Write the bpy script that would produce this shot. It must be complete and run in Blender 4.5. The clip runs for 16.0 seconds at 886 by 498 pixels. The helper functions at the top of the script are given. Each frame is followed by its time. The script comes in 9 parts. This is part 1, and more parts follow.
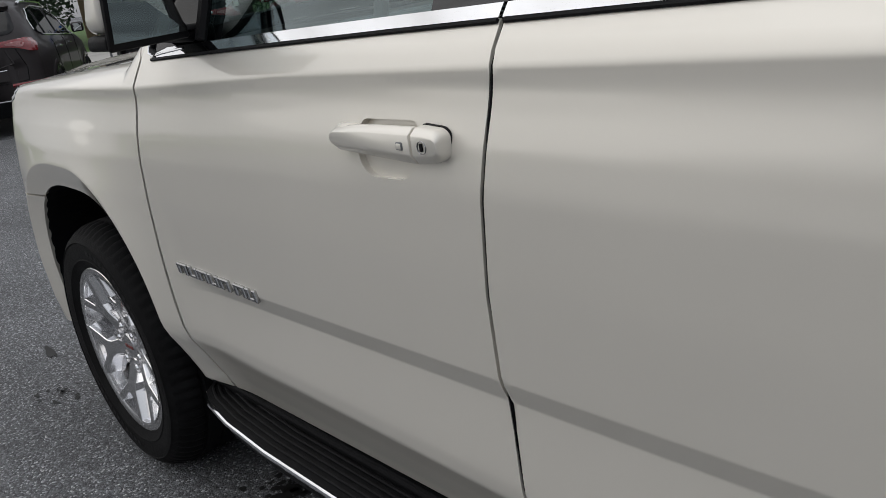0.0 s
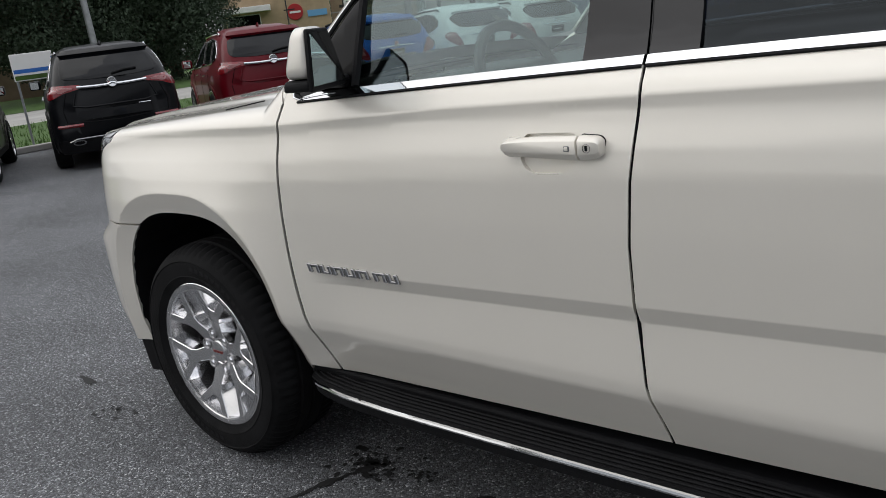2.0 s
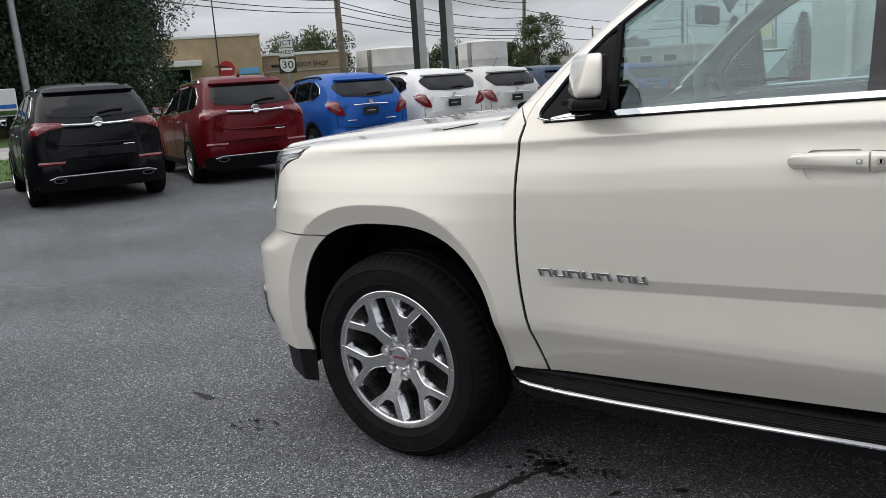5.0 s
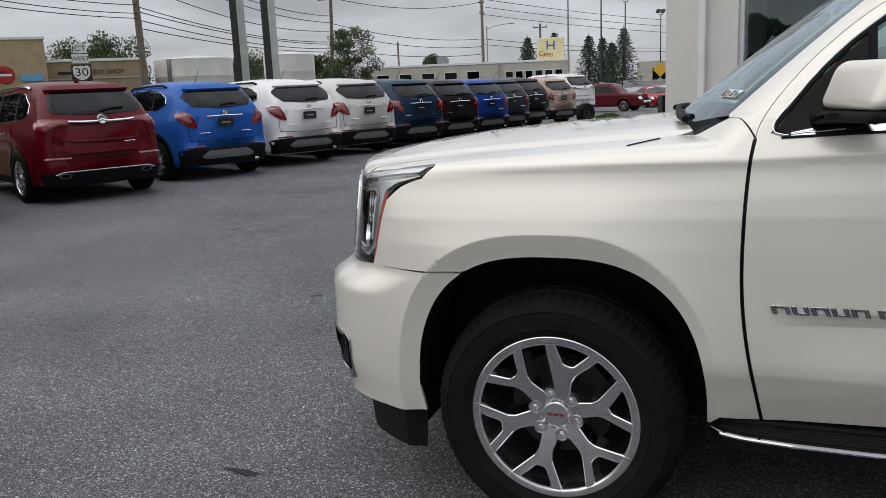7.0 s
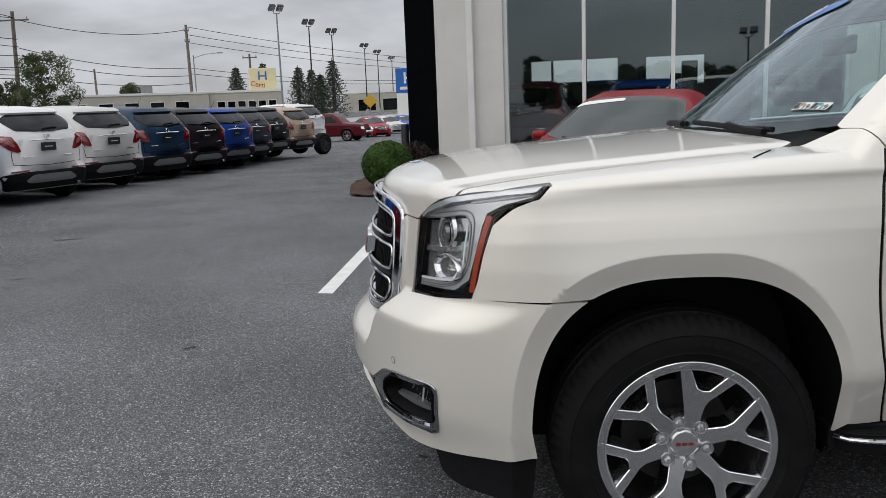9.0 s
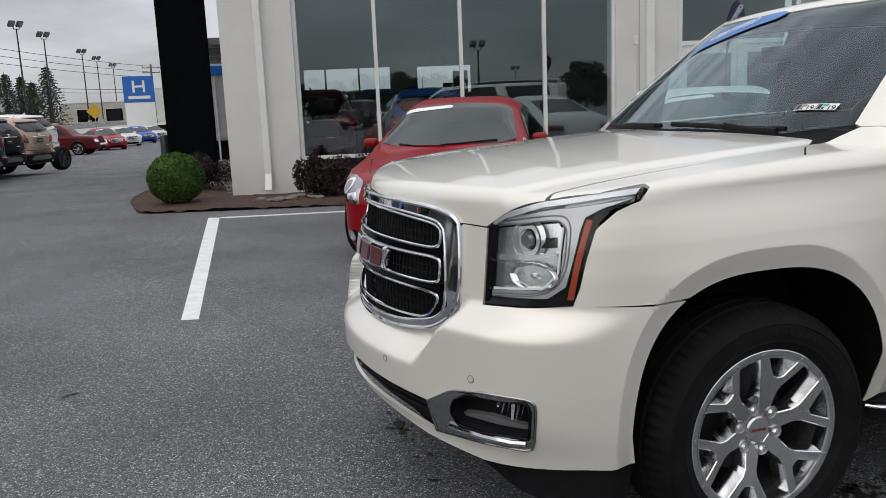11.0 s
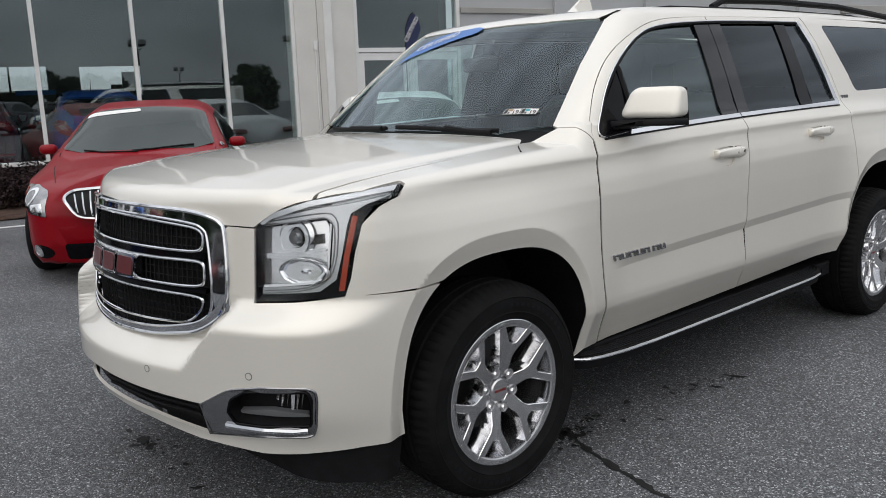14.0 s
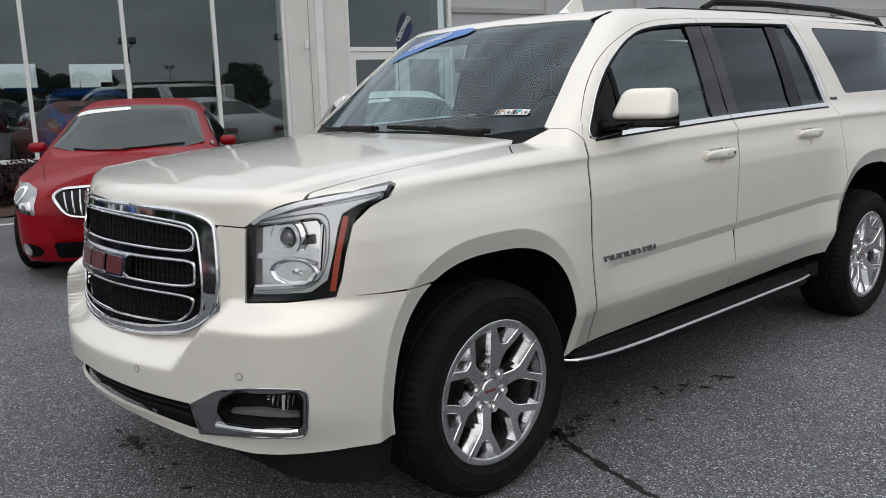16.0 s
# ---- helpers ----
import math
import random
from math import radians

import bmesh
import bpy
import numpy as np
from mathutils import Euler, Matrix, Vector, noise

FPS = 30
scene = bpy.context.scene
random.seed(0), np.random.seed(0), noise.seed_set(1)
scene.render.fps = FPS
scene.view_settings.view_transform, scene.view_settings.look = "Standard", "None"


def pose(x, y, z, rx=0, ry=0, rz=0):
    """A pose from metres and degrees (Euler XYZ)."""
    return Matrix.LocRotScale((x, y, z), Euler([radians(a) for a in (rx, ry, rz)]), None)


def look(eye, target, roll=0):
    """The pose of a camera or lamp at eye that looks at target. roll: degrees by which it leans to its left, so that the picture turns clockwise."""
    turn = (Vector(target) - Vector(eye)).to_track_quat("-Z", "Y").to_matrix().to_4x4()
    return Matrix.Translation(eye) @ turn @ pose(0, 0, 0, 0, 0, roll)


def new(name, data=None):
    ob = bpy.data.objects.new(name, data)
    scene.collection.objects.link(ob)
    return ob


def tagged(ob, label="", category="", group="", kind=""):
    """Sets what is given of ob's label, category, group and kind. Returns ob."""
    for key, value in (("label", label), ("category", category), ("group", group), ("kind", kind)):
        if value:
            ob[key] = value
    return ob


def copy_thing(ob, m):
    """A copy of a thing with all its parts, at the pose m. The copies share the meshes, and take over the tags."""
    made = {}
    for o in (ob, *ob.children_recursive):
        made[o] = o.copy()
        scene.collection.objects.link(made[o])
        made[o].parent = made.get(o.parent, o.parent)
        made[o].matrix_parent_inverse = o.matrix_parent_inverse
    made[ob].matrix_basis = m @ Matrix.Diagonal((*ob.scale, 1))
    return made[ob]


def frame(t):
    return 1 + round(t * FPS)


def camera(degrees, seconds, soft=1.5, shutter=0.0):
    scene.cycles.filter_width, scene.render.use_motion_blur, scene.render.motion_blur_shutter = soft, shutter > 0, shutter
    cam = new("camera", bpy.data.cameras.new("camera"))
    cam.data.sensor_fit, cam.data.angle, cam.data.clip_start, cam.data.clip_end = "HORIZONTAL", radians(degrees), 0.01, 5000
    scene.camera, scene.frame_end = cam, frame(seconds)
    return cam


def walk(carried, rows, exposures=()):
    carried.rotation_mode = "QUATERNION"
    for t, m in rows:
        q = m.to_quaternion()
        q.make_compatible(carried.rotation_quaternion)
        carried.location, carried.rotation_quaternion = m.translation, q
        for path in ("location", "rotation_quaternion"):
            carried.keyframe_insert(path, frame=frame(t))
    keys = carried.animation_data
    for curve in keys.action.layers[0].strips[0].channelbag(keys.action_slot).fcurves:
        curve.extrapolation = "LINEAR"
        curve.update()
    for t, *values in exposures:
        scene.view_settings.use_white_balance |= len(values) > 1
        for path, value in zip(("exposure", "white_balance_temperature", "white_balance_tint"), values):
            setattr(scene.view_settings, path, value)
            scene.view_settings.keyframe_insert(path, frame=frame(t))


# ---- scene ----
cam = camera(57.0, 16.0, 0.8)
PATH = [
    (0, (2.442, -0.686, 1.38), (0.998, 0.531, 0.721), -8.2),
    (0.5, (2.366, -0.852, 1.389), (0.977, 0.416, 0.709), -8.5),
    (1, (2.339, -1.0, 1.403), (1.138, 0.431, 0.689), -7.0),
    (1.5, (2.435, -1.207, 1.408), (1.216, 0.225, 0.726), -7.4),
    (2, (2.471, -1.444, 1.44), (1.19, -0.005, 0.9), -7.3),
    (2.5, (2.479, -1.688, 1.443), (1.276, -0.157, 0.983), -6.1),
    (3, (2.58, -1.855, 1.438), (1.408, -0.299, 0.983), -5.0),
    (3.5, (2.582, -1.97, 1.43), (1.443, -0.389, 0.98), -3.8),
    (4, (2.397, -2.183, 1.427), (1.235, -0.616, 0.989), -4.5),
    (4.5, (2.162, -2.262, 1.414), (1.011, -0.682, 0.99), -4.6),
    (5, (1.856, -2.267, 1.416), (0.734, -0.662, 1.011), -3.8),
    (5.2, (1.744, -2.275, 1.414), (0.656, -0.646, 1.01), -3.5),
    (7.3, (0.359, -2.372, 1.453), (-0.225, -0.496, 1.077), -3.1),
    (7.5, (0.236, -2.33, 1.436), (-0.268, -0.428, 1.08), -3.5),
    (8, (-0.064, -2.266, 1.438), (-0.42, -0.329, 1.092), -2.5),
    (8.2, (-0.187, -2.28, 1.428), (-0.472, -0.331, 1.08), -2.4),
    (10.3, (-1.418, -2.16, 1.461), (-1.049, -0.228, 1.102), -2.6),
    (10.5, (-1.499, -2.118, 1.451), (-1.077, -0.195, 1.097), -2.8),
    (11, (-1.679, -1.954, 1.455), (-1.068, -0.083, 1.098), -2.4),
    (11.5, (-1.858, -1.935, 1.461), (-0.925, -0.206, 1.087), -1.7),
    (12, (-1.993, -1.964, 1.477), (-0.947, -0.303, 1.093), -2.6),
    (12.5, (-2.006, -1.964, 1.483), (-0.846, -0.381, 1.1), -2.2),
    (13, (-2.006, -1.967, 1.483), (-0.797, -0.42, 1.102), -2.4),
    (13.5, (-1.996, -1.982, 1.484), (-0.748, -0.466, 1.106), -2.5),
    (14, (-1.995, -1.967, 1.472), (-0.712, -0.48, 1.093), -2.0),
    (14.5, (-1.992, -1.962, 1.473), (-0.681, -0.503, 1.083), -1.8),
    (15, (-1.987, -1.959, 1.471), (-0.655, -0.52, 1.08), -1.7),
    (15.5, (-1.998, -1.966, 1.473), (-0.68, -0.512, 1.087), -1.8),
    (16, (-1.996, -1.968, 1.476), (-0.697, -0.496, 1.095), -1.7),
]
walk(cam, [(t, look(eye, target, roll)) for t, eye, target, roll in PATH],
     [(0, -0.05), (1.0, 0.02), (1.5, 0.06), (2.0, 0.22), (2.5, 0.28), (3.0, 0.27), (4.0, 0.37), (5.0, 0.38), (7.5, 0.19), (8.5, 0.19), (11.0, 0.24), (12.5, 0.26), (16.0, 0.27)])

# ---- overcast sky and a weak, wide sun behind the cloud ----
world = bpy.data.worlds.new("world")
scene.world = world
world.use_nodes = True
wn, wl = world.node_tree.nodes, world.node_tree.links
wn.clear()
w_out = wn.new("ShaderNodeOutputWorld")
w_bg = wn.new("ShaderNodeBackground")
w_bg.inputs["Strength"].default_value = 1.0
w_sky = wn.new("ShaderNodeTexSky")
w_sky.sky_type, w_sky.sun_disc = "NISHITA", False
w_sky.sun_elevation, w_sky.sun_rotation = radians(45), radians(230)
w_co = wn.new("ShaderNodeTexCoord")
w_sep = wn.new("ShaderNodeSeparateXYZ")
wl.new(w_co.outputs["Generated"], w_sep.inputs[0])
w_up = wn.new("ShaderNodeMapRange")             # brighter overhead, as under an even cloud cover
w_up.inputs[1].default_value, w_up.inputs[2].default_value = 0.0, 1.0
w_up.inputs[3].default_value, w_up.inputs[4].default_value = 0.39, 1.10
wl.new(w_sep.outputs[2], w_up.inputs[0])
w_map = wn.new("ShaderNodeMapping")
w_map.inputs["Scale"].default_value = (1.6, 1.6, 6.0)
wl.new(w_co.outputs["Generated"], w_map.inputs[0])
w_noise = wn.new("ShaderNodeTexNoise")
w_noise.inputs["Scale"].default_value, w_noise.inputs["Detail"].default_value = 2.6, 8
wl.new(w_map.outputs[0], w_noise.inputs["Vector"])
w_cl = wn.new("ShaderNodeMapRange")
w_cl.inputs[1].default_value, w_cl.inputs[2].default_value = 0.3, 0.7
w_cl.inputs[3].default_value, w_cl.inputs[4].default_value = 0.68, 1.30
wl.new(w_noise.outputs["Fac"], w_cl.inputs[0])
w_mul = wn.new("ShaderNodeMath")
w_mul.operation = "MULTIPLY"
wl.new(w_up.outputs[0], w_mul.inputs[0])
wl.new(w_cl.outputs[0], w_mul.inputs[1])
w_col = wn.new("ShaderNodeMix")
w_col.data_type, w_col.blend_type = "RGBA", "MULTIPLY"
w_col.inputs[0].default_value = 1.0
w_col.inputs[6].default_value = (0.958, 0.985, 1.045, 1)
w_side = wn.new("ShaderNodeMapRange")           # thicker cloud on the near side, thinner beyond the lot
w_side.inputs[1].default_value, w_side.inputs[2].default_value = -1.0, 1.0
w_side.inputs[3].default_value, w_side.inputs[4].default_value = 0.78, 1.06
wl.new(w_sep.outputs[1], w_side.inputs[0])
w_mul2 = wn.new("ShaderNodeMath")
w_mul2.operation = "MULTIPLY"
wl.new(w_mul.outputs[0], w_mul2.inputs[0])
wl.new(w_side.outputs[0], w_mul2.inputs[1])
wl.new(w_mul2.outputs[0], w_col.inputs[7])
w_thin = wn.new("ShaderNodeMix")                # a little of the clear sky shines through
w_thin.data_type, w_thin.blend_type = "RGBA", "ADD"
w_thin.inputs[0].default_value = 0.006
wl.new(w_col.outputs[2], w_thin.inputs[6])
wl.new(w_sky.outputs[0], w_thin.inputs[7])
wl.new(w_thin.outputs[2], w_bg.inputs["Color"])
wl.new(w_bg.outputs[0], w_out.inputs[0])
sun = new("sun", bpy.data.lights.new("sun", "SUN"))
sun.data.energy, sun.data.angle, sun.data.color = 0.85, radians(88), (1.0, 0.945, 0.86)
sun.matrix_world = look((-13, -9, 18), (0, 2, 0))


# ---- the body surface of the large SUV: x runs to the rear, y from its left flank inwards, z up ----
MID = 1.022                                    # the car's centre line


def lerp_table(v, xs, ys, h=0.012):
    """Smooth monotone table: cosine-free linear interpolation softened by averaging."""
    return (np.interp(v - h, xs, ys) + 2 * np.interp(v, xs, ys) + np.interp(v + h, xs, ys)) / 4


def smin(a, b, k):
    h = np.clip(0.5 + 0.5 * (b - a) / k, 0, 1)
    return b + (a - b) * h - k * h * (1 - h)


def step(a, b, v):
    t = np.clip((v - a) / (b - a), 0, 1)
    return t * t * (3 - 2 * t)


ARCHES = ((0.0, 0.462, 0.521), (3.302, 0.485, 0.575))


def arch_gap(x, z):
    """Distance outside the nearest wheel opening."""
    best = np.full(np.broadcast(x, z).shape, 9.0)
    for cx, a, b in ARCHES:
        u, v = np.abs((x - cx) / a), np.maximum((z - 0.395) / b, 0)
        rho = (u ** 2.7 + v ** 2.7) ** (1 / 2.7)
        best = np.minimum(best, (rho - 1) * 0.49)
    return best


def band_z(x):
    """Height of the moulded step along the doors."""
    return 0.7185 + 0.027 * x


def side_y(x, z):
    """The flank: distance inwards from the widest plane."""
    # the shoulder crease climbs towards the rear
    rise = np.interp(x, [-0.6, 0.55, 1.19, 1.71, 2.34, 3.3], [-0.02, 0.0, 0.032, 0.045, 0.058, 0.07])
    zz = z - rise * np.interp(z, [0.90, 1.10, 1.27, 1.36], [0, 1, 1, 0])
    y = lerp_table(zz, [0.30, 0.42, 0.47, 0.54, 0.585, 0.62, 0.95, 1.04, 1.10, 1.15, 1.182, 1.204, 1.31, 1.5, 1.66, 1.80, 1.90],
                   [0.17, 0.105, 0.088, 0.058, 0.036, 0.030, 0.0245, 0.0275, 0.036, 0.0475, 0.0525, 0.0505, 0.105, 0.166, 0.228, 0.292, 0.345], 0.006)
    nose = lerp_table(z, [0.25, 0.36, 0.46, 0.60, 0.95], [0.085, 0.056, 0.042, 0.032, 0.026])
    y = y + (nose - y) * step(-0.05, -0.40, x) * (1 - step(0.86, 0.95, z))
    # the step: the upper panel overhangs the lower one
    zb = band_z(x)
    fade = step(0.60, 0.80, x) * (1 - step(2.72, 2.92, x))
    ledge = 0.015 * np.clip((zb + 0.040 - z) / 0.040, 0, 1) * np.clip((z - zb + 0.17) / 0.17, 0, 1)
    y = y + fade * ledge
    # flared lips round the wheels
    d = arch_gap(x, z)
    lip_w = 0.068 * (1 - 0.45 * step(0.10, 0.42, np.where(x < 1.65, x, x - 3.302)))      # the lip narrows behind the wheel
    flare = 0.032 * (1 - np.clip((d - lip_w) / 0.25, 0, 1)) ** 2 - 0.026 * np.clip((lip_w - d) / 0.068, 0, 1)
    y = y - flare * (1 - step(1.05, 1.2, z))
    # the nose tapers in
    y = y + 0.05 * np.maximum(0, -0.25 - x) ** 1.5 + 0.10 * np.maximum(0, x - 3.7) ** 2
    return y


def front_x(y, z):
    """The nose."""
    q = np.abs(MID - y) / 0.74
    x = -1.090 + 0.198 * q ** 2
    zl = 0.80 - 0.155 * step(0.36, 0.54, y) * step(0.36, 0.54, 2 * MID - y)
    x = x + 0.104 * step(zl - 0.045, zl + 0.055, z) + 0.16 * np.maximum(0, z - 0.86) + 0.05 * step(0.52, 0.36, z)
    return x


def top_z(x, y):
    """Hood, windscreen and roof as one height field."""
    q = np.abs(MID - y)
    hood = lerp_table(x, [-1.1, -0.95, -0.85, -0.70, -0.5, -0.3, 0.2, 0.6, 1.0], [1.06, 1.115, 1.14, 1.165, 1.19, 1.207, 1.240, 1.262, 1.27])
    hood = hood + 0.040 * (1 - (q / 0.9) ** 2) + 0.010 * step(0.76, 0.70, q)
    xs = x - 0.504 - 0.105 * ((q / 0.618) ** 2 - 1)
    screen = 1.382 + 0.80 * xs - 0.10 * np.maximum(0, xs) ** 2
    roof = lerp_table(x, [0.9, 1.2, 1.6, 2.4, 3.2, 4.0, 4.5], [1.775, 1.815, 1.838, 1.858, 1.862, 1.85, 1.80]) + 0.020 * (1 - (q / 0.75) ** 2)
    upper = smin(screen, roof, 0.05)
    return np.where(screen > hood, upper, hood)


def body(x, y, z):
    """Negative outside, positive inside."""
    y = np.minimum(y, 2 * MID - y)
    s = (y - side_y(x, z)) * 0.97
    f = x - front_x(y, z)
    t = top_z(x, y) - z
    t = np.where(z > 1.29, t * 0.76, t)
    k = np.where(z > 1.33, 0.075, 0.045)
    return smin(smin(s, f, 0.175), t, k)


def cast(o, d, far=1.6, n=80):
    """First crossing from outside along d, for arrays of starts."""
    o, d = np.asarray(o, float), np.asarray(d, float)
    hit = np.zeros(len(o), bool)
    lo = np.zeros(len(o))
    hi = np.full(len(o), far)
    for i in range(1, n + 1):
        t = far * i / n
        p = o + d * t
        ins = (body(p[:, 0], p[:, 1], p[:, 2]) > 0) & ~hit
        hi[ins], lo[ins] = t, far * (i - 1) / n
        hit |= ins
    for _ in range(26):
        m = (lo + hi) / 2
        p = o + d * m[:, None]
        ins = body(p[:, 0], p[:, 1], p[:, 2]) > 0
        hi, lo = np.where(ins, m, hi), np.where(ins, lo, m)
    return o + d * hi[:, None]


def body_normal(p):
    h = 0.003
    g = np.stack([body(p[:, 0] + h * (i == 0), p[:, 1] + h * (i == 1), p[:, 2] + h * (i == 2)) -
                  body(p[:, 0] - h * (i == 0), p[:, 1] - h * (i == 1), p[:, 2] - h * (i == 2)) for i in range(3)], 1)
    return -g / np.maximum(np.linalg.norm(g, axis=1, keepdims=True), 1e-9)


R2 = math.sqrt(0.5)


def on_side(uv):                                # (x, z) seen square from the left
    o = np.column_stack([uv[:, 0], np.full(len(uv), -0.3), uv[:, 1]])
    return cast(o, (0, 1, 0), 1.0)


def on_nose(uv):                                # (x - y, z) seen from the left front corner
    o = np.column_stack([-1.6 + 0 * uv[:, 0], -1.6 - uv[:, 0], uv[:, 1]])
    return cast(o, (R2, R2, 0), 2.4, 160)


def on_top(uv):                                 # (x, y) from above
    o = np.column_stack([uv[:, 0], uv[:, 1], np.full(len(uv), 2.2)])
    return cast(o, (0, 0, -1), 1.4)


def on_shoulder(uv):                            # (x, y + z) at 45 degrees
    o = np.column_stack([uv[:, 0], np.full(len(uv), -0.35), uv[:, 1] + 0.35])
    return cast(o, (0, R2, -R2), 1.8, 120)


def grille_x(y, z):
    """The plane of the grille, set back behind the bumper's ledge."""
    return -1.011 + 0.231 * (np.abs(MID - y) / 0.74) ** 2 + 0.16 * np.maximum(0, z - 0.86)


def on_grille(uv):                              # (x - y, z) on the grille
    lo, hi = np.full(len(uv), 0.2), np.full(len(uv), 1.6)
    for _ in range(40):
        m = (lo + hi) / 2
        far = uv[:, 0] + m > grille_x(m, uv[:, 1])
        hi, lo = np.where(far, m, hi), np.where(far, lo, m)
    return np.column_stack([uv[:, 0] + hi, hi, uv[:, 1]])


def grille_normal(p):
    h = 0.004
    n = np.column_stack([-np.ones(len(p)), (grille_x(p[:, 1] + h, p[:, 2]) - grille_x(p[:, 1] - h, p[:, 2])) / (2 * h), (grille_x(p[:, 1], p[:, 2] + h) - grille_x(p[:, 1], p[:, 2] - h)) / (2 * h)])
    return n / np.linalg.norm(n, axis=1, keepdims=True)


# ---- mesh helpers ----
from mathutils.geometry import delaunay_2d_cdt


def mesh_of(verts, faces, mat=None, smooth=False, normals=None):
    me = bpy.data.meshes.new("mesh")
    me.from_pydata([tuple(map(float, v)) for v in verts], [], [tuple(map(int, f)) for f in faces])
    for m in (mat if isinstance(mat, (list, tuple)) else [mat]):
        if m:
            me.materials.append(m)
    me.polygons.foreach_set("use_smooth", [smooth] * len(me.polygons))
    if normals is not None:
        me.normals_split_custom_set_from_vertices([tuple(map(float, n)) for n in normals])
    me.update()
    return me


def thing(name, label="", category="", group="", kind=""):
    return tagged(new(name), label, category, group, kind)


def put(name, me, parent=None, label=""):
    ob = new(name, me)
    if parent is not None:
        ob.parent = parent
    if label:
        ob["label"] = label
    return ob


def part(name, bm, mat, parent=None, label="", smooth=False):
    me = bpy.data.meshes.new(name)
    bm.normal_update()
    bm.to_mesh(me)
    bm.free()
    for m in (mat if isinstance(mat, (list, tuple)) else [mat]):
        me.materials.append(m)
    me.polygons.foreach_set("use_smooth", [smooth] * len(me.polygons))
    if smooth:
        me.set_sharp_from_angle(angle=radians(38))
    return put(name, me, parent, label)


def add_box(bm, x0, x1, y0, y1, z0, z1, bevel=0.0, seg=2):
    made = bmesh.ops.create_cube(bm, size=1)["verts"]
    for v in made:
        v.co = ((x0 + x1) / 2 + v.co.x * (x1 - x0), (y0 + y1) / 2 + v.co.y * (y1 - y0), (z0 + z1) / 2 + v.co.z * (z1 - z0))
    if bevel:
        edges = {e for v in made for e in v.link_edges}
        bmesh.ops.bevel(bm, geom=list(edges), offset=bevel, segments=seg, profile=0.5, affect="EDGES")
    return made


def box_bm(x0, x1, y0, y1, z0, z1, bevel=0.0, seg=2):
    bm = bmesh.new()
    add_box(bm, x0, x1, y0, y1, z0, z1, bevel, seg)
    return bm


def add_tube(bm, pts, radius, seg=10, caps=True, flat=1.0):
    """A round (or flattened) bar along a polyline; radius may be a list."""
    pts = [Vector(p) for p in pts]
    rings, side = [], None
    for i, p in enumerate(pts):
        d = (pts[min(i + 1, len(pts) - 1)] - pts[max(i - 1, 0)]).normalized()
        if side is not None and (side - d * side.dot(d)).length > 0.2:
            side = (side - d * side.dot(d)).normalized()     # carried along the line without twisting
        else:
            side = d.cross(Vector((0, 0, 1)))
            side = side.normalized() if side.length > 1e-3 else Vector((1, 0, 0))
        up = side.cross(d).normalized()
        r = radius[i] if isinstance(radius, (list, tuple)) else radius
        rings.append([bm.verts.new(p + side * (r * math.cos(a)) + up * (r * flat * math.sin(a)))
                      for a in (2 * math.pi * k / seg for k in range(seg))])
    for a, b in zip(rings, rings[1:]):
        for k in range(seg):
            bm.faces.new((a[k], a[(k + 1) % seg], b[(k + 1) % seg], b[k]))
    if caps:
        bm.faces.new(rings[0][::-1])
        bm.faces.new(rings[-1])


def tube_bm(*args, **kw):
    bm = bmesh.new()
    add_tube(bm, *args, **kw)
    bmesh.ops.recalc_face_normals(bm, faces=bm.faces[:])
    return bm


def lathe_bm(profile, seg=48, axis="y", closed=False):
    """Turns (radius, along) pairs about the axis through the origin."""
    bm = bmesh.new()
    rings = []
    for r, h in profile:
        ring = []
        for k in range(seg):
            a = 2 * math.pi * k / seg
            c, s = r * math.cos(a), r * math.sin(a)
            ring.append(bm.verts.new((c, h, s) if axis == "y" else (c, s, h)))
        rings.append(ring)
    pairs = list(zip(rings, rings[1:])) + ([(rings[-1], rings[0])] if closed else [])
    for a, b in pairs:
        for k in range(seg):
            bm.faces.new((a[k], a[(k + 1) % seg], b[(k + 1) % seg], b[k]))
    bmesh.ops.recalc_face_normals(bm, faces=bm.faces[:])
    return bm


def round_outline(pts, r, n=4):
    """Rounds the corners of a closed 2D outline; r may be one value or one for each corner."""
    out, m = [], len(pts)
    for i in range(m):
        rad = r[i] if isinstance(r, (list, tuple)) else r
        p, a, b = Vector(pts[i]), Vector(pts[i - 1]), Vector(pts[(i + 1) % m])
        da, db = (a - p), (b - p)
        k = min(rad, da.length * 0.49, db.length * 0.49)
        if k < 1e-4:
            out.append(tuple(p))
            continue
        s, e = p + da.normalized() * k, p + db.normalized() * k
        for j in range(n + 1):
            t = j / n
            out.append(tuple(s * (1 - t) ** 2 + p * (2 * t * (1 - t)) + e * t ** 2))
    return out


def split_long(pts, step_len):
    out = []
    for i, p in enumerate(pts):
        q = pts[(i + 1) % len(pts)]
        n = max(1, int(math.dist(p, q) / step_len))
        out += [(p[0] + (q[0] - p[0]) * j / n, p[1] + (q[1] - p[1]) * j / n) for j in range(n)]
    return out


def in_poly(px, py, poly):
    inside = np.zeros(len(px), bool)
    n = len(poly)
    for i in range(n):
        x0, y0 = poly[i]
        x1, y1 = poly[(i + 1) % n]
        if y0 == y1:
            continue
        cross = ((y0 > py) != (y1 > py)) & (px < (x1 - x0) * (py - y0) / (y1 - y0) + x0)
        inside ^= cross
    return inside


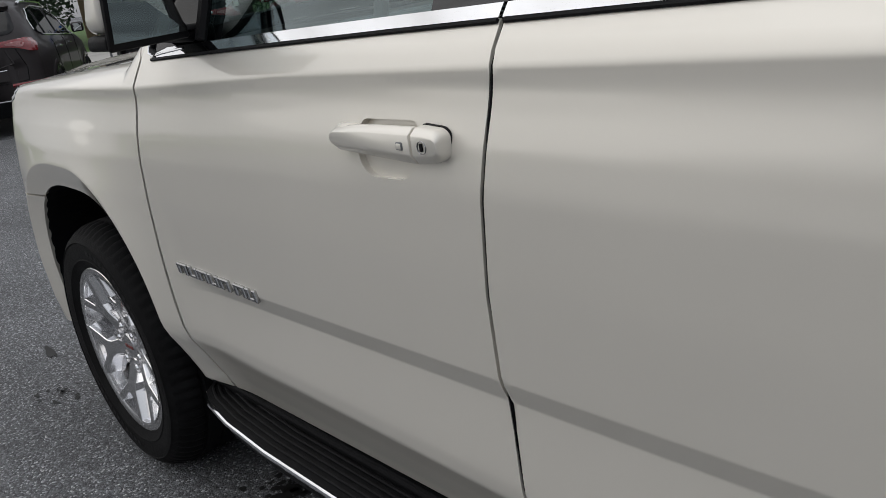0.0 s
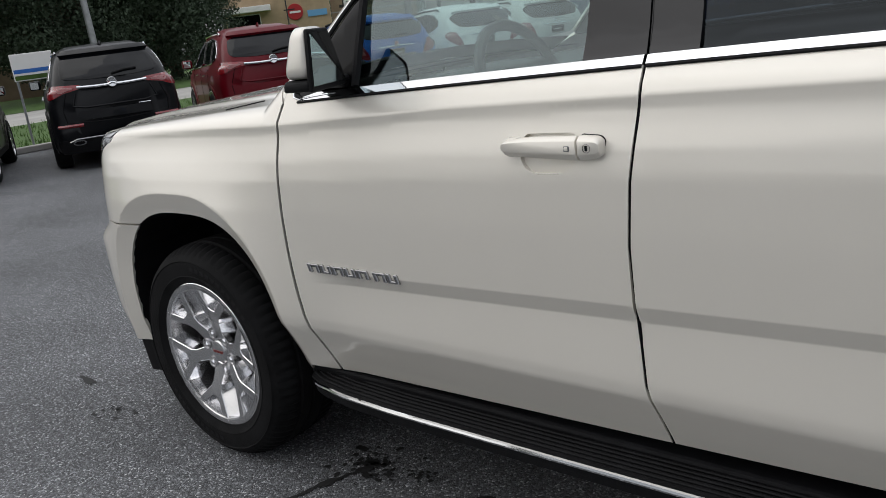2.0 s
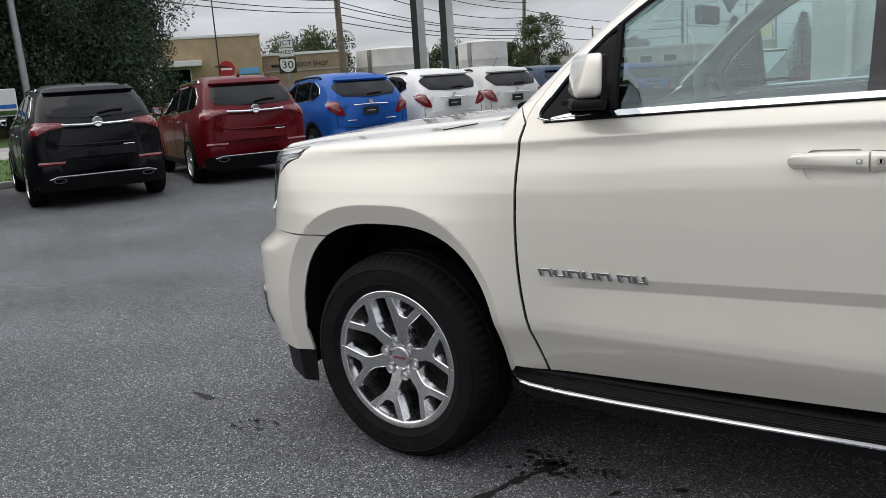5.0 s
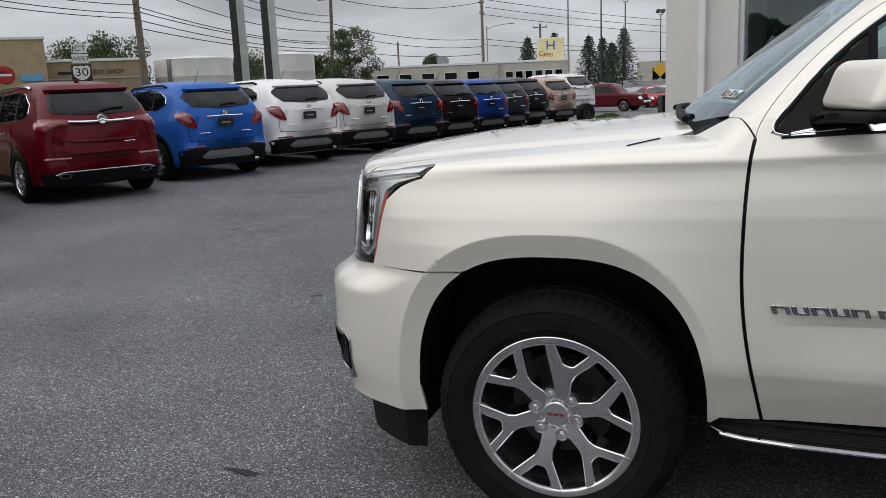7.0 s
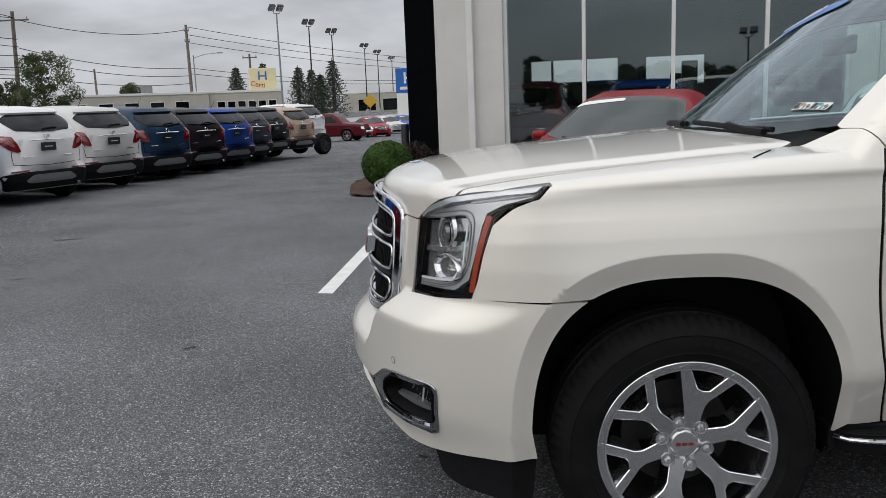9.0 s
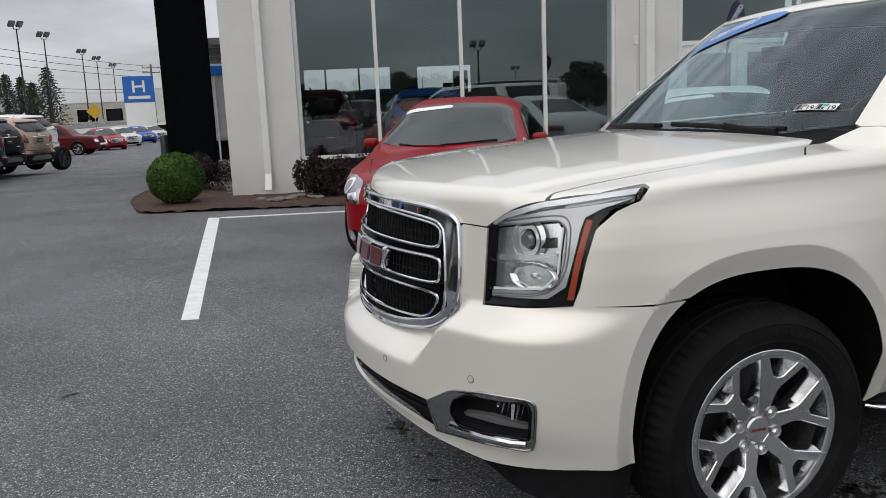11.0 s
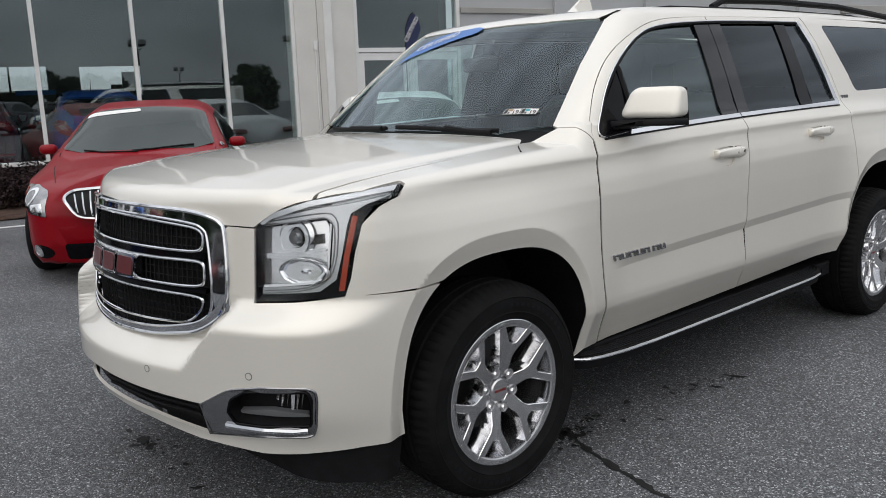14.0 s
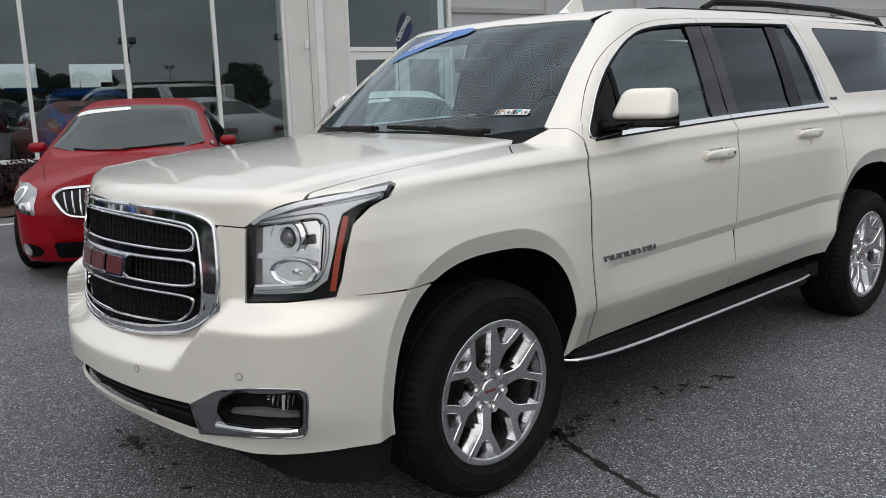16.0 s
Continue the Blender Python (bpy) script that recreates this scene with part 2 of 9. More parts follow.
def near_poly(px, py, poly, gap):
    close = np.zeros(len(px), bool)
    for i in range(len(poly)):
        x0, y0 = poly[i]
        x1, y1 = poly[(i + 1) % len(poly)]
        dx, dy = x1 - x0, y1 - y0
        t = np.clip(((px - x0) * dx + (py - y0) * dy) / max(dx * dx + dy * dy, 1e-12), 0, 1)
        close |= (px - x0 - t * dx) ** 2 + (py - y0 - t * dy) ** 2 < gap * gap
    return close


def fill_2d(outline, holes=(), grid=0.03, lines=()):
    """Points and triangles that fill a 2D outline evenly, with an inner grid; lines: creases that edges follow."""
    loops = [split_long(list(l), grid) for l in (outline, *holes)]
    pts, edges = [], []
    for l in loops:
        k = len(pts)
        pts += l
        edges += [(k + i, k + (i + 1) % len(l)) for i in range(len(l))]
    xs = [p[0] for p in loops[0]]
    ys = [p[1] for p in loops[0]]
    gx, gy = np.meshgrid(np.arange(min(xs) + grid / 2, max(xs), grid), np.arange(min(ys) + grid / 2, max(ys), grid))
    gx, gy = gx.ravel(), gy.ravel()
    ok = in_poly(gx, gy, loops[0])
    for h in loops[1:]:
        ok &= ~in_poly(gx, gy, h)
    for l in loops:
        ok &= ~near_poly(gx, gy, l, grid * 0.45)
    for l in lines:
        l = np.array([p for a, b in zip(l, l[1:]) for p in [(a[0] + (b[0] - a[0]) * j / max(1, int(math.dist(a, b) / grid)), a[1] + (b[1] - a[1]) * j / max(1, int(math.dist(a, b) / grid)))
                                                                for j in range(max(1, int(math.dist(a, b) / grid)))]] + [l[-1]])
        good = in_poly(l[:, 0], l[:, 1], loops[0]) & ~near_poly(l[:, 0], l[:, 1], loops[0], 0.003)
        for q in loops[1:]:
            good &= ~in_poly(l[:, 0], l[:, 1], q)
        ok &= ~near_poly(gx, gy, [tuple(p) for p in l] + [tuple(p) for p in l[::-1]], grid * 0.35)
        k = len(pts)
        pts += [tuple(p) for p in l[good]]
        idx = np.cumsum(good) - 1
        edges += [(k + int(idx[i]), k + int(idx[i + 1])) for i in range(len(l) - 1) if good[i] and good[i + 1]]
    pts += list(zip(gx[ok], gy[ok]))
    res = delaunay_2d_cdt([Vector(p) for p in pts], edges, [], 0, 1e-6)
    uv = np.array([tuple(v) for v in res[0]])
    tris = np.array([tuple(f) for f in res[2]])
    c = uv[tris].mean(axis=1)
    keep = in_poly(c[:, 0], c[:, 1], loops[0])
    for h in loops[1:]:
        keep &= ~in_poly(c[:, 0], c[:, 1], h)
    return uv, tris[keep]


def skin_mesh(uv, tris, to3d, normal, mat, lift=0.0, fold=0.012, mirror=None, flip_to=None):
    """A panel on a curved surface, with its edges folded inwards. mirror: y of a plane to add the other half as well."""
    used = np.unique(tris)
    remap = -np.ones(len(uv), int)
    remap[used] = np.arange(len(used))
    uv, tris = uv[used], remap[tris]
    p = to3d(uv)
    n = normal(p)
    p = p + n * lift
    if mirror is not None:
        near = np.abs(p[:, 1] - mirror) < 0.006
        p[near, 1] = mirror
        n[near, 1] = 0
    # wind the triangles outwards
    a, b, c = p[tris[:, 0]], p[tris[:, 1]], p[tris[:, 2]]
    fn = np.cross(b - a, c - a)
    if np.sum(fn * n[tris[:, 0]]) < 0:
        tris = tris[:, [0, 2, 1]]
    verts, faces, norms = [p], [tris], [n]
    if fold:
        count = {}
        for t in tris:
            for i in range(3):
                e = (int(t[i]), int(t[(i + 1) % 3]))
                count[e] = count.get(e, 0) + 1
        rim = [e for e in count if (e[1], e[0]) not in count]
        if mirror is not None:
            rim = [e for e in rim if abs(p[e[0], 1] - mirror) + abs(p[e[1], 1] - mirror) > 1e-6]
        ids = sorted({i for e in rim for i in e})
        pos = {i: k for k, i in enumerate(ids)}
        base = len(p)
        idx = np.array(ids)
        inner = p[idx] - n[idx] * fold
        verts += [p[idx], inner]
        # the fold looks along the surface, away from the panel
        out_dir = np.zeros((len(ids), 3))
        for i, j in rim:
            d = np.cross(p[j] - p[i], n[i])
            out_dir[pos[i]] += d
            out_dir[pos[j]] += d
        out_dir /= np.maximum(np.linalg.norm(out_dir, axis=1, keepdims=True), 1e-9)
        norms += [out_dir, out_dir]
        m = len(ids)
        quad = []
        for i, j in rim:
            quad += [(base + pos[j], base + pos[i], base + m + pos[i]), (base + pos[j], base + m + pos[i], base + m + pos[j])]
        faces.append(np.array(quad))
    v, f, n = np.vstack(verts), np.vstack(faces), np.vstack(norms)
    if mirror is not None:
        v2 = v * (1, -1, 1) + (0, 2 * mirror, 0)
        f = np.vstack([f, f[:, [0, 2, 1]] + len(v)])
        n = np.vstack([n, n * (1, -1, 1)])
        v = np.vstack([v, v2])
    return mesh_of(v, f, mat, True, n)


def mirrored(me, mid):
    """The same mesh on the other side of the plane y = mid."""
    v = np.array([tuple(q.co) for q in me.vertices]) * (1, -1, 1) + (0, 2 * mid, 0)
    n = np.array([tuple(c.normal) for c in me.vertices]) * (1, -1, 1)
    f = [tuple(reversed(q.vertices)) for q in me.polygons]
    return mesh_of(v, f, [m for m in me.materials], True)


# ---- materials ----
def material(name, color=(0.5, 0.5, 0.5), rough=0.5, metal=0.0, coat=0.0, spec=0.5, vary=0.0, scale=4.0, bump=0.0, bump_scale=60.0, own=False):
    """A principled material with mottling at one scale and fine relief at another; own: take the object's colour."""
    m = bpy.data.materials.new(name)
    m.use_nodes = True
    nd, ln = m.node_tree.nodes, m.node_tree.links
    b = nd["Principled BSDF"]
    b.inputs["Base Color"].default_value = (*color, 1)
    b.inputs["Roughness"].default_value, b.inputs["Metallic"].default_value = rough, metal
    b.inputs["Coat Weight"].default_value, b.inputs["Coat Roughness"].default_value = coat, 0.03
    b.inputs["Specular IOR Level"].default_value = spec
    src = None
    if own:
        info = nd.new("ShaderNodeObjectInfo")
        src = info.outputs["Color"]
        ln.new(src, b.inputs["Base Color"])
    co = nd.new("ShaderNodeTexCoord")
    if vary:
        no = nd.new("ShaderNodeTexNoise")
        no.inputs["Scale"].default_value, no.inputs["Detail"].default_value = scale, 7
        ln.new(co.outputs["Object"], no.inputs["Vector"])
        mr = nd.new("ShaderNodeMapRange")
        mr.inputs[1].default_value, mr.inputs[2].default_value = 0.3, 0.7
        mr.inputs[3].default_value, mr.inputs[4].default_value = 1 - vary, 1 + vary
        ln.new(no.outputs["Fac"], mr.inputs[0])
        mx = nd.new("ShaderNodeMix")
        mx.data_type, mx.blend_type = "RGBA", "MULTIPLY"
        mx.inputs[0].default_value = 1
        if src:
            ln.new(src, mx.inputs[6])
        else:
            mx.inputs[6].default_value = (*color, 1)
        ln.new(mr.outputs[0], mx.inputs[7])
        ln.new(mx.outputs[2], b.inputs["Base Color"])
    if bump:
        n2 = nd.new("ShaderNodeTexNoise")
        n2.inputs["Scale"].default_value, n2.inputs["Detail"].default_value = bump_scale, 3
        ln.new(co.outputs["Object"], n2.inputs["Vector"])
        bp = nd.new("ShaderNodeBump")
        bp.inputs["Strength"].default_value, bp.inputs["Distance"].default_value = bump, 0.01
        ln.new(n2.outputs["Fac"], bp.inputs["Height"])
        ln.new(bp.outputs[0], b.inputs["Normal"])
    return m


def glass(name, tint, base=0.045, rough=0.0, gloss=(1, 1, 1)):
    """A thin pane: tinted see-through, its gloss growing at grazing angles, the same from both sides."""
    m = bpy.data.materials.new(name)
    m.use_nodes = True
    nd, ln = m.node_tree.nodes, m.node_tree.links
    nd.clear()
    out, mix = nd.new("ShaderNodeOutputMaterial"), nd.new("ShaderNodeMixShader")
    tr, gl, lw = nd.new("ShaderNodeBsdfTransparent"), nd.new("ShaderNodeBsdfGlossy"), nd.new("ShaderNodeLayerWeight")
    tr.inputs[0].default_value = (*tint, 1)
    gl.inputs["Roughness"].default_value = rough
    gl.inputs["Color"].default_value = (*gloss, 1)
    lw.inputs["Blend"].default_value = 0.5
    pw, mr = nd.new("ShaderNodeMath"), nd.new("ShaderNodeMapRange")
    pw.operation, pw.inputs[1].default_value = "POWER", 4.5
    mr.inputs[3].default_value, mr.inputs[4].default_value = base, 1.0
    ln.new(lw.outputs["Facing"], pw.inputs[0])
    ln.new(pw.outputs[0], mr.inputs[0])
    ln.new(mr.outputs[0], mix.inputs[0])
    ln.new(tr.outputs[0], mix.inputs[1])
    ln.new(gl.outputs[0], mix.inputs[2])
    ln.new(mix.outputs[0], out.inputs[0])
    return m


def asphalt_material():
    m = bpy.data.materials.new("asphalt")
    m.use_nodes = True
    nd, ln = m.node_tree.nodes, m.node_tree.links
    b = nd["Principled BSDF"]
    co = nd.new("ShaderNodeTexCoord")
    vo = nd.new("ShaderNodeTexVoronoi")
    vo.inputs["Scale"].default_value = 165
    ln.new(co.outputs["Object"], vo.inputs["Vector"])
    sp = nd.new("ShaderNodeSeparateColor")
    ln.new(vo.outputs["Color"], sp.inputs[0])
    ramp = nd.new("ShaderNodeValToRGB")          # stones of many greys
    e = ramp.color_ramp.elements
    e[0].position, e[0].color = 0.0, (0.045, 0.046, 0.048, 1)
    e[1].position, e[1].color = 1.0, (0.53, 0.54, 0.55, 1)
    for pos, v in ((0.40, 0.092), (0.76, 0.145), (0.93, 0.27)):
        q = e.new(pos)
        q.color = (v * 0.965, v, v * 1.06, 1)
    ln.new(sp.outputs[0], ramp.inputs[0])
    big = nd.new("ShaderNodeTexNoise")
    big.inputs["Scale"].default_value, big.inputs["Detail"].default_value = 0.7, 8
    ln.new(co.outputs["Object"], big.inputs["Vector"])
    mr = nd.new("ShaderNodeMapRange")
    mr.inputs[1].default_value, mr.inputs[2].default_value = 0.3, 0.7
    mr.inputs[3].default_value, mr.inputs[4].default_value = 0.70, 1.20
    ln.new(big.outputs["Fac"], mr.inputs[0])
    mx = nd.new("ShaderNodeMix")
    mx.data_type, mx.blend_type = "RGBA", "MULTIPLY"
    mx.inputs[0].default_value = 1
    ln.new(ramp.outputs[0], mx.inputs[6])
    ln.new(mr.outputs[0], mx.inputs[7])
    ln.new(mx.outputs[2], b.inputs["Base Color"])
    b.inputs["Roughness"].default_value = 0.85
    bp = nd.new("ShaderNodeBump")
    bp.inputs["Strength"].default_value, bp.inputs["Distance"].default_value = 0.7, 0.006
    ln.new(vo.outputs["Distance"], bp.inputs["Height"])
    bp.invert = True
    ln.new(bp.outputs[0], b.inputs["Normal"])
    return m


ASPHALT = asphalt_material()
PEARL = material("pearl_paint", (0.780, 0.746, 0.676), 0.36, 0.30, 1.0, 0.4, vary=0.012, scale=3)
CAR_PAINT = material("car_paint", rough=0.40, metal=0.0, coat=0.28, spec=0.1, own=True)
BLACK_PLASTIC = material("black_plastic", (0.007, 0.007, 0.008), 0.6, spec=0.15, vary=0.25, scale=20, bump=0.15, bump_scale=400)
GREY_PLASTIC = material("grey_plastic", (0.16, 0.165, 0.17), 0.45, vary=0.1, scale=8)
GLOSS_BLACK = material("gloss_black", (0.003, 0.003, 0.004), 0.12, spec=0.14)
RUBBER = material("rubber", (0.0075, 0.0075, 0.008), 0.75, spec=0.12, vary=0.3, scale=14, bump=0.25, bump_scale=220)
CHROME = material("chrome", (0.72, 0.73, 0.75), 0.06, 1.0, vary=0.03, scale=6)
DARK_CHROME = material("dark_chrome", (0.34, 0.34, 0.345), 0.16, 1.0, vary=0.03, scale=6)
ALLOY = material("alloy", (0.62, 0.62, 0.63), 0.24, 0.95, vary=0.05, scale=12)
ALLOY_FACE = material("machined_alloy", (0.54, 0.54, 0.55), 0.25, 0.95, vary=0.05, scale=30)
ALLOY_BRIGHT = material("polished_alloy", (0.86, 0.86, 0.87), 0.13, 1.0, vary=0.04, scale=12)
ALLOY_DARK = material("alloy_dark", (0.05, 0.05, 0.052), 0.5, 0.6, vary=0.2, scale=14)
WHITE_PAINT = material("line_paint", (0.72, 0.72, 0.70), 0.7, vary=0.10, scale=9, bump=0.2, bump_scale=180)
STUCCO = material("stucco", (0.66, 0.65, 0.62), 0.85, vary=0.05, scale=1.6, bump=0.35, bump_scale=150)
WHITE_CLAD = material("white_cladding", (0.90, 0.90, 0.89), 0.6, vary=0.03, scale=1)
WHITE_METAL = material("white_metal", (0.74, 0.74, 0.73), 0.4, vary=0.05, scale=3)
BLACK_PANEL = material("black_panel", (0.0042, 0.0048, 0.0058), 0.5, spec=0.0, vary=0.2, scale=2)
MULCH = material("mulch", (0.060, 0.032, 0.022), 0.95, vary=0.6, scale=28, bump=1.0, bump_scale=60)
GRASS = material("grass", (0.052, 0.105, 0.018), 0.9, vary=0.35, scale=5, bump=0.8, bump_scale=50)
LEAF = material("leaf", (0.046, 0.095, 0.018), 0.65, spec=0.2, vary=0.5, scale=3)
LEAF_DARK = material("leaf_dark", (0.052, 0.072, 0.048), 0.8, spec=0.15, vary=0.5, scale=0.8)
LEAF_PURPLE = material("leaf_purple", (0.030, 0.018, 0.019), 0.75, spec=0.2, vary=0.5, scale=6)
BARK = material("bark", (0.09, 0.07, 0.05), 0.9, vary=0.4, scale=9, bump=0.6, bump_scale=30)
WOOD_POLE = material("pole_wood", (0.16, 0.135, 0.11), 0.9, vary=0.3, scale=6, bump=0.5, bump_scale=25)
GALV = material("galvanised", (0.30, 0.31, 0.32), 0.45, 0.7, vary=0.15, scale=5)
POLE_DARK = material("pole_dark", (0.035, 0.035, 0.037), 0.4, 0.3, vary=0.15, scale=4)
TAN_BRICK = material("tan_brick", (0.40, 0.30, 0.19), 0.85, vary=0.12, scale=1.5)
BROWN_BRICK = material("brown_brick", (0.22, 0.16, 0.11), 0.85, vary=0.15, scale=1.5)
CONCRETE = material("concrete", (0.36, 0.35, 0.33), 0.85, vary=0.15, scale=0.7, bump=0.3, bump_scale=20)
TANK_WHITE = material("tank_white", (0.62, 0.61, 0.58), 0.6, vary=0.12, scale=0.5)
STONE = material("stone", (0.16, 0.14, 0.125), 0.8, vary=0.25, scale=10, bump=0.4, bump_scale=40)
OIL = material("oil_stain", (0.006, 0.006, 0.006), 0.7, vary=0.4, scale=9)
INTERIOR = material("interior_dark", (0.022, 0.022, 0.024), 0.6, vary=0.2, scale=6, bump=0.1, bump_scale=200)
LEATHER = material("leather_grey", (0.055, 0.053, 0.052), 0.5, vary=0.15, scale=10, bump=0.2, bump_scale=150)
HEADLINER = material("headliner", (0.26, 0.255, 0.245), 0.9, vary=0.05, scale=12)
# room colours darkened to put the unlit interior's shade into walls, ceiling and floor
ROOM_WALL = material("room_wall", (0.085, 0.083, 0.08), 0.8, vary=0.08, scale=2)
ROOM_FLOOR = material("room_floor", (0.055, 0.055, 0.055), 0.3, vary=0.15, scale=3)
GREY_CLAD = material("grey_cladding", (0.42, 0.43, 0.44), 0.6, vary=0.06, scale=1.2)
AMBER = material("amber_reflector", (0.34, 0.030, 0.003), 0.3, coat=0.3, vary=0.15, scale=120)
RED_LENS = material("red_lens", (0.19, 0.004, 0.008), 0.12, coat=1.0, vary=0.25, scale=40)
PLATE_DARK = material("plate_dark", (0.012, 0.016, 0.014), 0.35)
WHITE_SIGN = material("white_sign", (0.78, 0.78, 0.76), 0.5, vary=0.03, scale=3)
BLACK_SIGN = material("black_sign", (0.012, 0.012, 0.012), 0.5)
CREAM_SIGN = material("cream_sign", (0.74, 0.66, 0.38), 0.5, vary=0.03, scale=2)
BLUE_SIGN = material("blue_sign", (0.020, 0.130, 0.46), 0.45, vary=0.04, scale=2)
BANNER_BLUE = material("banner_blue", (0.07, 0.19, 0.50), 0.5, vary=0.05, scale=6)
NAVY = material("navy_cloth", (0.010, 0.018, 0.065), 0.7, vary=0.1, scale=8)
SIGN_RED = material("sign_red", (0.40, 0.018, 0.022), 0.45)
WHEEL_RED = material("wheel_mark_red", (0.16, 0.02, 0.02), 0.4)
TEAL = material("teal_sticker", (0.05, 0.38, 0.42), 0.5)
CABLE = material("cable", (0.012, 0.012, 0.012), 0.7)
WINDSCREEN = glass("windscreen_glass", (0.60, 0.72, 0.70), 0.065, gloss=(0.84, 0.94, 1.0))
FRONT_GLASS = glass("front_side_glass", (0.60, 0.74, 0.72), 0.12, gloss=(0.84, 0.97, 1.0))
TINTED = glass("privacy_glass", (0.040, 0.046, 0.058), 0.030, gloss=(0.84, 0.93, 1.0))
STORE_GLASS = glass("store_glass", (0.84, 0.90, 0.89), 0.11, gloss=(0.88, 0.96, 1.0))
LENS = glass("lamp_lens", (0.94, 0.95, 0.96), 0.03)
PILLAR_GLOSS = material("pillar_gloss", (0.006, 0.006, 0.008), 0.08, spec=0.5)
MIRROR = material("mirror", (0.75, 0.78, 0.77), 0.01, 1.0)
DARK_LAMP = material("lamp_silver", (0.58, 0.59, 0.60), 0.20, 0.55, bump=0.12, bump_scale=20)
CHROME_LAMP = material("lamp_chrome", (0.84, 0.845, 0.85), 0.11, 0.85, bump=0.06, bump_scale=16)
LED = material("led_strip", (0.75, 0.77, 0.78), 0.25)
LENS_BALL = material("projector_lens", (0.20, 0.205, 0.21), 0.05, 0.5, coat=0.8)
EMBLEM_RED = material("emblem_red", (0.13, 0.020, 0.023), 0.3, 0.2, coat=0.5)
CAR_GLASS = material("car_glass_dark", (0.003, 0.0035, 0.0045), 0.03, spec=0.26)
RED_BRIGHT = material("red_lens_inner", (0.34, 0.12, 0.12), 0.25, coat=1.0, vary=0.3, scale=60)
SALOON_GLASS = material("saloon_screen", (0.026, 0.038, 0.036), 0.04, spec=0.34)
PILLAR_TRIM = material("pillar_trim", (0.10, 0.10, 0.098), 0.8, vary=0.05, scale=12)
LEAF_TREE = material("leaf_tree", (0.055, 0.080, 0.024), 0.7, vary=0.5, scale=0.6)
SKY_SIGN = material("pale_blue_sign", (0.14, 0.36, 0.62), 0.5)
BROWN_TAN = material("dull_tan_brick", (0.30, 0.225, 0.155), 0.85, vary=0.14, scale=1.5)
CREAM_WALL = material("cream_wall", (0.46, 0.44, 0.38), 0.85, vary=0.10, scale=0.8)
GREEN_SIGN = material("green_letters", (0.03, 0.10, 0.07), 0.5)
AMBER_SIGN = material("yellow_sign", (0.55, 0.33, 0.02), 0.5)
STEEL_GREY = material("steel_grey", (0.50, 0.50, 0.51), 0.55, 0.0, vary=0.1, scale=3)


# ---- ground ----
def sheet(name, pts, z, mat, label, category):
    me = mesh_of([(x, y, z) for x, y in pts], [tuple(range(len(pts)))], mat)
    return tagged(put(name, me), label, category, kind="structure")


def ground_z(x, y):
    """The lot falls gently away beyond the showroom's corner; the verge side stays level."""
    fall = float(np.interp(y, [14, 16, 24, 50, 85], [0.0, -0.04, -0.24, -0.75, -1.2]))
    d = (x + 12.9) * 0.98 - (y - 6.4) * 0.2
    return fall * max(float(np.interp(d, [0.1, 2.1], [0.0, 1.0])), float(np.interp(y, [31, 38], [0.0, 1.0]) * np.interp(d, [-12, -9], [0.0, 1.0])))


g_d = [-400, -12, -9, 0.1, 0.6, 1.1, 1.6, 2.1, 8, 14, 300]
g_a = [-300, 0, 6, 8, 9, 10, 12, 14, 16, 18, 20, 24, 28, 32, 38, 45, 52, 60, 70, 80, 95, 500]
g_p = [(-12.9 + 0.98 * d + 0.2 * a, 6.4 - 0.2 * d + 0.98 * a) for a in g_a for d in g_d]
tagged(put("ground", mesh_of([(x, y, ground_z(x, y)) for x, y in g_p], [(j * len(g_d) + i, j * len(g_d) + i + 1, (j + 1) * len(g_d) + i + 1, (j + 1) * len(g_d) + i) for j in range(len(g_a) - 1) for i in range(len(g_d) - 1)], ASPHALT, True)),
       "worn dark grey asphalt of the car park", "ground", kind="structure")

# ---- the showroom: u along its front, v into it ----
WALL = Matrix.Translation((0.42, 11.75, 0)) @ Matrix.Rotation(radians(-14), 4, "Z")


def built(name, bm, mat, label, category, m=WALL, kind="structure", smooth=False):
    ob = tagged(part(name, bm, mat, None, "", smooth), label, category, kind=kind)
    ob.matrix_world = m
    return ob


built("wall_pier", box_bm(-1.19, -0.03, -0.12, 0.5, 0.04, 4.5, 0.012), STUCCO, "off-white stucco pier of the showroom front", "wall")
built("wall_pier_right", box_bm(5.30, 6.38, -0.06, 0.5, 0.0, 4.5, 0.012), STUCCO, "off-white stucco pier between glass front and door", "wall")
MULL = (0.0, 1.29, 2.70, 4.10, 5.27)
store = thing("window_store", "tall showroom glass front with silver mullions", "window", kind="structure")
store.matrix_world = WALL
for u in MULL:
    part("mullion", box_bm(u - 0.03, u + 0.03, -0.02, 0.09, 0.0, 4.3, 0.004), WHITE_METAL, store)
for a, b in zip(MULL, MULL[1:]):
    part("sill", box_bm(a + 0.032, b - 0.032, -0.03, 0.09, 0.58, 0.64, 0.004), WHITE_METAL, store)
    part("pane", box_bm(a + 0.03, b - 0.03, 0.03, 0.04, 0.64, 4.3), STORE_GLASS, store).visible_shadow = False
    part("lower_panel", box_bm(a + 0.03, b - 0.03, 0.02, 0.08, 0.0, 0.575), BLACK_PANEL, store)
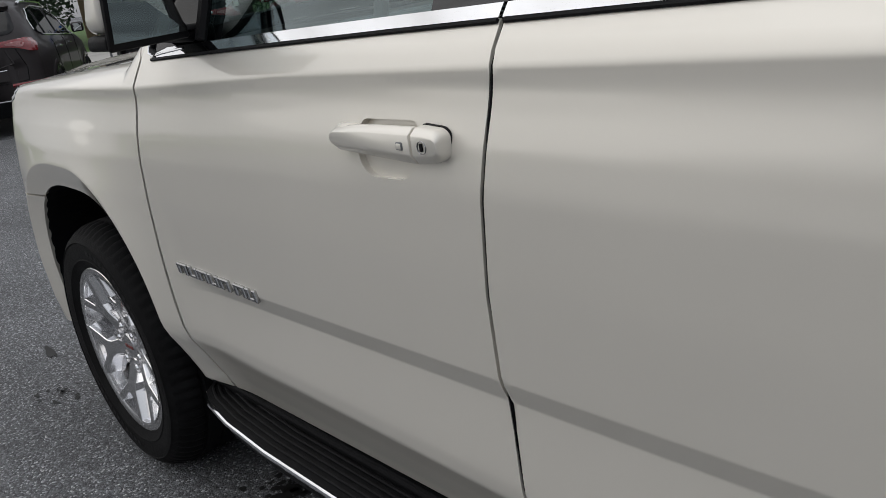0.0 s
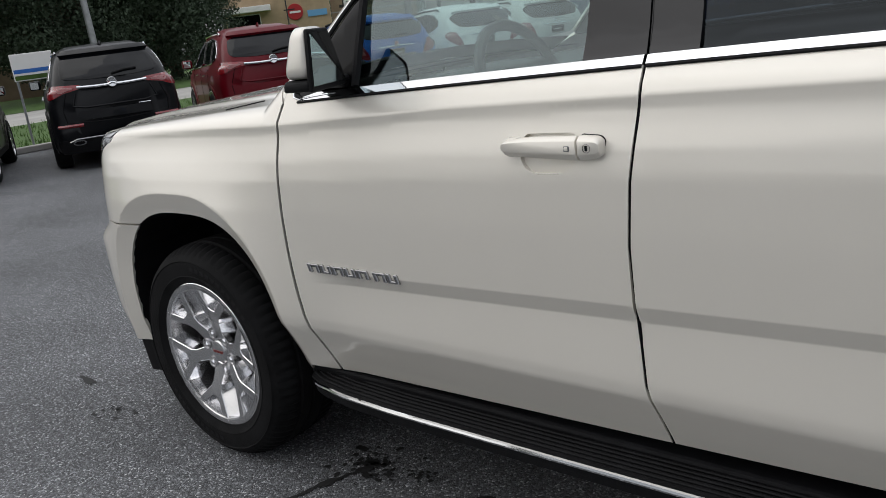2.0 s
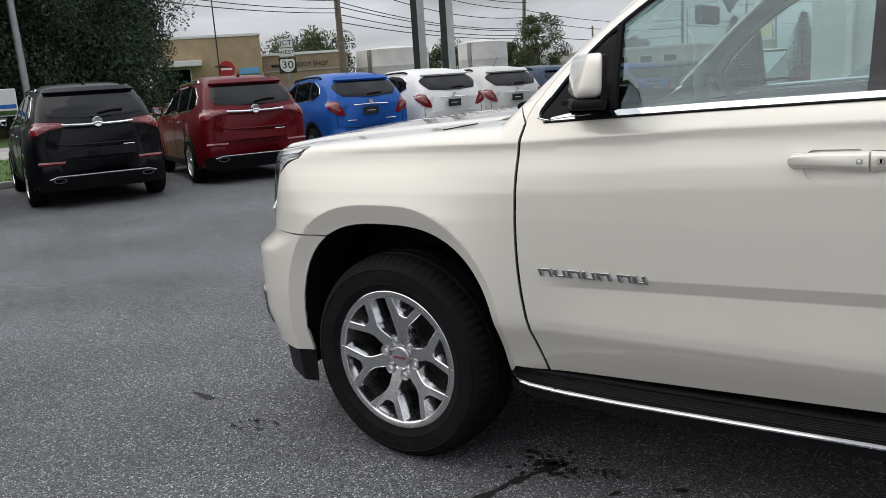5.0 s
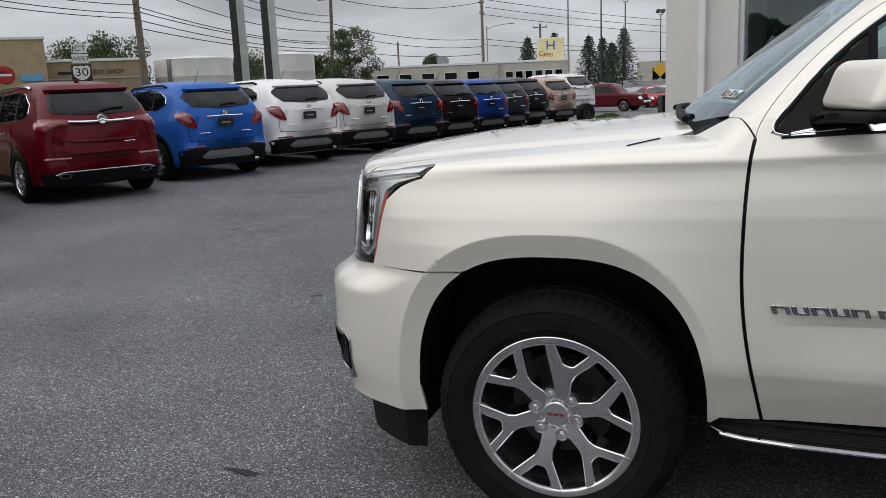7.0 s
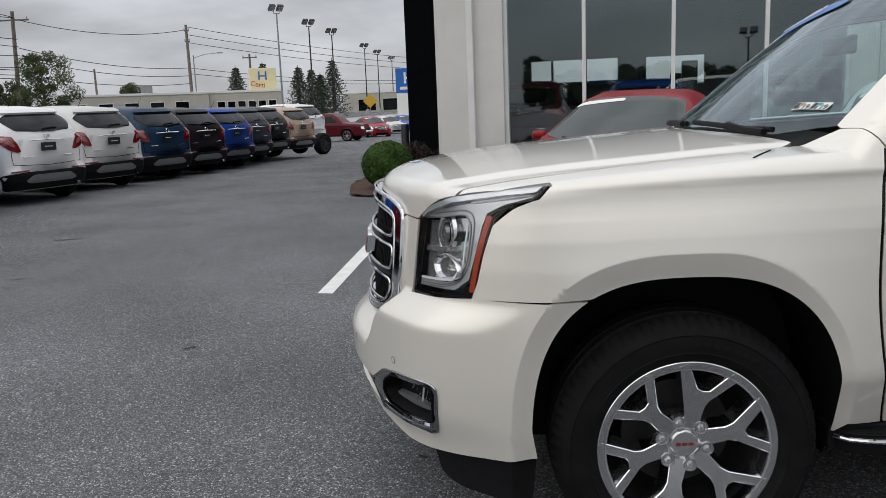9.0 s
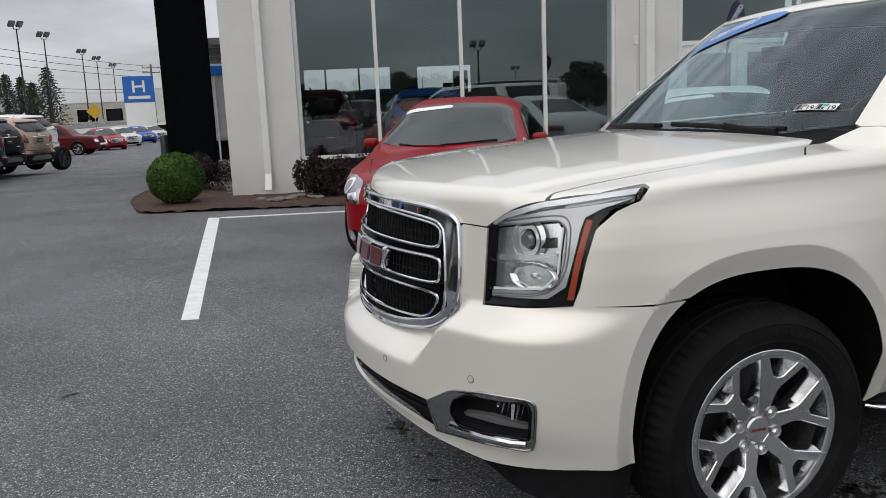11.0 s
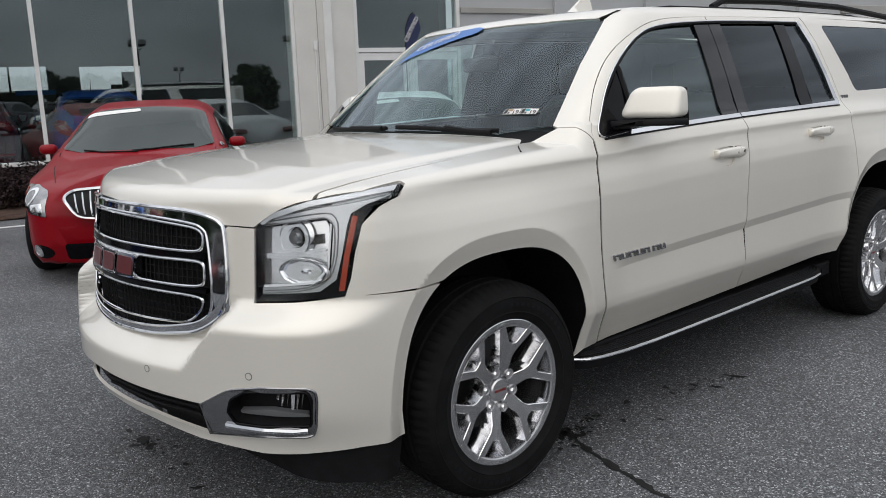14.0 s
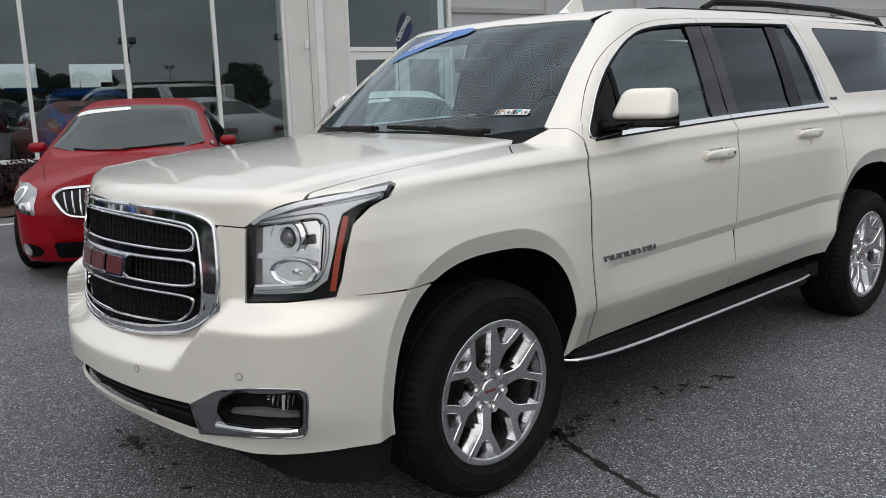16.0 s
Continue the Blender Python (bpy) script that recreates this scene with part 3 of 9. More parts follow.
# back wall of the showroom, with two bands of windows that show the sky beyond
BACK_OPEN = ((-0.45, 0.045, 1.79, 2.31), (0.085, 0.845, 1.79, 2.31), (0.885, 1.61, 1.79, 2.31), (2.27, 3.57, 1.66, 2.29))
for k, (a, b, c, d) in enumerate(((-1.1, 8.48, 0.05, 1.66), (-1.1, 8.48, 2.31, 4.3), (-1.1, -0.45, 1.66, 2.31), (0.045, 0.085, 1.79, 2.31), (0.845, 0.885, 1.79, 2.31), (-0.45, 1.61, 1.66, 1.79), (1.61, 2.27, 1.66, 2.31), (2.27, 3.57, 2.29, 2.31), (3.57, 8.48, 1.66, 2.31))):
    built("wall_back_%d" % (k + 1), box_bm(a, b, 6.3, 6.45, c, d), ROOM_WALL, "showroom back wall, its grey darkened for the unlit room", "wall")
for k, (a, b, c, d) in enumerate(BACK_OPEN):
    wb_ = thing("window_back_%d" % (k + 1), "bright window in the showroom back wall", "window", kind="structure")
    wb_.matrix_world = WALL
    part("pane", box_bm(a, b, 6.37, 6.378, c, d), LENS, wb_).visible_shadow = False
    part("sill", box_bm(a, b, 6.27, 6.298, c - 0.03, c), WHITE_METAL, wb_)
board = thing("info_board", "dark display board standing before the back window", "board")
board.matrix_world = WALL
part("panel", box_bm(3.02, 3.36, 5.1, 5.18, 0.12, 2.12, 0.02), INTERIOR, board)
part("wing", box_bm(2.78, 3.015, 5.1, 5.18, 0.12, 1.86, 0.02), INTERIOR, board)
part("foot", box_bm(2.7, 3.45, 4.9, 5.4, 0.05, 0.12, 0.01), INTERIOR, board)
built("blue_band", box_bm(0.95, 1.75, 6.26, 6.298, 1.70, 1.80), BLUE_SIGN, "blue band under the back windows", "trim")
built("floor", box_bm(-1.1, 8.48, 0.1, 6.3, 0.0, 0.05), ROOM_FLOOR, "showroom floor, its grey darkened for the unlit room", "floor")
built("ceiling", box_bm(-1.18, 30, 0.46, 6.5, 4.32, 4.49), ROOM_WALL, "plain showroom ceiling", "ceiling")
built("wall_side", box_bm(-1.19, -1.1, 0.5, 6.5, 0, 4.32), STUCCO, "off-white side wall of the showroom", "wall")
built("wall_right", box_bm(8.5, 30, 0.0, 0.3, 0, 4.5), GREY_CLAD, "pale grey clad front of the workshop", "wall")
built("fascia", box_bm(-0.03, 5.30, -0.04, 0.5, 4.30, 4.5, 0.01), WHITE_CLAD, "white fascia over the glass front", "trim")
built("fascia_door", box_bm(6.38, 8.5, -0.04, 0.5, 4.30, 4.5, 0.01), WHITE_CLAD, "white fascia over the door bay", "trim")
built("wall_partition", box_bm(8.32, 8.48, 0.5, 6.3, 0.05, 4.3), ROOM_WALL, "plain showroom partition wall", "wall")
sheet("parking_line", [(-1.72, 3.96), (-1.60, 3.93), (-1.12, 9.58), (-1.27, 9.66)], 0.004, WHITE_PAINT, "white painted stall line on the asphalt", "line")
sheet("parking_line_end", [(-1.115, 9.50), (7.0, 7.48), (7.0, 7.60), (-1.105, 9.62)], 0.004, WHITE_PAINT, "white painted line at the head of the stalls", "line")


# ---- dark stains and a tarred crack on the asphalt ----
def blot(x, y, rx, ry, seed, turn=0.0, z=0.004):
    g = random.Random(seed)
    n = 22
    pts = []
    ph = [g.random() * 6.28 for _ in range(4)]
    for k in range(n):
        t = 2 * math.pi * k / n
        q = 1 + 0.22 * math.sin(2 * t + ph[0]) + 0.18 * math.sin(3 * t + ph[1]) + 0.14 * math.sin(5 * t + ph[2]) + 0.1 * (g.random() - 0.5)
        u, v = rx * q * math.cos(t), ry * q * math.sin(t)
        pts.append((x + u * math.cos(turn) - v * math.sin(turn), y + u * math.sin(turn) + v * math.cos(turn)))
    return sheet("oil_stain", pts, z, OIL, "dark oil stain soaked into the asphalt", "stain")


for k, (x, y, rx, ry) in enumerate(((-1.25, 0.10, 0.07, 0.02), (-5.2, 7.3, 0.16, 0.04), (1.02, 0.24, 0.030, 0.012), (0.833, 0.12, 0.022, 0.010), (1.31, 0.22, 0.02, 0.014), (1.43, 0.14, 0.02, 0.014), (1.486, 0.047, 0.03, 0.012), (1.684, 0.054, 0.045, 0.016),
                                    (0.955, 0.01, 0.015, 0.01), (-0.85, -0.08, 0.018, 0.010), (-0.68, 0.02, 0.015, 0.009), (-0.72, -0.05, 0.02, 0.008), (-2.3, 2.6, 0.05, 0.012), (-4.6, 5.0, 0.06, 0.015), (-0.80, 1.49, 0.05, 0.022), (-0.81, 1.64, 0.024, 0.012), (-0.845, 1.46, 0.02, 0.01), (-0.83, 1.12, 0.014, 0.009), (-0.77, 1.12, 0.018, 0.010), (-0.825, 0.89, 0.022, 0.013))):
    blot(x, y, rx, ry, 40 + k, 0.3 * k)


def splashes(x, y, rx, ry, count, size, seed):
    """Many small drops and runs of oil, thinning outwards, as one stain."""
    g = random.Random(seed)
    vs, fs = [], []
    for _ in range(count):
        d, a = abs(g.gauss(0, 0.5)), g.random() * 6.28
        cx, cy = x + rx * d * math.cos(a), y + ry * d * math.sin(a)
        r, k0, st = size * (0.35 + g.random() ** 2), len(vs), 1 + g.random()
        tn, m = g.random() * 3.14, 9
        for i in range(m):
            t = 2 * math.pi * i / m
            q = r * (0.65 + 0.6 * g.random())
            u, v = q * st * math.cos(t), q * math.sin(t)
            vs.append((cx + u * math.cos(tn) - v * math.sin(tn), cy + u * math.sin(tn) + v * math.cos(tn), 0.0035 + 0.0004 * (len(fs) % 5)))
        fs.append(tuple(range(k0, k0 + m)))
    return tagged(put("oil_splashes", mesh_of(vs, fs, OIL)), "scattered dark oil splashes on the asphalt", "stain", kind="structure")


splashes(0.55, 0.22, 0.17, 0.12, 110, 0.010, 5)
splashes(0.74, 0.24, 0.30, 0.10, 40, 0.006, 6)
splashes(-0.80, 1.45, 0.10, 0.22, 40, 0.010, 7)
splashes(-0.78, 0.0, 0.14, 0.10, 30, 0.007, 8)
splashes(1.40, 0.12, 0.35, 0.10, 36, 0.007, 9)
crack = [(0.56, 0.20), (0.505, 0.09), (0.468, -0.021), (0.422, -0.195), (0.381, -0.352), (0.365, -0.50), (0.31, -0.72), (0.27, -1.0), (0.18, -1.35), (0.12, -1.8)]
c_rng = random.Random(9)
fine = []
for (ax, ay), (bx, by) in zip(crack, crack[1:]):
    fine += [(ax + (bx - ax) * t / 6 + c_rng.uniform(-0.006, 0.006), ay + (by - ay) * t / 6) for t in range(6)]
wide = [0.006 + 0.006 * c_rng.random() + (0.010 if i % 7 < 3 else 0) for i in range(len(fine))]
vs_ = [(x - w_, y, 0.004) for (x, y), w_ in zip(fine, wide)] + [(x + w_, y, 0.004) for (x, y), w_ in zip(fine, wide)]
n_ = len(fine)
tagged(put("tarred_crack", mesh_of(vs_, [(i, i + 1, n_ + i + 1, n_ + i) for i in range(n_ - 1)], OIL)), "black tarred crack in the asphalt", "crack", kind="structure")


# ---- showroom door bay, pipes, black entrance wall, planting bed ----
bay = thing("door_bay", "white-framed glass door and transom in the showroom front", "door", kind="structure")
bay.matrix_world = WALL
for a, b, c, d in ((6.38, 6.45, 0.0, 4.3), (8.43, 8.498, 0.0, 4.3), (6.45, 8.43, 2.20, 2.28), (7.42, 7.50, 0.0, 2.20), (6.45, 8.43, 4.2, 4.3)):
    part("door_frame", box_bm(a, b, -0.02, 0.08, c, d, 0.004), WHITE_METAL, bay)
part("transom_pane", box_bm(6.45, 8.43, 0.03, 0.04, 2.28, 4.2), STORE_GLASS, bay).visible_shadow = False
for a, b in ((6.45, 7.42), (7.50, 8.43)):
    leaf = part("door_leaf", box_bm(a + 0.005, a + 0.10, 0.0, 0.05, 0.02, 2.195, 0.004), WHITE_METAL, bay)
    part("door_leaf", box_bm(b - 0.10, b - 0.005, 0.0, 0.05, 0.02, 2.195, 0.004), WHITE_METAL, bay)
    part("door_rail", box_bm(a + 0.10, b - 0.10, 0.0, 0.05, 2.06, 2.195, 0.004), WHITE_METAL, bay)
    part("door_rail", box_bm(a + 0.10, b - 0.10, 0.0, 0.05, 0.02, 0.25, 0.004), WHITE_METAL, bay)
    part("door_pane", box_bm(a + 0.10, b - 0.10, 0.02, 0.03, 0.25, 2.06), STORE_GLASS, bay).visible_shadow = False


def downspout(u, foot):
    sp = thing("downspout", "white square rain pipe on the stucco pier", "rain pipe")
    sp.matrix_world = WALL
    part("pipe", box_bm(u - 0.055, u + 0.055, -0.24, -0.125, foot, 4.5, 0.012, 2), WHITE_METAL, sp)
    bm = box_bm(u - 0.055, u + 0.055, -0.22, -0.125, 0.0, 0.30, 0.01, 2)
    for v in bm.verts:
        v.co.y -= (0.30 - v.co.z) * 0.5
        v.co.z += foot - 0.30 + 0.06
    part("elbow", bm, WHITE_METAL, sp)


downspout(-0.57, 0.38)
built("pipe_chase", box_bm(5.80, 5.94, -0.13, -0.058, 0.0, 4.5, 0.01), WHITE_METAL, "white pipe cover on the pier", "trim")
built("wall_joint", box_bm(5.685, 5.70, -0.066, -0.061, 0.0, 4.5), CONCRETE, "narrow joint in the stucco", "trim")
box_sw = thing("switch_box", "small grey box on the stucco pier", "box")
box_sw.matrix_world = WALL
part("case", box_bm(5.60, 5.66, -0.10, -0.061, 2.25, 2.40, 0.006), WHITE_METAL, box_sw)
part("conduit", box_bm(5.62, 5.64, -0.085, -0.061, 0.0, 2.25, 0.004), WHITE_METAL, box_sw)
# dark side wall of the entrance, running away from the drive
ent = Matrix.Translation((-0.80, 15.9, 0)) @ Matrix.Rotation(math.atan2(7.6, -0.92), 4, "Z")
built("wall_entrance", box_bm(0, 7.66, -0.07, 0.0, -0.35, 6.2, 0.01), BLACK_PANEL, "gloss black panelled entrance wall", "wall", ent)
built("ceiling_porch", box_bm(-0.55, 2.4, 19.0, 27.6, 3.02, 3.18), CONCRETE, "grey slatted porch ceiling", "ceiling", Matrix.Identity(4))
for k in range(7):
    built("porch_slat", box_bm(-0.55, 2.4, 19.3 + 1.2 * k, 19.4 + 1.2 * k, 2.97, 3.018), WHITE_METAL, "white slat under the porch ceiling", "trim", Matrix.Identity(4))
wing = thing("glazed_wing", "white-framed glazed wing with a blue band behind the entrance", "building", kind="structure")
wing.matrix_world = Matrix.Translation((-0.7, 28.0, -0.3))
part("blue_band", box_bm(0.0, 3.2, -0.06, 0.0, 2.95, 3.28, 0.01), BLUE_SIGN, wing)
part("wall", box_bm(0.0, 3.2, 0.03, 0.3, 0.0, 3.6), STEEL_GREY, wing)
for j in range(5):
    part("mullion", box_bm(0.05 + 0.62 * j, 0.11 + 0.62 * j, -0.05, 0.03, 0.0, 2.95, 0.004), WHITE_METAL, wing)
# upper panes are opaque grey: the mirrored pale sky is put into their colour
for j in range(4):
    for i in range(4):
        part("pane", box_bm(0.115 + 0.62 * j, 0.665 + 0.62 * j, 0.0, 0.02, 0.75 * i + 0.03, 0.75 * i + 0.70), CAR_GLASS if i < 1 else STEEL_GREY, wing)
# workshop doors far along the front
for k in range(2):
    gd = thing("roller_door", "white panelled workshop door with small panes", "door", kind="structure")
    gd.matrix_world = WALL
    u0 = 19.2 + 4.2 * k
    part("door_panel", box_bm(u0, u0 + 3.4, -0.05, 0.0, 0.0, 3.0, 0.01), WHITE_METAL, gd)
    for j in range(6):
        part("pane", box_bm(u0 + 0.15 + 0.54 * j, u0 + 0.55 + 0.54 * j, -0.06, -0.05, 2.35, 2.75), CAR_GLASS, gd)
    part("lintel", box_bm(u0 - 0.15, u0 + 3.55, -0.08, 0.0, 3.0, 3.2, 0.01), CONCRETE, gd)
for u in (10.6, 12.9, 15.2, 17.5):
    built("wall_pilaster", box_bm(u, u + 0.35, -0.09, 0.0, 0.0, 4.5, 0.01), GREY_CLAD, "off-white pilaster of the workshop front", "wall")
built("wall_band", box_bm(8.52, 30, -0.04, 0.0, 2.9, 3.0, 0.005), CONCRETE, "grey band along the workshop front", "trim")

# planting bed
bed_pts = [(-2.22, 10.74), (0.12, 9.96), (3.0, 9.2), (6.2, 8.45), (6.4, 9.9), (3.5, 10.9), (0.42, 11.7), (-0.8, 12.4), (-0.75, 14.6), (-2.0, 15.5), (-2.4, 12.6)]
uvb, trb = fill_2d(round_outline(bed_pts, 0.25), (), 0.12)
hz_ = [0.05 * min(1, 6 * min(math.dist(p, q) for q in split_long(bed_pts, 0.3))) + 0.02 * noise.noise(Vector((p[0] * 6, p[1] * 6, 0))) for p in uvb]
tagged(put("mulch_bed", mesh_of([(p[0], p[1], 0.006 + max(0, z)) for p, z in zip(uvb, hz_)], trb, MULCH, True)), "brown bark mulch bed along the showroom", "planting bed", kind="structure")


def leaf_cloud(rng, centre, radii, count, size, shell=0.55, squash=None):
    """Small leaf blades spread over and inside an ellipsoid."""
    d = rng.normal(size=(count, 3))
    d /= np.linalg.norm(d, axis=1, keepdims=True)
    r = shell + (1 - shell) * rng.random(count) ** 0.6
    c = np.array(centre) + d * r[:, None] * np.array(radii)
    a = rng.normal(size=(count, 3))
    a /= np.linalg.norm(a, axis=1, keepdims=True)
    b = np.cross(a, d + rng.normal(size=(count, 3)) * 0.5)
    b /= np.maximum(np.linalg.norm(b, axis=1, keepdims=True), 1e-6)
    s = size * (0.6 + 0.8 * rng.random(count))[:, None]
    v = np.stack([c - a * s, c - b * s * 0.5, c + a * s, c + b * s * 0.5], 1).reshape(-1, 3)
    return v


def leaf_mesh(v, mat):
    n = len(v) // 4
    f = np.arange(n * 4).reshape(n, 4)
    return mesh_of(v, f, mat)


rng = np.random.default_rng(4)


def shrub(name, label, x, y, z, rx, rz, mat, count, size, shell=0.8, lumps=1, spread=0.0):
    ob = thing(name, label, "shrub")
    ob.location = (x, y, z)
    vs = []
    for k in range(lumps):
        off = rng.normal(size=3) * spread * np.array((1, 1, 0.5)) if lumps > 1 else np.zeros(3)
        vs.append(leaf_cloud(rng, (off[0], off[1], rz + off[2]), (rx * (0.7 if lumps > 1 else 1), rx * (0.7 if lumps > 1 else 1), rz * (0.8 if lumps > 1 else 1)), count // lumps, size, shell))
    put("leaves", leaf_mesh(np.vstack(vs), mat), ob)
    bm = bmesh.new()
    bmesh.ops.create_icosphere(bm, subdivisions=3, radius=1)
    for v in bm.verts:
        k = 0.86 + 0.05 * noise.noise(v.co * 3)
        v.co = Vector((v.co.x * rx * k, v.co.y * rx * k, rz + v.co.z * rz * k))
    if lumps == 1:
        part("core", bm, mat, ob, "", True)
    else:
        bm.free()
        bm = bmesh.new()
        for k in range(9):
            a = k * 0.7
            add_tube(bm, [(0, 0, 0), (rx * 0.5 * math.cos(a), rx * 0.5 * math.sin(a), rz * (0.8 + 0.1 * (k % 3)))], [0.012, 0.004], 5)
        part("stems", bm, BARK, ob)
    return ob


shrub("boxwood_ball", "clipped round green boxwood in the mulch", -1.63, 11.45, 0.04, 0.435, 0.40, LEAF, 9000, 0.022, 0.90)
for x, y, r_, h_ in ((-1.15, 13.4, 0.42, 0.34), (0.80, 10.75, 0.42, 0.31), (1.45, 10.62, 0.46, 0.33), (2.2, 10.45, 0.45, 0.33), (0.42, 10.98, 0.20, 0.36), (3.2, 10.2, 0.45, 0.34), (4.2, 9.95, 0.45, 0.34)):
    shrub("barberry_shrub", "loose dark purple barberry shrub in the mulch", x, y, 0.04, r_, h_, LEAF_PURPLE, 3600, 0.026, 0.3, 6, r_ * 0.45)
for k in range(16):
    st = bmesh.new()
    bmesh.ops.create_icosphere(st, subdivisions=2, radius=1)
    sx, sy, sz = 0.05 + 0.05 * rng.random(), 0.04 + 0.04 * rng.random(), 0.025 + 0.02 * rng.random()
    for v in st.verts:
        q = 1 + 0.25 * noise.noise(v.co * 1.7 + Vector((k, 0, 0)))
        v.co = Vector((v.co.x * sx * q, v.co.y * sy * q, v.co.z * sz * q))
    ob = tagged(part("stone", st, STONE, None, "", True), "grey rounded stone under the rain pipe", "stone", "stones under the pipe")
    ob.location = (-0.45 + 1.0 * rng.random(), 10.75 + 0.28 * rng.random() - 0.25 * k / 16, 0.075)
# bollard
bo = tagged(part("bollard", lathe_bm([(0.0, 1.05), (0.10, 1.03), (0.12, 0.98), (0.12, 0.0)], 20, "z"), POLE_DARK, None, "", True), "black steel bollard at the entrance", "bollard")
bo.location = (-1.80, 22.2, ground_z(-1.8, 22.2))


# ---- writing ----
def words(s, size, depth=0.004):
    """Flat lettering centred on the origin, as mesh data."""
    cu = bpy.data.curves.new("text", "FONT")
    cu.body, cu.size, cu.extrude, cu.align_x, cu.align_y = s, size, depth, "CENTER", "CENTER"
    tmp = bpy.data.objects.new("text", cu)
    scene.collection.objects.link(tmp)
    me = bpy.data.meshes.new_from_object(tmp.evaluated_get(bpy.context.evaluated_depsgraph_get()))
    bpy.data.objects.remove(tmp)
    bpy.data.curves.remove(cu)
    return me


def sign_text(s, size, mat, parent, m, depth=0.004):
    me = words(s, size, depth)
    me.materials.clear()
    me.materials.append(mat)
    ob = put("lettering", me, parent)
    ob.matrix_local = m
    return ob


# small flag clipped to the window of the hidden white car
flag = thing("window_flag", "small navy flag with white lettering clipped to a car window", "flag")
flag.matrix_world = Matrix.Translation((4.26, 5.71, 2.21)) @ Matrix.Rotation(radians(-39), 4, "Z")
fo = round_outline([(0.034, 0.175), (0.085, 0.10), (0.11, 0.0), (0.07, -0.115), (-0.04, -0.24), (-0.07, -0.40), (-0.075, -0.26), (-0.07, 0.0), (-0.02, 0.137)], 0.02)
uvf, trf = fill_2d(fo, (), 0.04)
put("cloth", mesh_of([(a, 0.010 * math.sin(b * 9 + a * 6), b) for a, b in uvf], trf, NAVY, True), flag)
part("pole", tube_bm([(-0.075, 0, -0.80), (-0.075, 0, 0.0), (-0.025, 0, 0.14), (0.03, 0, 0.185)], 0.006, 6), BLACK_PLASTIC, flag)
sign_text("CERTIFIED", 0.068, WHITE_SIGN, flag, Matrix.Translation((0.0, -0.016, -0.01)) @ Matrix.Rotation(radians(90), 4, "X") @ Matrix.Rotation(radians(62), 4, "Z"))


# ---- the large pearl-white SUV ----
big_suv = thing("suv", "large pearl-white SUV with chrome grille, running boards and tinted rear glass", "car")


def toq(pts):
    p = on_side(np.array(pts, float))
    return [(float(a[0]), float(a[1] + a[2])) for a in p]


def panel(name, outline, to3d, mat, label="", parent=None, holes=(), grid=0.026, lift=0.0, fold=0.012, mirror=None, both=False, lines=(), normal=None):
    uv, tris = fill_2d(outline, holes, grid, lines)
    me = skin_mesh(uv, tris, to3d, normal or body_normal, mat, lift, fold, mirror)
    ob = put(name, me, parent or big_suv, label)
    if both:
        put(name, mirrored(me, MID), parent or big_suv, label)
    return ob


def on_hood(uv):                                # (x + z, y) from the front above
    o = np.column_stack([uv[:, 0] - 2.3, uv[:, 1], np.full(len(uv), 2.3)])
    return cast(o, (R2, 0, -R2), 2.6, 200)


def mid_w(z):
    return float(front_x(np.array([MID]), np.array([z]))[0] - MID) + 0.001


def arch_line(i, z0, n=22, gap=0.0, front=True):
    """Outline of a wheel opening from its front foot over the top to its rear foot."""
    cx, a, b = ARCHES[i]
    a, b = a + gap, b + gap
    out = []
    for k in range(n + 1):
        t = math.pi * k / n
        c, s = math.cos(t), math.sin(t)
        out.append((cx - a * math.copysign(abs(c) ** (2 / 2.7), c), 0.395 + b * abs(s) ** (2 / 2.7)))
    return [(out[0][0], z0)] + out + [(out[-1][0], z0)]


G = 0.0035                                      # half of a panel gap
F_SEAM = [(0.617, 0.424), (0.590, 0.56), (0.563, 0.70), (0.548, 0.86), (0.551, 1.05), (0.562, 1.20), (0.572, 1.25)]
A_OUT = [(0.582, 1.30), (0.64, 1.385), (0.735, 1.492), (0.88, 1.612), (1.05, 1.700), (1.25, 1.760), (1.60, 1.785), (2.68, 1.812)]
DLO_TOP = [(0.63, 1.300), (0.758, 1.462), (0.913, 1.588), (1.082, 1.686), (1.252, 1.728), (1.56, 1.752), (2.00, 1.768), (2.61, 1.778)]
B_SEAM = [(1.724, 0.457), (1.695, 0.616), (1.681, 0.778), (1.679, 0.937), (1.688, 1.076), (1.709, 1.25), (1.706, 1.31)]


def dense(pts, k=6):
    """The same line with more points."""
    out = []
    for (ax, ay), (bx, by) in zip(pts, pts[1:]):
        out += [(ax + (bx - ax) * i / k, ay + (by - ay) * i / k) for i in range(k)]
    return out + [pts[-1]]


def smooth_line(pts, rounds=3):
    """Corners cut again and again, the ends kept."""
    for _ in range(rounds):
        out = [pts[0]]
        for (ax, ay), (bx, by) in zip(pts, pts[1:]):
            out += [(ax * 0.75 + bx * 0.25, ay * 0.75 + by * 0.25), (ax * 0.25 + bx * 0.75, ay * 0.25 + by * 0.75)]
        pts = out + [pts[-1]]
    return pts


A_ALL = smooth_line(F_SEAM + A_OUT)
F_SEAM, A_OUT = [p for p in A_ALL if p[1] <= 1.262], [p for p in A_ALL if p[1] > 1.262]
DLO_TOP = smooth_line(DLO_TOP, 2)


def belt(x):
    return 1.266 + 0.0435 * (x - 0.643) - 0.008 * (x - 0.643) ** 2


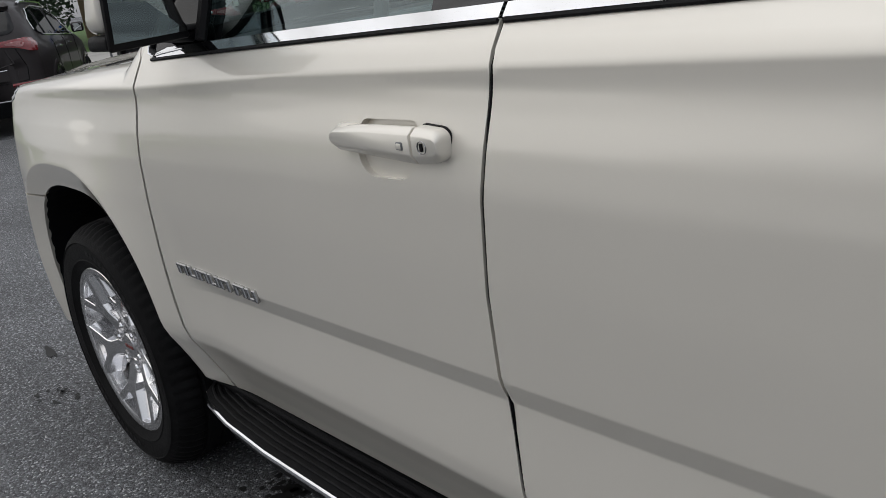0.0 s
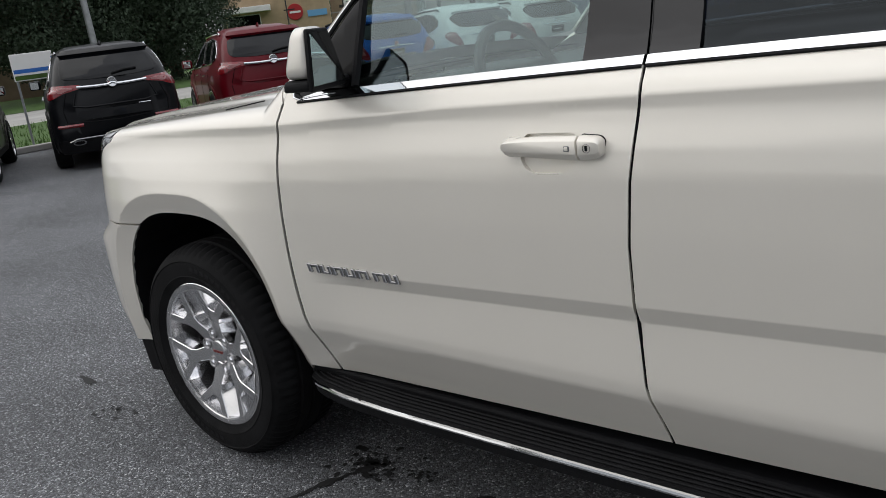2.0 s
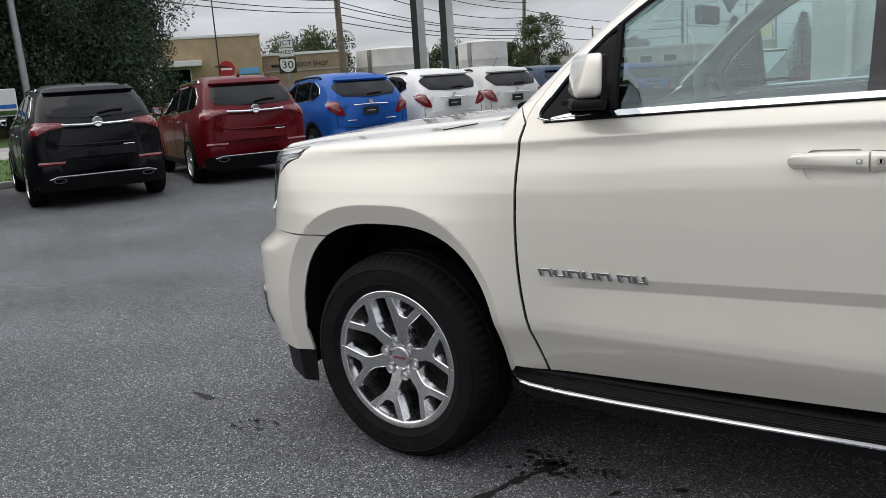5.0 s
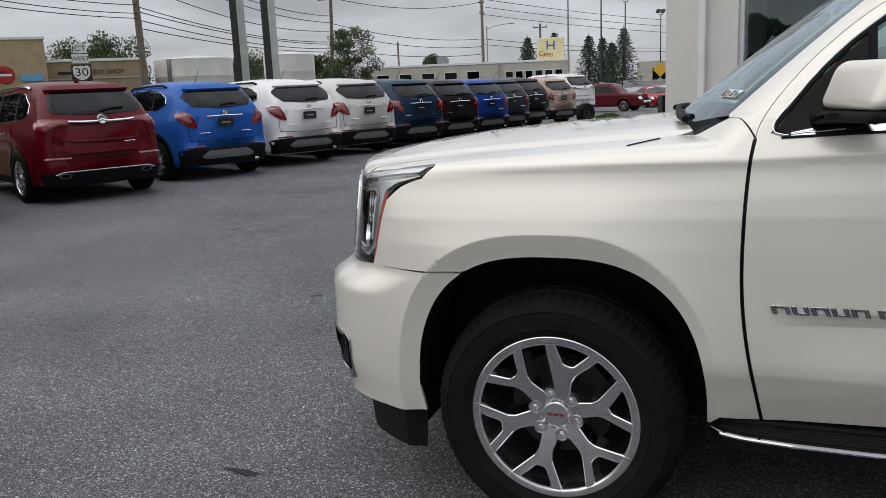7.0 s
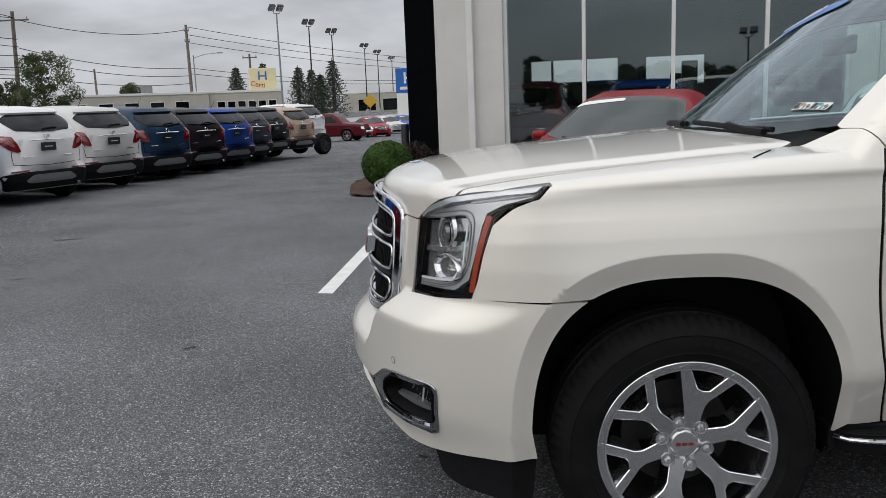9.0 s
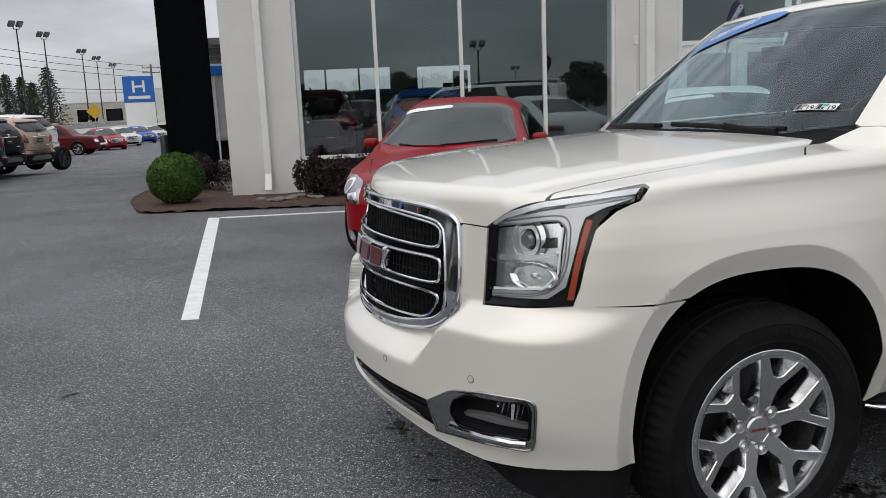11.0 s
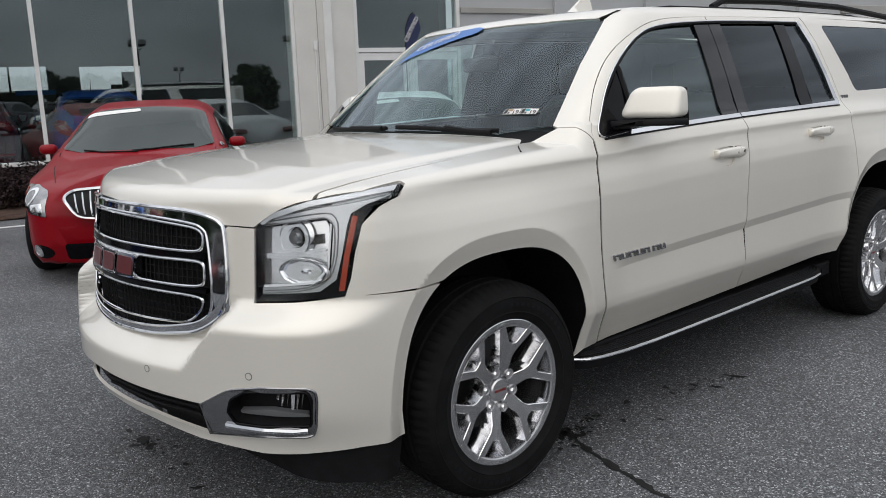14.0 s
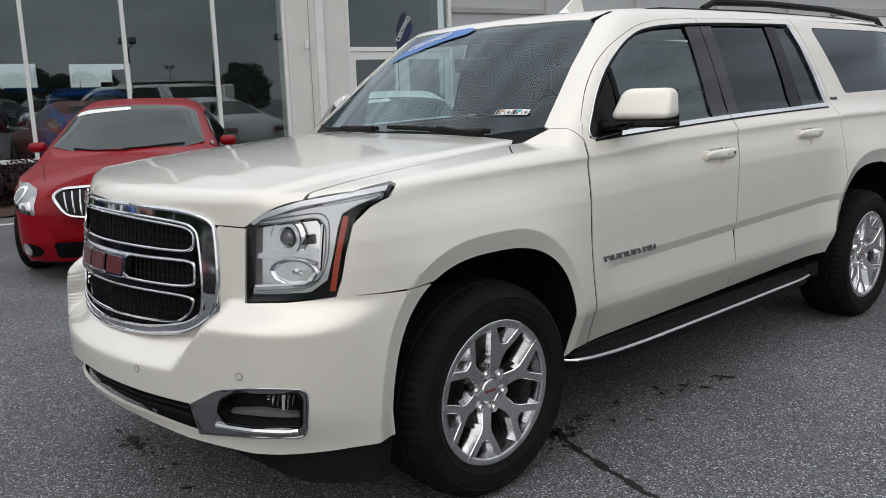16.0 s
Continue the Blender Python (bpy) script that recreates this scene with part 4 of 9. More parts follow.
SHOULDER = [[(x, 1.204 + d + float(np.interp(x, [-0.6, 0.55, 1.19, 1.71, 2.34, 3.3], [-0.02, 0.0, 0.032, 0.045, 0.058, 0.07]))) for x in np.linspace(-0.5, 3.2, 80)] for d in (0.006, -0.006, -0.022)]
BAND = [[(x, band_z(x) + d) for x in np.linspace(0.58, 2.95, 60)] for d in (0.043, 0.037, 0.003, -0.003)]


def flare_lines(i):
    cx, a, b = ARCHES[i]
    out = []
    for d in (0.0655, 0.0705):
        line = []
        for px, pz in arch_line(i, 0.395, 60):
            xr = (px - cx) * (1 + d / 0.49)
            k = 1 + d * (1 - 0.45 * float(step(0.10, 0.42, xr))) / 0.49
            line.append((cx + (px - cx) * k, 0.395 + (pz - 0.395) * k))
        out.append(line)
    return out


# fender
SEAM_Z = 0.858                                  # where the bumper meets the fender at the wheel opening
arc = [p for p in arch_line(0, 0.40, 60) if p[0] > 0 or p[1] > SEAM_Z + 0.004]
fender = toq(arc + [(0.470, 0.398), (0.610, 0.424)] + [(x - 2 * G, z) for x, z in F_SEAM if z > 0.44])
r0 = toq([A_OUT[0]])[0]
fender += [(r0[0] - 0.005, r0[1] - 0.006), (0.5305, 1.4525), (0.4985, 1.5130), (0.445, 1.520), (0.36, 1.525), (0.09, 1.482), (-0.395, 1.403), (-0.64, 1.356), (-0.655, 1.335)]
fender += [(-0.534, 1.279), (-0.390, 1.293), (-0.386, 1.262), (-0.425, 1.208), (-0.50, 1.188), (-0.561, 1.152), (-0.590, 1.07), (-0.610, 0.99), (-0.635, 0.932)]
fender += toq(dense([(-0.57, 0.8615), (-0.290, 0.8600)], 24))
panel("fender", fender, on_shoulder, PEARL, grid=0.013, both=True, lines=[toq([q for q in l if q[0] > -0.36 and q[1] > 0.45]) for l in flare_lines(0)] + [toq([q for q in l if q[0] > -0.30]) for l in SHOULDER])

# front door with its window frame
door = [(x + G, z) for x, z in F_SEAM] + [p for p in A_OUT if p[0] < 1.66] + [(1.692 - G, 1.787), (1.692 - G, 1.757)]
door += [p for p in DLO_TOP[::-1] if p[0] < 1.69] + [(0.612, 1.275), (0.66, belt(0.66))] + [(x, belt(x)) for x in (0.9, 1.2, 1.5)] + [(1.706 - G, belt(1.7))]
door += [(x - G, z) for x, z in B_SEAM[::-1][1:]]
POCKET = round_outline([(1.432, 1.1735), (1.420, 1.150), (1.420, 1.112), (1.447, 1.087), (1.535, 1.089), (1.562, 1.112), (1.566, 1.150), (1.560, 1.1755)], 0.02)
panel("front_door", door, on_side, PEARL, holes=[POCKET], grid=0.016, both=True, lines=BAND + SHOULDER)
# rear door
lip = [p for p in arch_line(1, 0.47, gap=0.012) if p[0] < 2.905 and p[1] > 0.5]
rear = [(x + G, z) for x, z in B_SEAM] + [(x, belt(x)) for x in (1.9, 2.2, 2.5, 2.78)] + [(2.805, 1.345), (2.70, 1.66), (2.63, 1.785)]
rear += [p for p in DLO_TOP[::-1] if 1.70 < p[0] < 2.62] + [(1.692 + G, 1.757), (1.692 + G, 1.787), (2.69, 1.812), (2.76, 1.68), (2.845, 1.38), (2.855, 1.25), (2.862, 1.05), (2.87, 0.86)]
rear += [p for p in lip[::-1] if p[1] < 0.80] + [(2.80, 0.492)]
POCKET_R = [(x + 0.931, z + 0.045) for x, z in POCKET]
panel("rear_door", rear, on_side, PEARL, holes=[POCKET_R], grid=0.016, both=True, lines=BAND + SHOULDER)
# quarter panel with the rearmost window
rarch = [p for p in arch_line(1, 0.44) if p[1] > 0.41]
q_win = round_outline([(2.905, 1.775), (3.085, 1.392), (4.20, 1.405), (4.10, 1.780)], 0.04)
quarter = [(4.55, 0.46), (4.58, 1.2), (4.50, 1.60), (4.42, 1.80), (3.5, 1.818), (2.70, 1.816), (2.765, 1.68), (2.85, 1.38), (2.860, 1.25), (2.867, 1.05), (2.875, 0.86)]
quarter += [p for p in rarch if p[1] > 0.47 or p[0] > 3.3]
panel("quarter_panel", quarter, on_side, PEARL, holes=[q_win], both=True, lines=flare_lines(1))
panel("quarter_window", q_win, on_side, TINTED, "dark tinted glass", grid=0.08, lift=-0.004, fold=0, both=True)
# roof side with the windscreen pillar
rail = toq([(x - 0.0013, z + 0.0017) for x, z in A_OUT] + [(3.5, 1.822), (4.42, 1.805)])
rail += [(4.42, 2.20), (3.5, 2.24), (2.4, 2.24), (1.6, 2.215), (1.25, 2.197), (1.10, 2.170), (1.02, 2.138), (0.77, 1.872), (0.500, 1.550), (0.500, 1.518), (0.533, 1.456)]
panel("roof_side", rail, on_shoulder, PEARL, both=True)
panel("pillar_trim", rail, on_shoulder, PILLAR_TRIM, "grey inner pillar trim", grid=0.06, lift=-0.022, fold=0, both=True)
# roof
roof = [(0.925, MID), (0.955, 0.7), (1.02, 0.42), (1.10, 0.372), (1.5, 0.362), (2.4, 0.358), (3.5, 0.362), (4.44, 0.38), (4.50, MID)]
panel("roof", roof, on_top, PEARL, grid=0.04, mirror=MID)
# windscreen
screen = [(0.300, MID), (0.322, 0.75), (0.385, 0.43), (0.495, 0.232), (0.77, 0.292), (1.045, 0.375), (0.985, 0.6), (0.955, MID)]
panel("windscreen", screen, on_top, WINDSCREEN, "windscreen of clear glass", grid=0.04, lift=-0.004, fold=0, mirror=MID)
# hood
hood = [(0.172, MID), (0.196, 0.80), (0.229, 0.60), (0.242, 0.50), (0.240, 0.455), (0.286, 0.345), (0.362, 0.290), (0.492, 0.182), (0.545, 0.190)]
hood += [(0.811, 0.205), (1.34, 0.240), (1.60, 0.262), (1.665, 0.30), (1.655, 0.42), (1.60, 0.75), (1.575, MID)]
panel("hood", hood, on_hood, PEARL, grid=0.016, mirror=MID)

def centre(z0, z1, n=8):
    return [(mid_w(z0 + (z1 - z0) * i / n), z0 + (z1 - z0) * i / n) for i in range(n + 1)]


GR_OUT = [(-1.753, 0.686), (-1.60, 0.702), (-1.437, 0.722), (-1.264, 0.808), (-1.277, 1.064)]
FOG_OUT = [(-1.402, 0.392), (-1.12, 0.413), (-0.886, 0.421), (-0.861, 0.437), (-0.840, 0.564), (-0.854, 0.592), (-1.083, 0.594), (-1.258, 0.574), (-1.413, 0.510)]
FOG_IN = round_outline([(-1.269, 0.500), (-1.248, 0.541), (-1.171, 0.572), (-0.887, 0.580), (-0.868, 0.555), (-0.880, 0.466), (-1.106, 0.457), (-1.238, 0.458)], 0.012)
LAMP = [(-1.120, 1.066), (-1.131, 0.842), (-0.93, 0.850), (-0.704, 0.864), (-0.659, 0.975), (-0.640, 1.05), (-0.622, 1.098), (-0.580, 1.130), (-0.484, 1.158), (-0.477, 1.193), (-0.628, 1.183), (-0.857, 1.160), (-1.042, 1.121), (-1.108, 1.085)]


def soften(pts, r):
    """An open line with each inner corner cut at the distance r."""
    out = [pts[0]]
    for a, b, c in zip(pts, pts[1:], pts[2:]):
        for q in (a, c):
            d = math.dist(q, b)
            k = min(0.4, r / d)
            out.append((b[0] + (q[0] - b[0]) * k, b[1] + (q[1] - b[1]) * k))
    return out + [pts[-1]]


FOG_OUT = soften(soften(FOG_OUT, 0.020), 0.007)
# bumper: its upper half round lamps and grille, its lip under the intake
bump = [(float(a[0] - a[1]), float(a[2])) for a in on_side(np.array([(x, z) for x, z in arch_line(0, 0.40, 60) if x < 0 and 0.41 < z < SEAM_Z - 0.002][::-1]))]
bump += [(-0.500, 0.362), (-0.669, 0.366), (-0.856, 0.362), (-1.133, 0.350), (-1.476, 0.364), (-1.80, 0.394)]
bump += centre(0.405, 0.432, 2) + [(-1.726, 0.421)] + FOG_OUT + [(-1.732, 0.519)] + centre(0.530, 0.675, 10) + GR_OUT
bump += [(-1.262, 1.072), (-1.126, 1.068), (-1.137, 0.836), (-0.93, 0.845), (-0.700, 0.861), (-0.60, 0.8595)]
lip_w = []
for l in flare_lines(0):
    p = on_side(np.array([q for q in l if q[0] < -0.20 and 0.42 < q[1] < 0.85]))
    lip_w.append([(float(a[0] - a[1]), float(a[2])) for a in p])
panel("bumper", bump, on_nose, PEARL, grid=0.013, mirror=MID, lines=lip_w)
for seam in (F_SEAM, B_SEAM):
    for far in (False, True):
        p = on_side(np.array(seam))
        p = p - body_normal(p) * 0.0070
        p = p * (1, -1, 1) + (0, 2 * MID, 0) if far else p
        part("door_seal", tube_bm([tuple(a) for a in p], 0.0048, 6), GLOSS_BLACK, big_suv, "", True)


def surf(pts, to3d=None, lift=0.0):
    """Points on the body for 2D places, lifted off it."""
    p = (to3d or on_nose)(np.array(pts, float))
    return p + body_normal(p) * lift


def flip_y(p):
    return p * (1, -1, 1) + (0, 2 * MID, 0)


def bar(name, pts, r, mat, parent, label="", to3d=None, lift=0.0, mirror=False, loop=False, flat=1.0, seg=8):
    """A bar laid along the body; mirror: continued over the centre line; loop: closed."""
    p = surf(pts, to3d, lift)
    if mirror:
        p = np.vstack([p, flip_y(p)[::-1]])
    if loop:
        p = np.vstack([p, p[:2]])
    return part(name, tube_bm([tuple(a) for a in p], r, seg, not loop, flat), mat, parent, label, True)


def gsurf(pts, lift=0.0):
    p = on_grille(np.array(pts, float))
    return p + grille_normal(p) * lift


def mid_g(z):
    return float(grille_x(np.array([MID]), np.array([z]))[0] - MID)


def centre_g(z0, z1, n=8):
    return [(mid_g(z0 + (z1 - z0) * i / n), z0 + (z1 - z0) * i / n) for i in range(n + 1)]


def eased(pts, n=2):
    """An open line with its corners cut n times."""
    for _ in range(n):
        q = [pts[0]]
        for (a, b), (c, d) in zip(pts, pts[1:]):
            q += [(a * 0.75 + c * 0.25, b * 0.75 + d * 0.25), (a * 0.25 + c * 0.75, b * 0.25 + d * 0.75)]
        pts = q + [pts[-1]]
    return pts


# grille: chrome frame, black mesh, three openings with bright rims
grille = new("grille")
grille.parent = big_suv
gr_top = [(-1.277, 1.064), (-1.300, 1.083), (-1.337, 1.098), (-1.472, 1.118), (-1.75, 1.123)]
gr_in = [(-1.747, 0.714), (-1.58, 0.730), (-1.432, 0.753), (-1.344, 0.806), (-1.366, 1.040), (-1.392, 1.062), (-1.439, 1.077), (-1.70, 1.092)]
frame_pts = centre_g(0.675, 0.704, 2)[:1] + GR_OUT[:-1] + gr_top + centre_g(1.124, 1.094, 2) + gr_in[::-1] + centre_g(0.704, 0.704, 1)[:1]
panel("frame", frame_pts, on_grille, CHROME, "polished chrome frame", grille, normal=grille_normal, grid=0.02, lift=0.005, fold=0.05, mirror=MID)
back = centre_g(0.69, 1.11, 10) + [(-1.472, 1.10), (-1.33, 1.08), (-1.30, 1.05), (-1.29, 0.815), (-1.437, 0.735), (-1.75, 0.70)]
panel("backing", back, on_grille, BLACK_PLASTIC, "", grille, normal=grille_normal, grid=0.03, lift=-0.055, fold=0, mirror=MID)
for nm, line, r_ in (("frame_edge", [(mid_g(0.675), 0.678)] + GR_OUT[:-1] + gr_top + [(mid_g(1.124), 1.124)], 0.0075), ("frame_lip", [(mid_g(0.704), 0.704)] + gr_in + [(mid_g(1.094), 1.094)], 0.0060)):
    p = gsurf(eased(line), lift=0.002)
    part(nm, tube_bm([tuple(a) for a in np.vstack([p, flip_y(p)[::-1]])], r_, 8, False), CHROME, grille, "", True)
webs = bmesh.new()
for k in range(24):                              # upright webs of the mesh
    wv = -1.34 - k * 0.030
    lo = 0.70 + max(0, (wv + 1.437) * 0.5 if wv > -1.437 else 0)
    p = gsurf([(wv, lo + (1.085 - lo) * i / 10) for i in range(11)], lift=-0.022)
    if p[:, 1].max() > MID + 0.01:
        continue
    for q in (p, flip_y(p)):
        add_tube(webs, [tuple(a) for a in q], 0.0028, 4, False)
for k in range(15):
    z = 0.715 + k * 0.026
    p = gsurf([(wv, z) for wv in np.linspace(-1.36 if z > 0.80 else -1.36 - (0.80 - z) * 1.3, mid_g(z), 16)], lift=-0.024)
    add_tube(webs, [tuple(a) for a in np.vstack([p, flip_y(p)[::-1]])], 0.0028, 4, False)
part("mesh", webs, BLACK_PLASTIC, grille)
LOOPS = [([(-1.815, 1.084), (-1.475, 1.068), (-1.41, 1.056), (-1.394, 1.036), (-1.401, 1.000), (-1.425, 0.988), (-1.48, 0.985), (-1.819, 0.988)], 1.086, 0.988),
         ([(-1.732, 0.955), (-1.464, 0.957), (-1.405, 0.952), (-1.394, 0.938), (-1.397, 0.890), (-1.415, 0.875), (-1.522, 0.871), (-1.825, 0.874)], 0.956, 0.875),
         ([(-1.95, 0.845), (-1.658, 0.845), (-1.430, 0.842), (-1.404, 0.824), (-1.428, 0.790), (-1.480, 0.758), (-1.530, 0.748), (-1.678, 0.742), (-1.92, 0.738)], 0.846, 0.737)]
for pts, zt, zb in LOOPS:
    half = eased([(mid_g(zt), zt)] + pts + [(mid_g(zb), zb)])
    p = gsurf(half, lift=-0.001)
    ring = np.vstack([p, flip_y(p)[::-1][1:-1], p[:2]])
    part("rim", tube_bm([tuple(a) for a in ring], 0.0058, 8, False), CHROME, grille, "", True)
for za, zb in ((0.982, 0.962), (0.868, 0.852)):
    p = [(mid_g(za), za), (-1.6, za), (-1.39, za), (-1.39, zb), (-1.6, zb), (mid_g(zb), zb)]
    panel("crossbar", p, on_grille, GLOSS_BLACK, "", grille, normal=grille_normal, grid=0.02, lift=0.0, fold=0.03, mirror=MID)
# maker's mark: three plain red blocks with bright edges
emb = new("emblem")
emb.parent = grille
emb["label"] = "red plastic emblem blocks with chrome rims"
for k, (wa, wb) in enumerate(((-0.215, -0.080), (-0.066, 0.066), (0.080, 0.215))):
    for lift, mat, nm, d in ((0.016, CHROME, "edge", 0.0), (0.018, EMBLEM_RED, "face", 0.010)):
        o = [(MID + wa * 0.92 + d, 0.874 + d), (MID + wb * 0.92 - d, 0.874 + d), (MID + wb * 0.92 - d, 0.955 - d), (MID + wa * 0.92 + d, 0.955 - d)]
        notch = round_outline(o, 0.012)
        bm = bmesh.new()
        vs = [bm.verts.new((float(grille_x(np.array([a]), np.array([0.915]))[0]) - lift + (b - 0.915) * 0.16, a, b)) for a, b in notch]
        f = bm.faces.new(vs)
        g = bmesh.ops.extrude_face_region(bm, geom=[f])
        bmesh.ops.translate(bm, verts=[v for v in g["geom"] if isinstance(v, bmesh.types.BMVert)], vec=(0.03, 0, 0))
        bmesh.ops.recalc_face_normals(bm, faces=bm.faces[:])
        part(nm, bm, mat, emb)

# headlamps
def headlamp(far):
    lamp = new("headlamp")
    lamp.parent = big_suv

    def lp(name, o, mat, label="", lift=0.0, fold=0.006, holes=(), grid=0.02, to=lamp):
        uv, tris = fill_2d(o, holes, grid)
        me = skin_mesh(uv, tris, on_nose, body_normal, mat, lift, fold)
        return put(name, mirrored(me, MID) if far else me, to, label)

    lp("lens", LAMP, LENS, "clear lamp lens", 0.0, 0, grid=0.03).visible_shadow = False
    lp("housing", LAMP, GLOSS_BLACK, "gloss black housing", -0.060, 0, grid=0.03)
    lp("wall", LAMP, GLOSS_BLACK, "", -0.004, 0.056, holes=[[(a + (-0.90 - a) * 0.035, b + (1.0 - b) * 0.035) for a, b in LAMP]], grid=0.03)
    guide = [(-0.500, 1.186), (-0.628, 1.176), (-0.857, 1.152), (-1.045, 1.118), (-1.104, 1.082), (-0.79, 1.104), (-0.757, 1.082), (-0.775, 0.948), (-0.842, 0.897), (-1.110, 0.884),
             (-1.112, 0.864), (-0.83, 0.876), (-0.752, 0.912), (-0.722, 0.990), (-0.697, 1.075), (-0.678, 1.115), (-0.60, 1.142), (-0.505, 1.165)]
    lp("light_guide", guide, DARK_LAMP, "silver light guide band", -0.020, 0.03)
    lp("brow", [(-0.490, 1.190), (-0.628, 1.180), (-0.857, 1.157), (-1.040, 1.118), (-1.100, 1.086), (-1.085, 1.080), (-1.040, 1.100), (-0.857, 1.140), (-0.628, 1.165), (-0.500, 1.174)], DARK_LAMP, "silver upper edge of the lamp", -0.002, 0.02)
    lp("strip", [(-0.512, 1.180), (-0.63, 1.168), (-0.76, 1.150), (-0.765, 1.142), (-0.62, 1.158), (-0.515, 1.170)], LED, "", -0.016, 0.004)
    lp("strip", [(-0.764, 1.085), (-0.782, 0.950), (-0.846, 0.902), (-1.10, 0.886), (-1.10, 0.893), (-0.849, 0.909), (-0.790, 0.954), (-0.772, 1.087)], LED, "", -0.016, 0.004)
    lp("amber_reflector", [(-0.672, 1.108), (-0.648, 1.106), (-0.690, 0.98), (-0.716, 0.877), (-0.742, 0.877), (-0.712, 0.99)], AMBER, "amber side reflector", -0.012, 0.012)
    bowl = [(-1.116, 1.070), (-0.80, 1.098), (-0.783, 1.080), (-0.788, 0.952), (-0.852, 0.898), (-1.120, 0.880)]
    lp("reflector", bowl, CHROME_LAMP, "bright reflector bowl", -0.044, 0.0)
    lp("divider", [(-1.105, 0.990), (-0.90, 1.000), (-0.80, 1.015), (-0.80, 1.000), (-0.90, 0.986), (-1.105, 0.974)], CHROME_LAMP, "", -0.03, 0.04)
    for (wv, z), r, nm in (((-0.955, 1.043), 0.040, "projector"),):
        p = surf([(wv, z)], lift=-0.045)[0]
        n = body_normal(surf([(wv, z)]))[0]
        n = (n + np.array((-1.1, -0.2, 0))) / np.linalg.norm(n + np.array((-1.1, -0.2, 0)))
        q = Vector(n).to_track_quat("-Y", "Z").to_matrix().to_4x4()
        for nm2, prof, mat in (("shroud", [(r * 1.75, 0.004), (r * 1.42, -0.004), (r * 1.40, 0.01)], CHROME_LAMP), ("cup", [(r * 1.45, -0.012), (r * 1.25, 0.0), (r * 1.0, 0.012), (r * 0.80, 0.0)], CHROME_LAMP), ("ring", [(r * 0.84, 0.0), (r * 0.80, -0.006), (r * 0.72, 0.002)], GLOSS_BLACK),
                               ("bulb", [(0.0, -0.018), (r * 0.45, -0.015), (r * 0.75, 0.0), (r * 0.78, 0.012)], LENS_BALL)):
            bm = lathe_bm(prof, 28)
            bmesh.ops.transform(bm, matrix=Matrix.Translation(p) @ q, verts=bm.verts[:])
            if far:
                bmesh.ops.transform(bm, matrix=Matrix.Translation((0, 2 * MID, 0)) @ Matrix.Diagonal((1, -1, 1, 1)), verts=bm.verts[:])
                bmesh.ops.reverse_faces(bm, faces=bm.faces[:])
            part(nm + "_" + nm2, bm, mat, lamp, "", True)
    # low-beam cup: a wide faceted bowl with a bulb shield
    p = surf([(-0.905, 0.937)], lift=-0.046)[0]
    n = body_normal(surf([(-0.905, 0.937)]))[0] + np.array((-0.5, 0.0, 0.0))
    q = Matrix.Translation(p) @ Vector(n / np.linalg.norm(n)).to_track_quat("-Y", "Z").to_matrix().to_4x4() @ Matrix.Diagonal((1.25, 1.0, 0.60, 1.0))
    for nm, prof, seg, mat in (("low_beam_bowl", [(0.070, -0.024), (0.064, -0.020), (0.052, 0.0), (0.036, 0.013), (0.018, 0.020), (0.0, 0.021)], 10, CHROME), ("low_beam_rim", [(0.075, -0.012), (0.073, -0.022), (0.070, -0.025)], 28, CHROME_LAMP), ("bulb_shield", [(0.0, -0.014), (0.012, -0.012), (0.016, 0.0), (0.015, 0.018)], 12, CHROME_LAMP)):
        bm = lathe_bm(prof, seg)
        bmesh.ops.transform(bm, matrix=q, verts=bm.verts[:])
        if far:
            bmesh.ops.transform(bm, matrix=Matrix.Translation((0, 2 * MID, 0)) @ Matrix.Diagonal((1, -1, 1, 1)), verts=bm.verts[:])
            bmesh.ops.reverse_faces(bm, faces=bm.faces[:])
        part(nm, bm, mat, lamp, "faceted chrome reflector" if nm == "low_beam_bowl" else "", seg > 12)
    for line in ([(-1.085, 1.079), (-0.94, 1.092), (-0.80, 1.108), (-0.768, 1.096), (-0.748, 1.072), (-0.764, 0.945), (-0.838, 0.890), (-1.10, 0.876)],
                 [(-1.06, 1.092), (-0.90, 1.112), (-0.775, 1.122), (-0.742, 1.104), (-0.733, 1.07), (-0.752, 0.942), (-0.832, 0.884), (-1.108, 0.868)],
                 [(-0.52, 1.176), (-0.64, 1.162), (-0.78, 1.146), (-0.95, 1.118)]):
        q = surf(eased(line), lift=-0.019)
        part("groove", tube_bm([tuple(a) for a in (flip_y(q) if far else q)], 0.0022, 5, True), GREY_PLASTIC, lamp, "", True)
    lp("black_insert", [(-0.875, 1.052), (-0.81, 1.056), (-0.81, 1.025), (-0.875, 1.022)], GLOSS_BLACK, "", -0.030, 0.02)
    return lamp


headlamp(False)
headlamp(True)

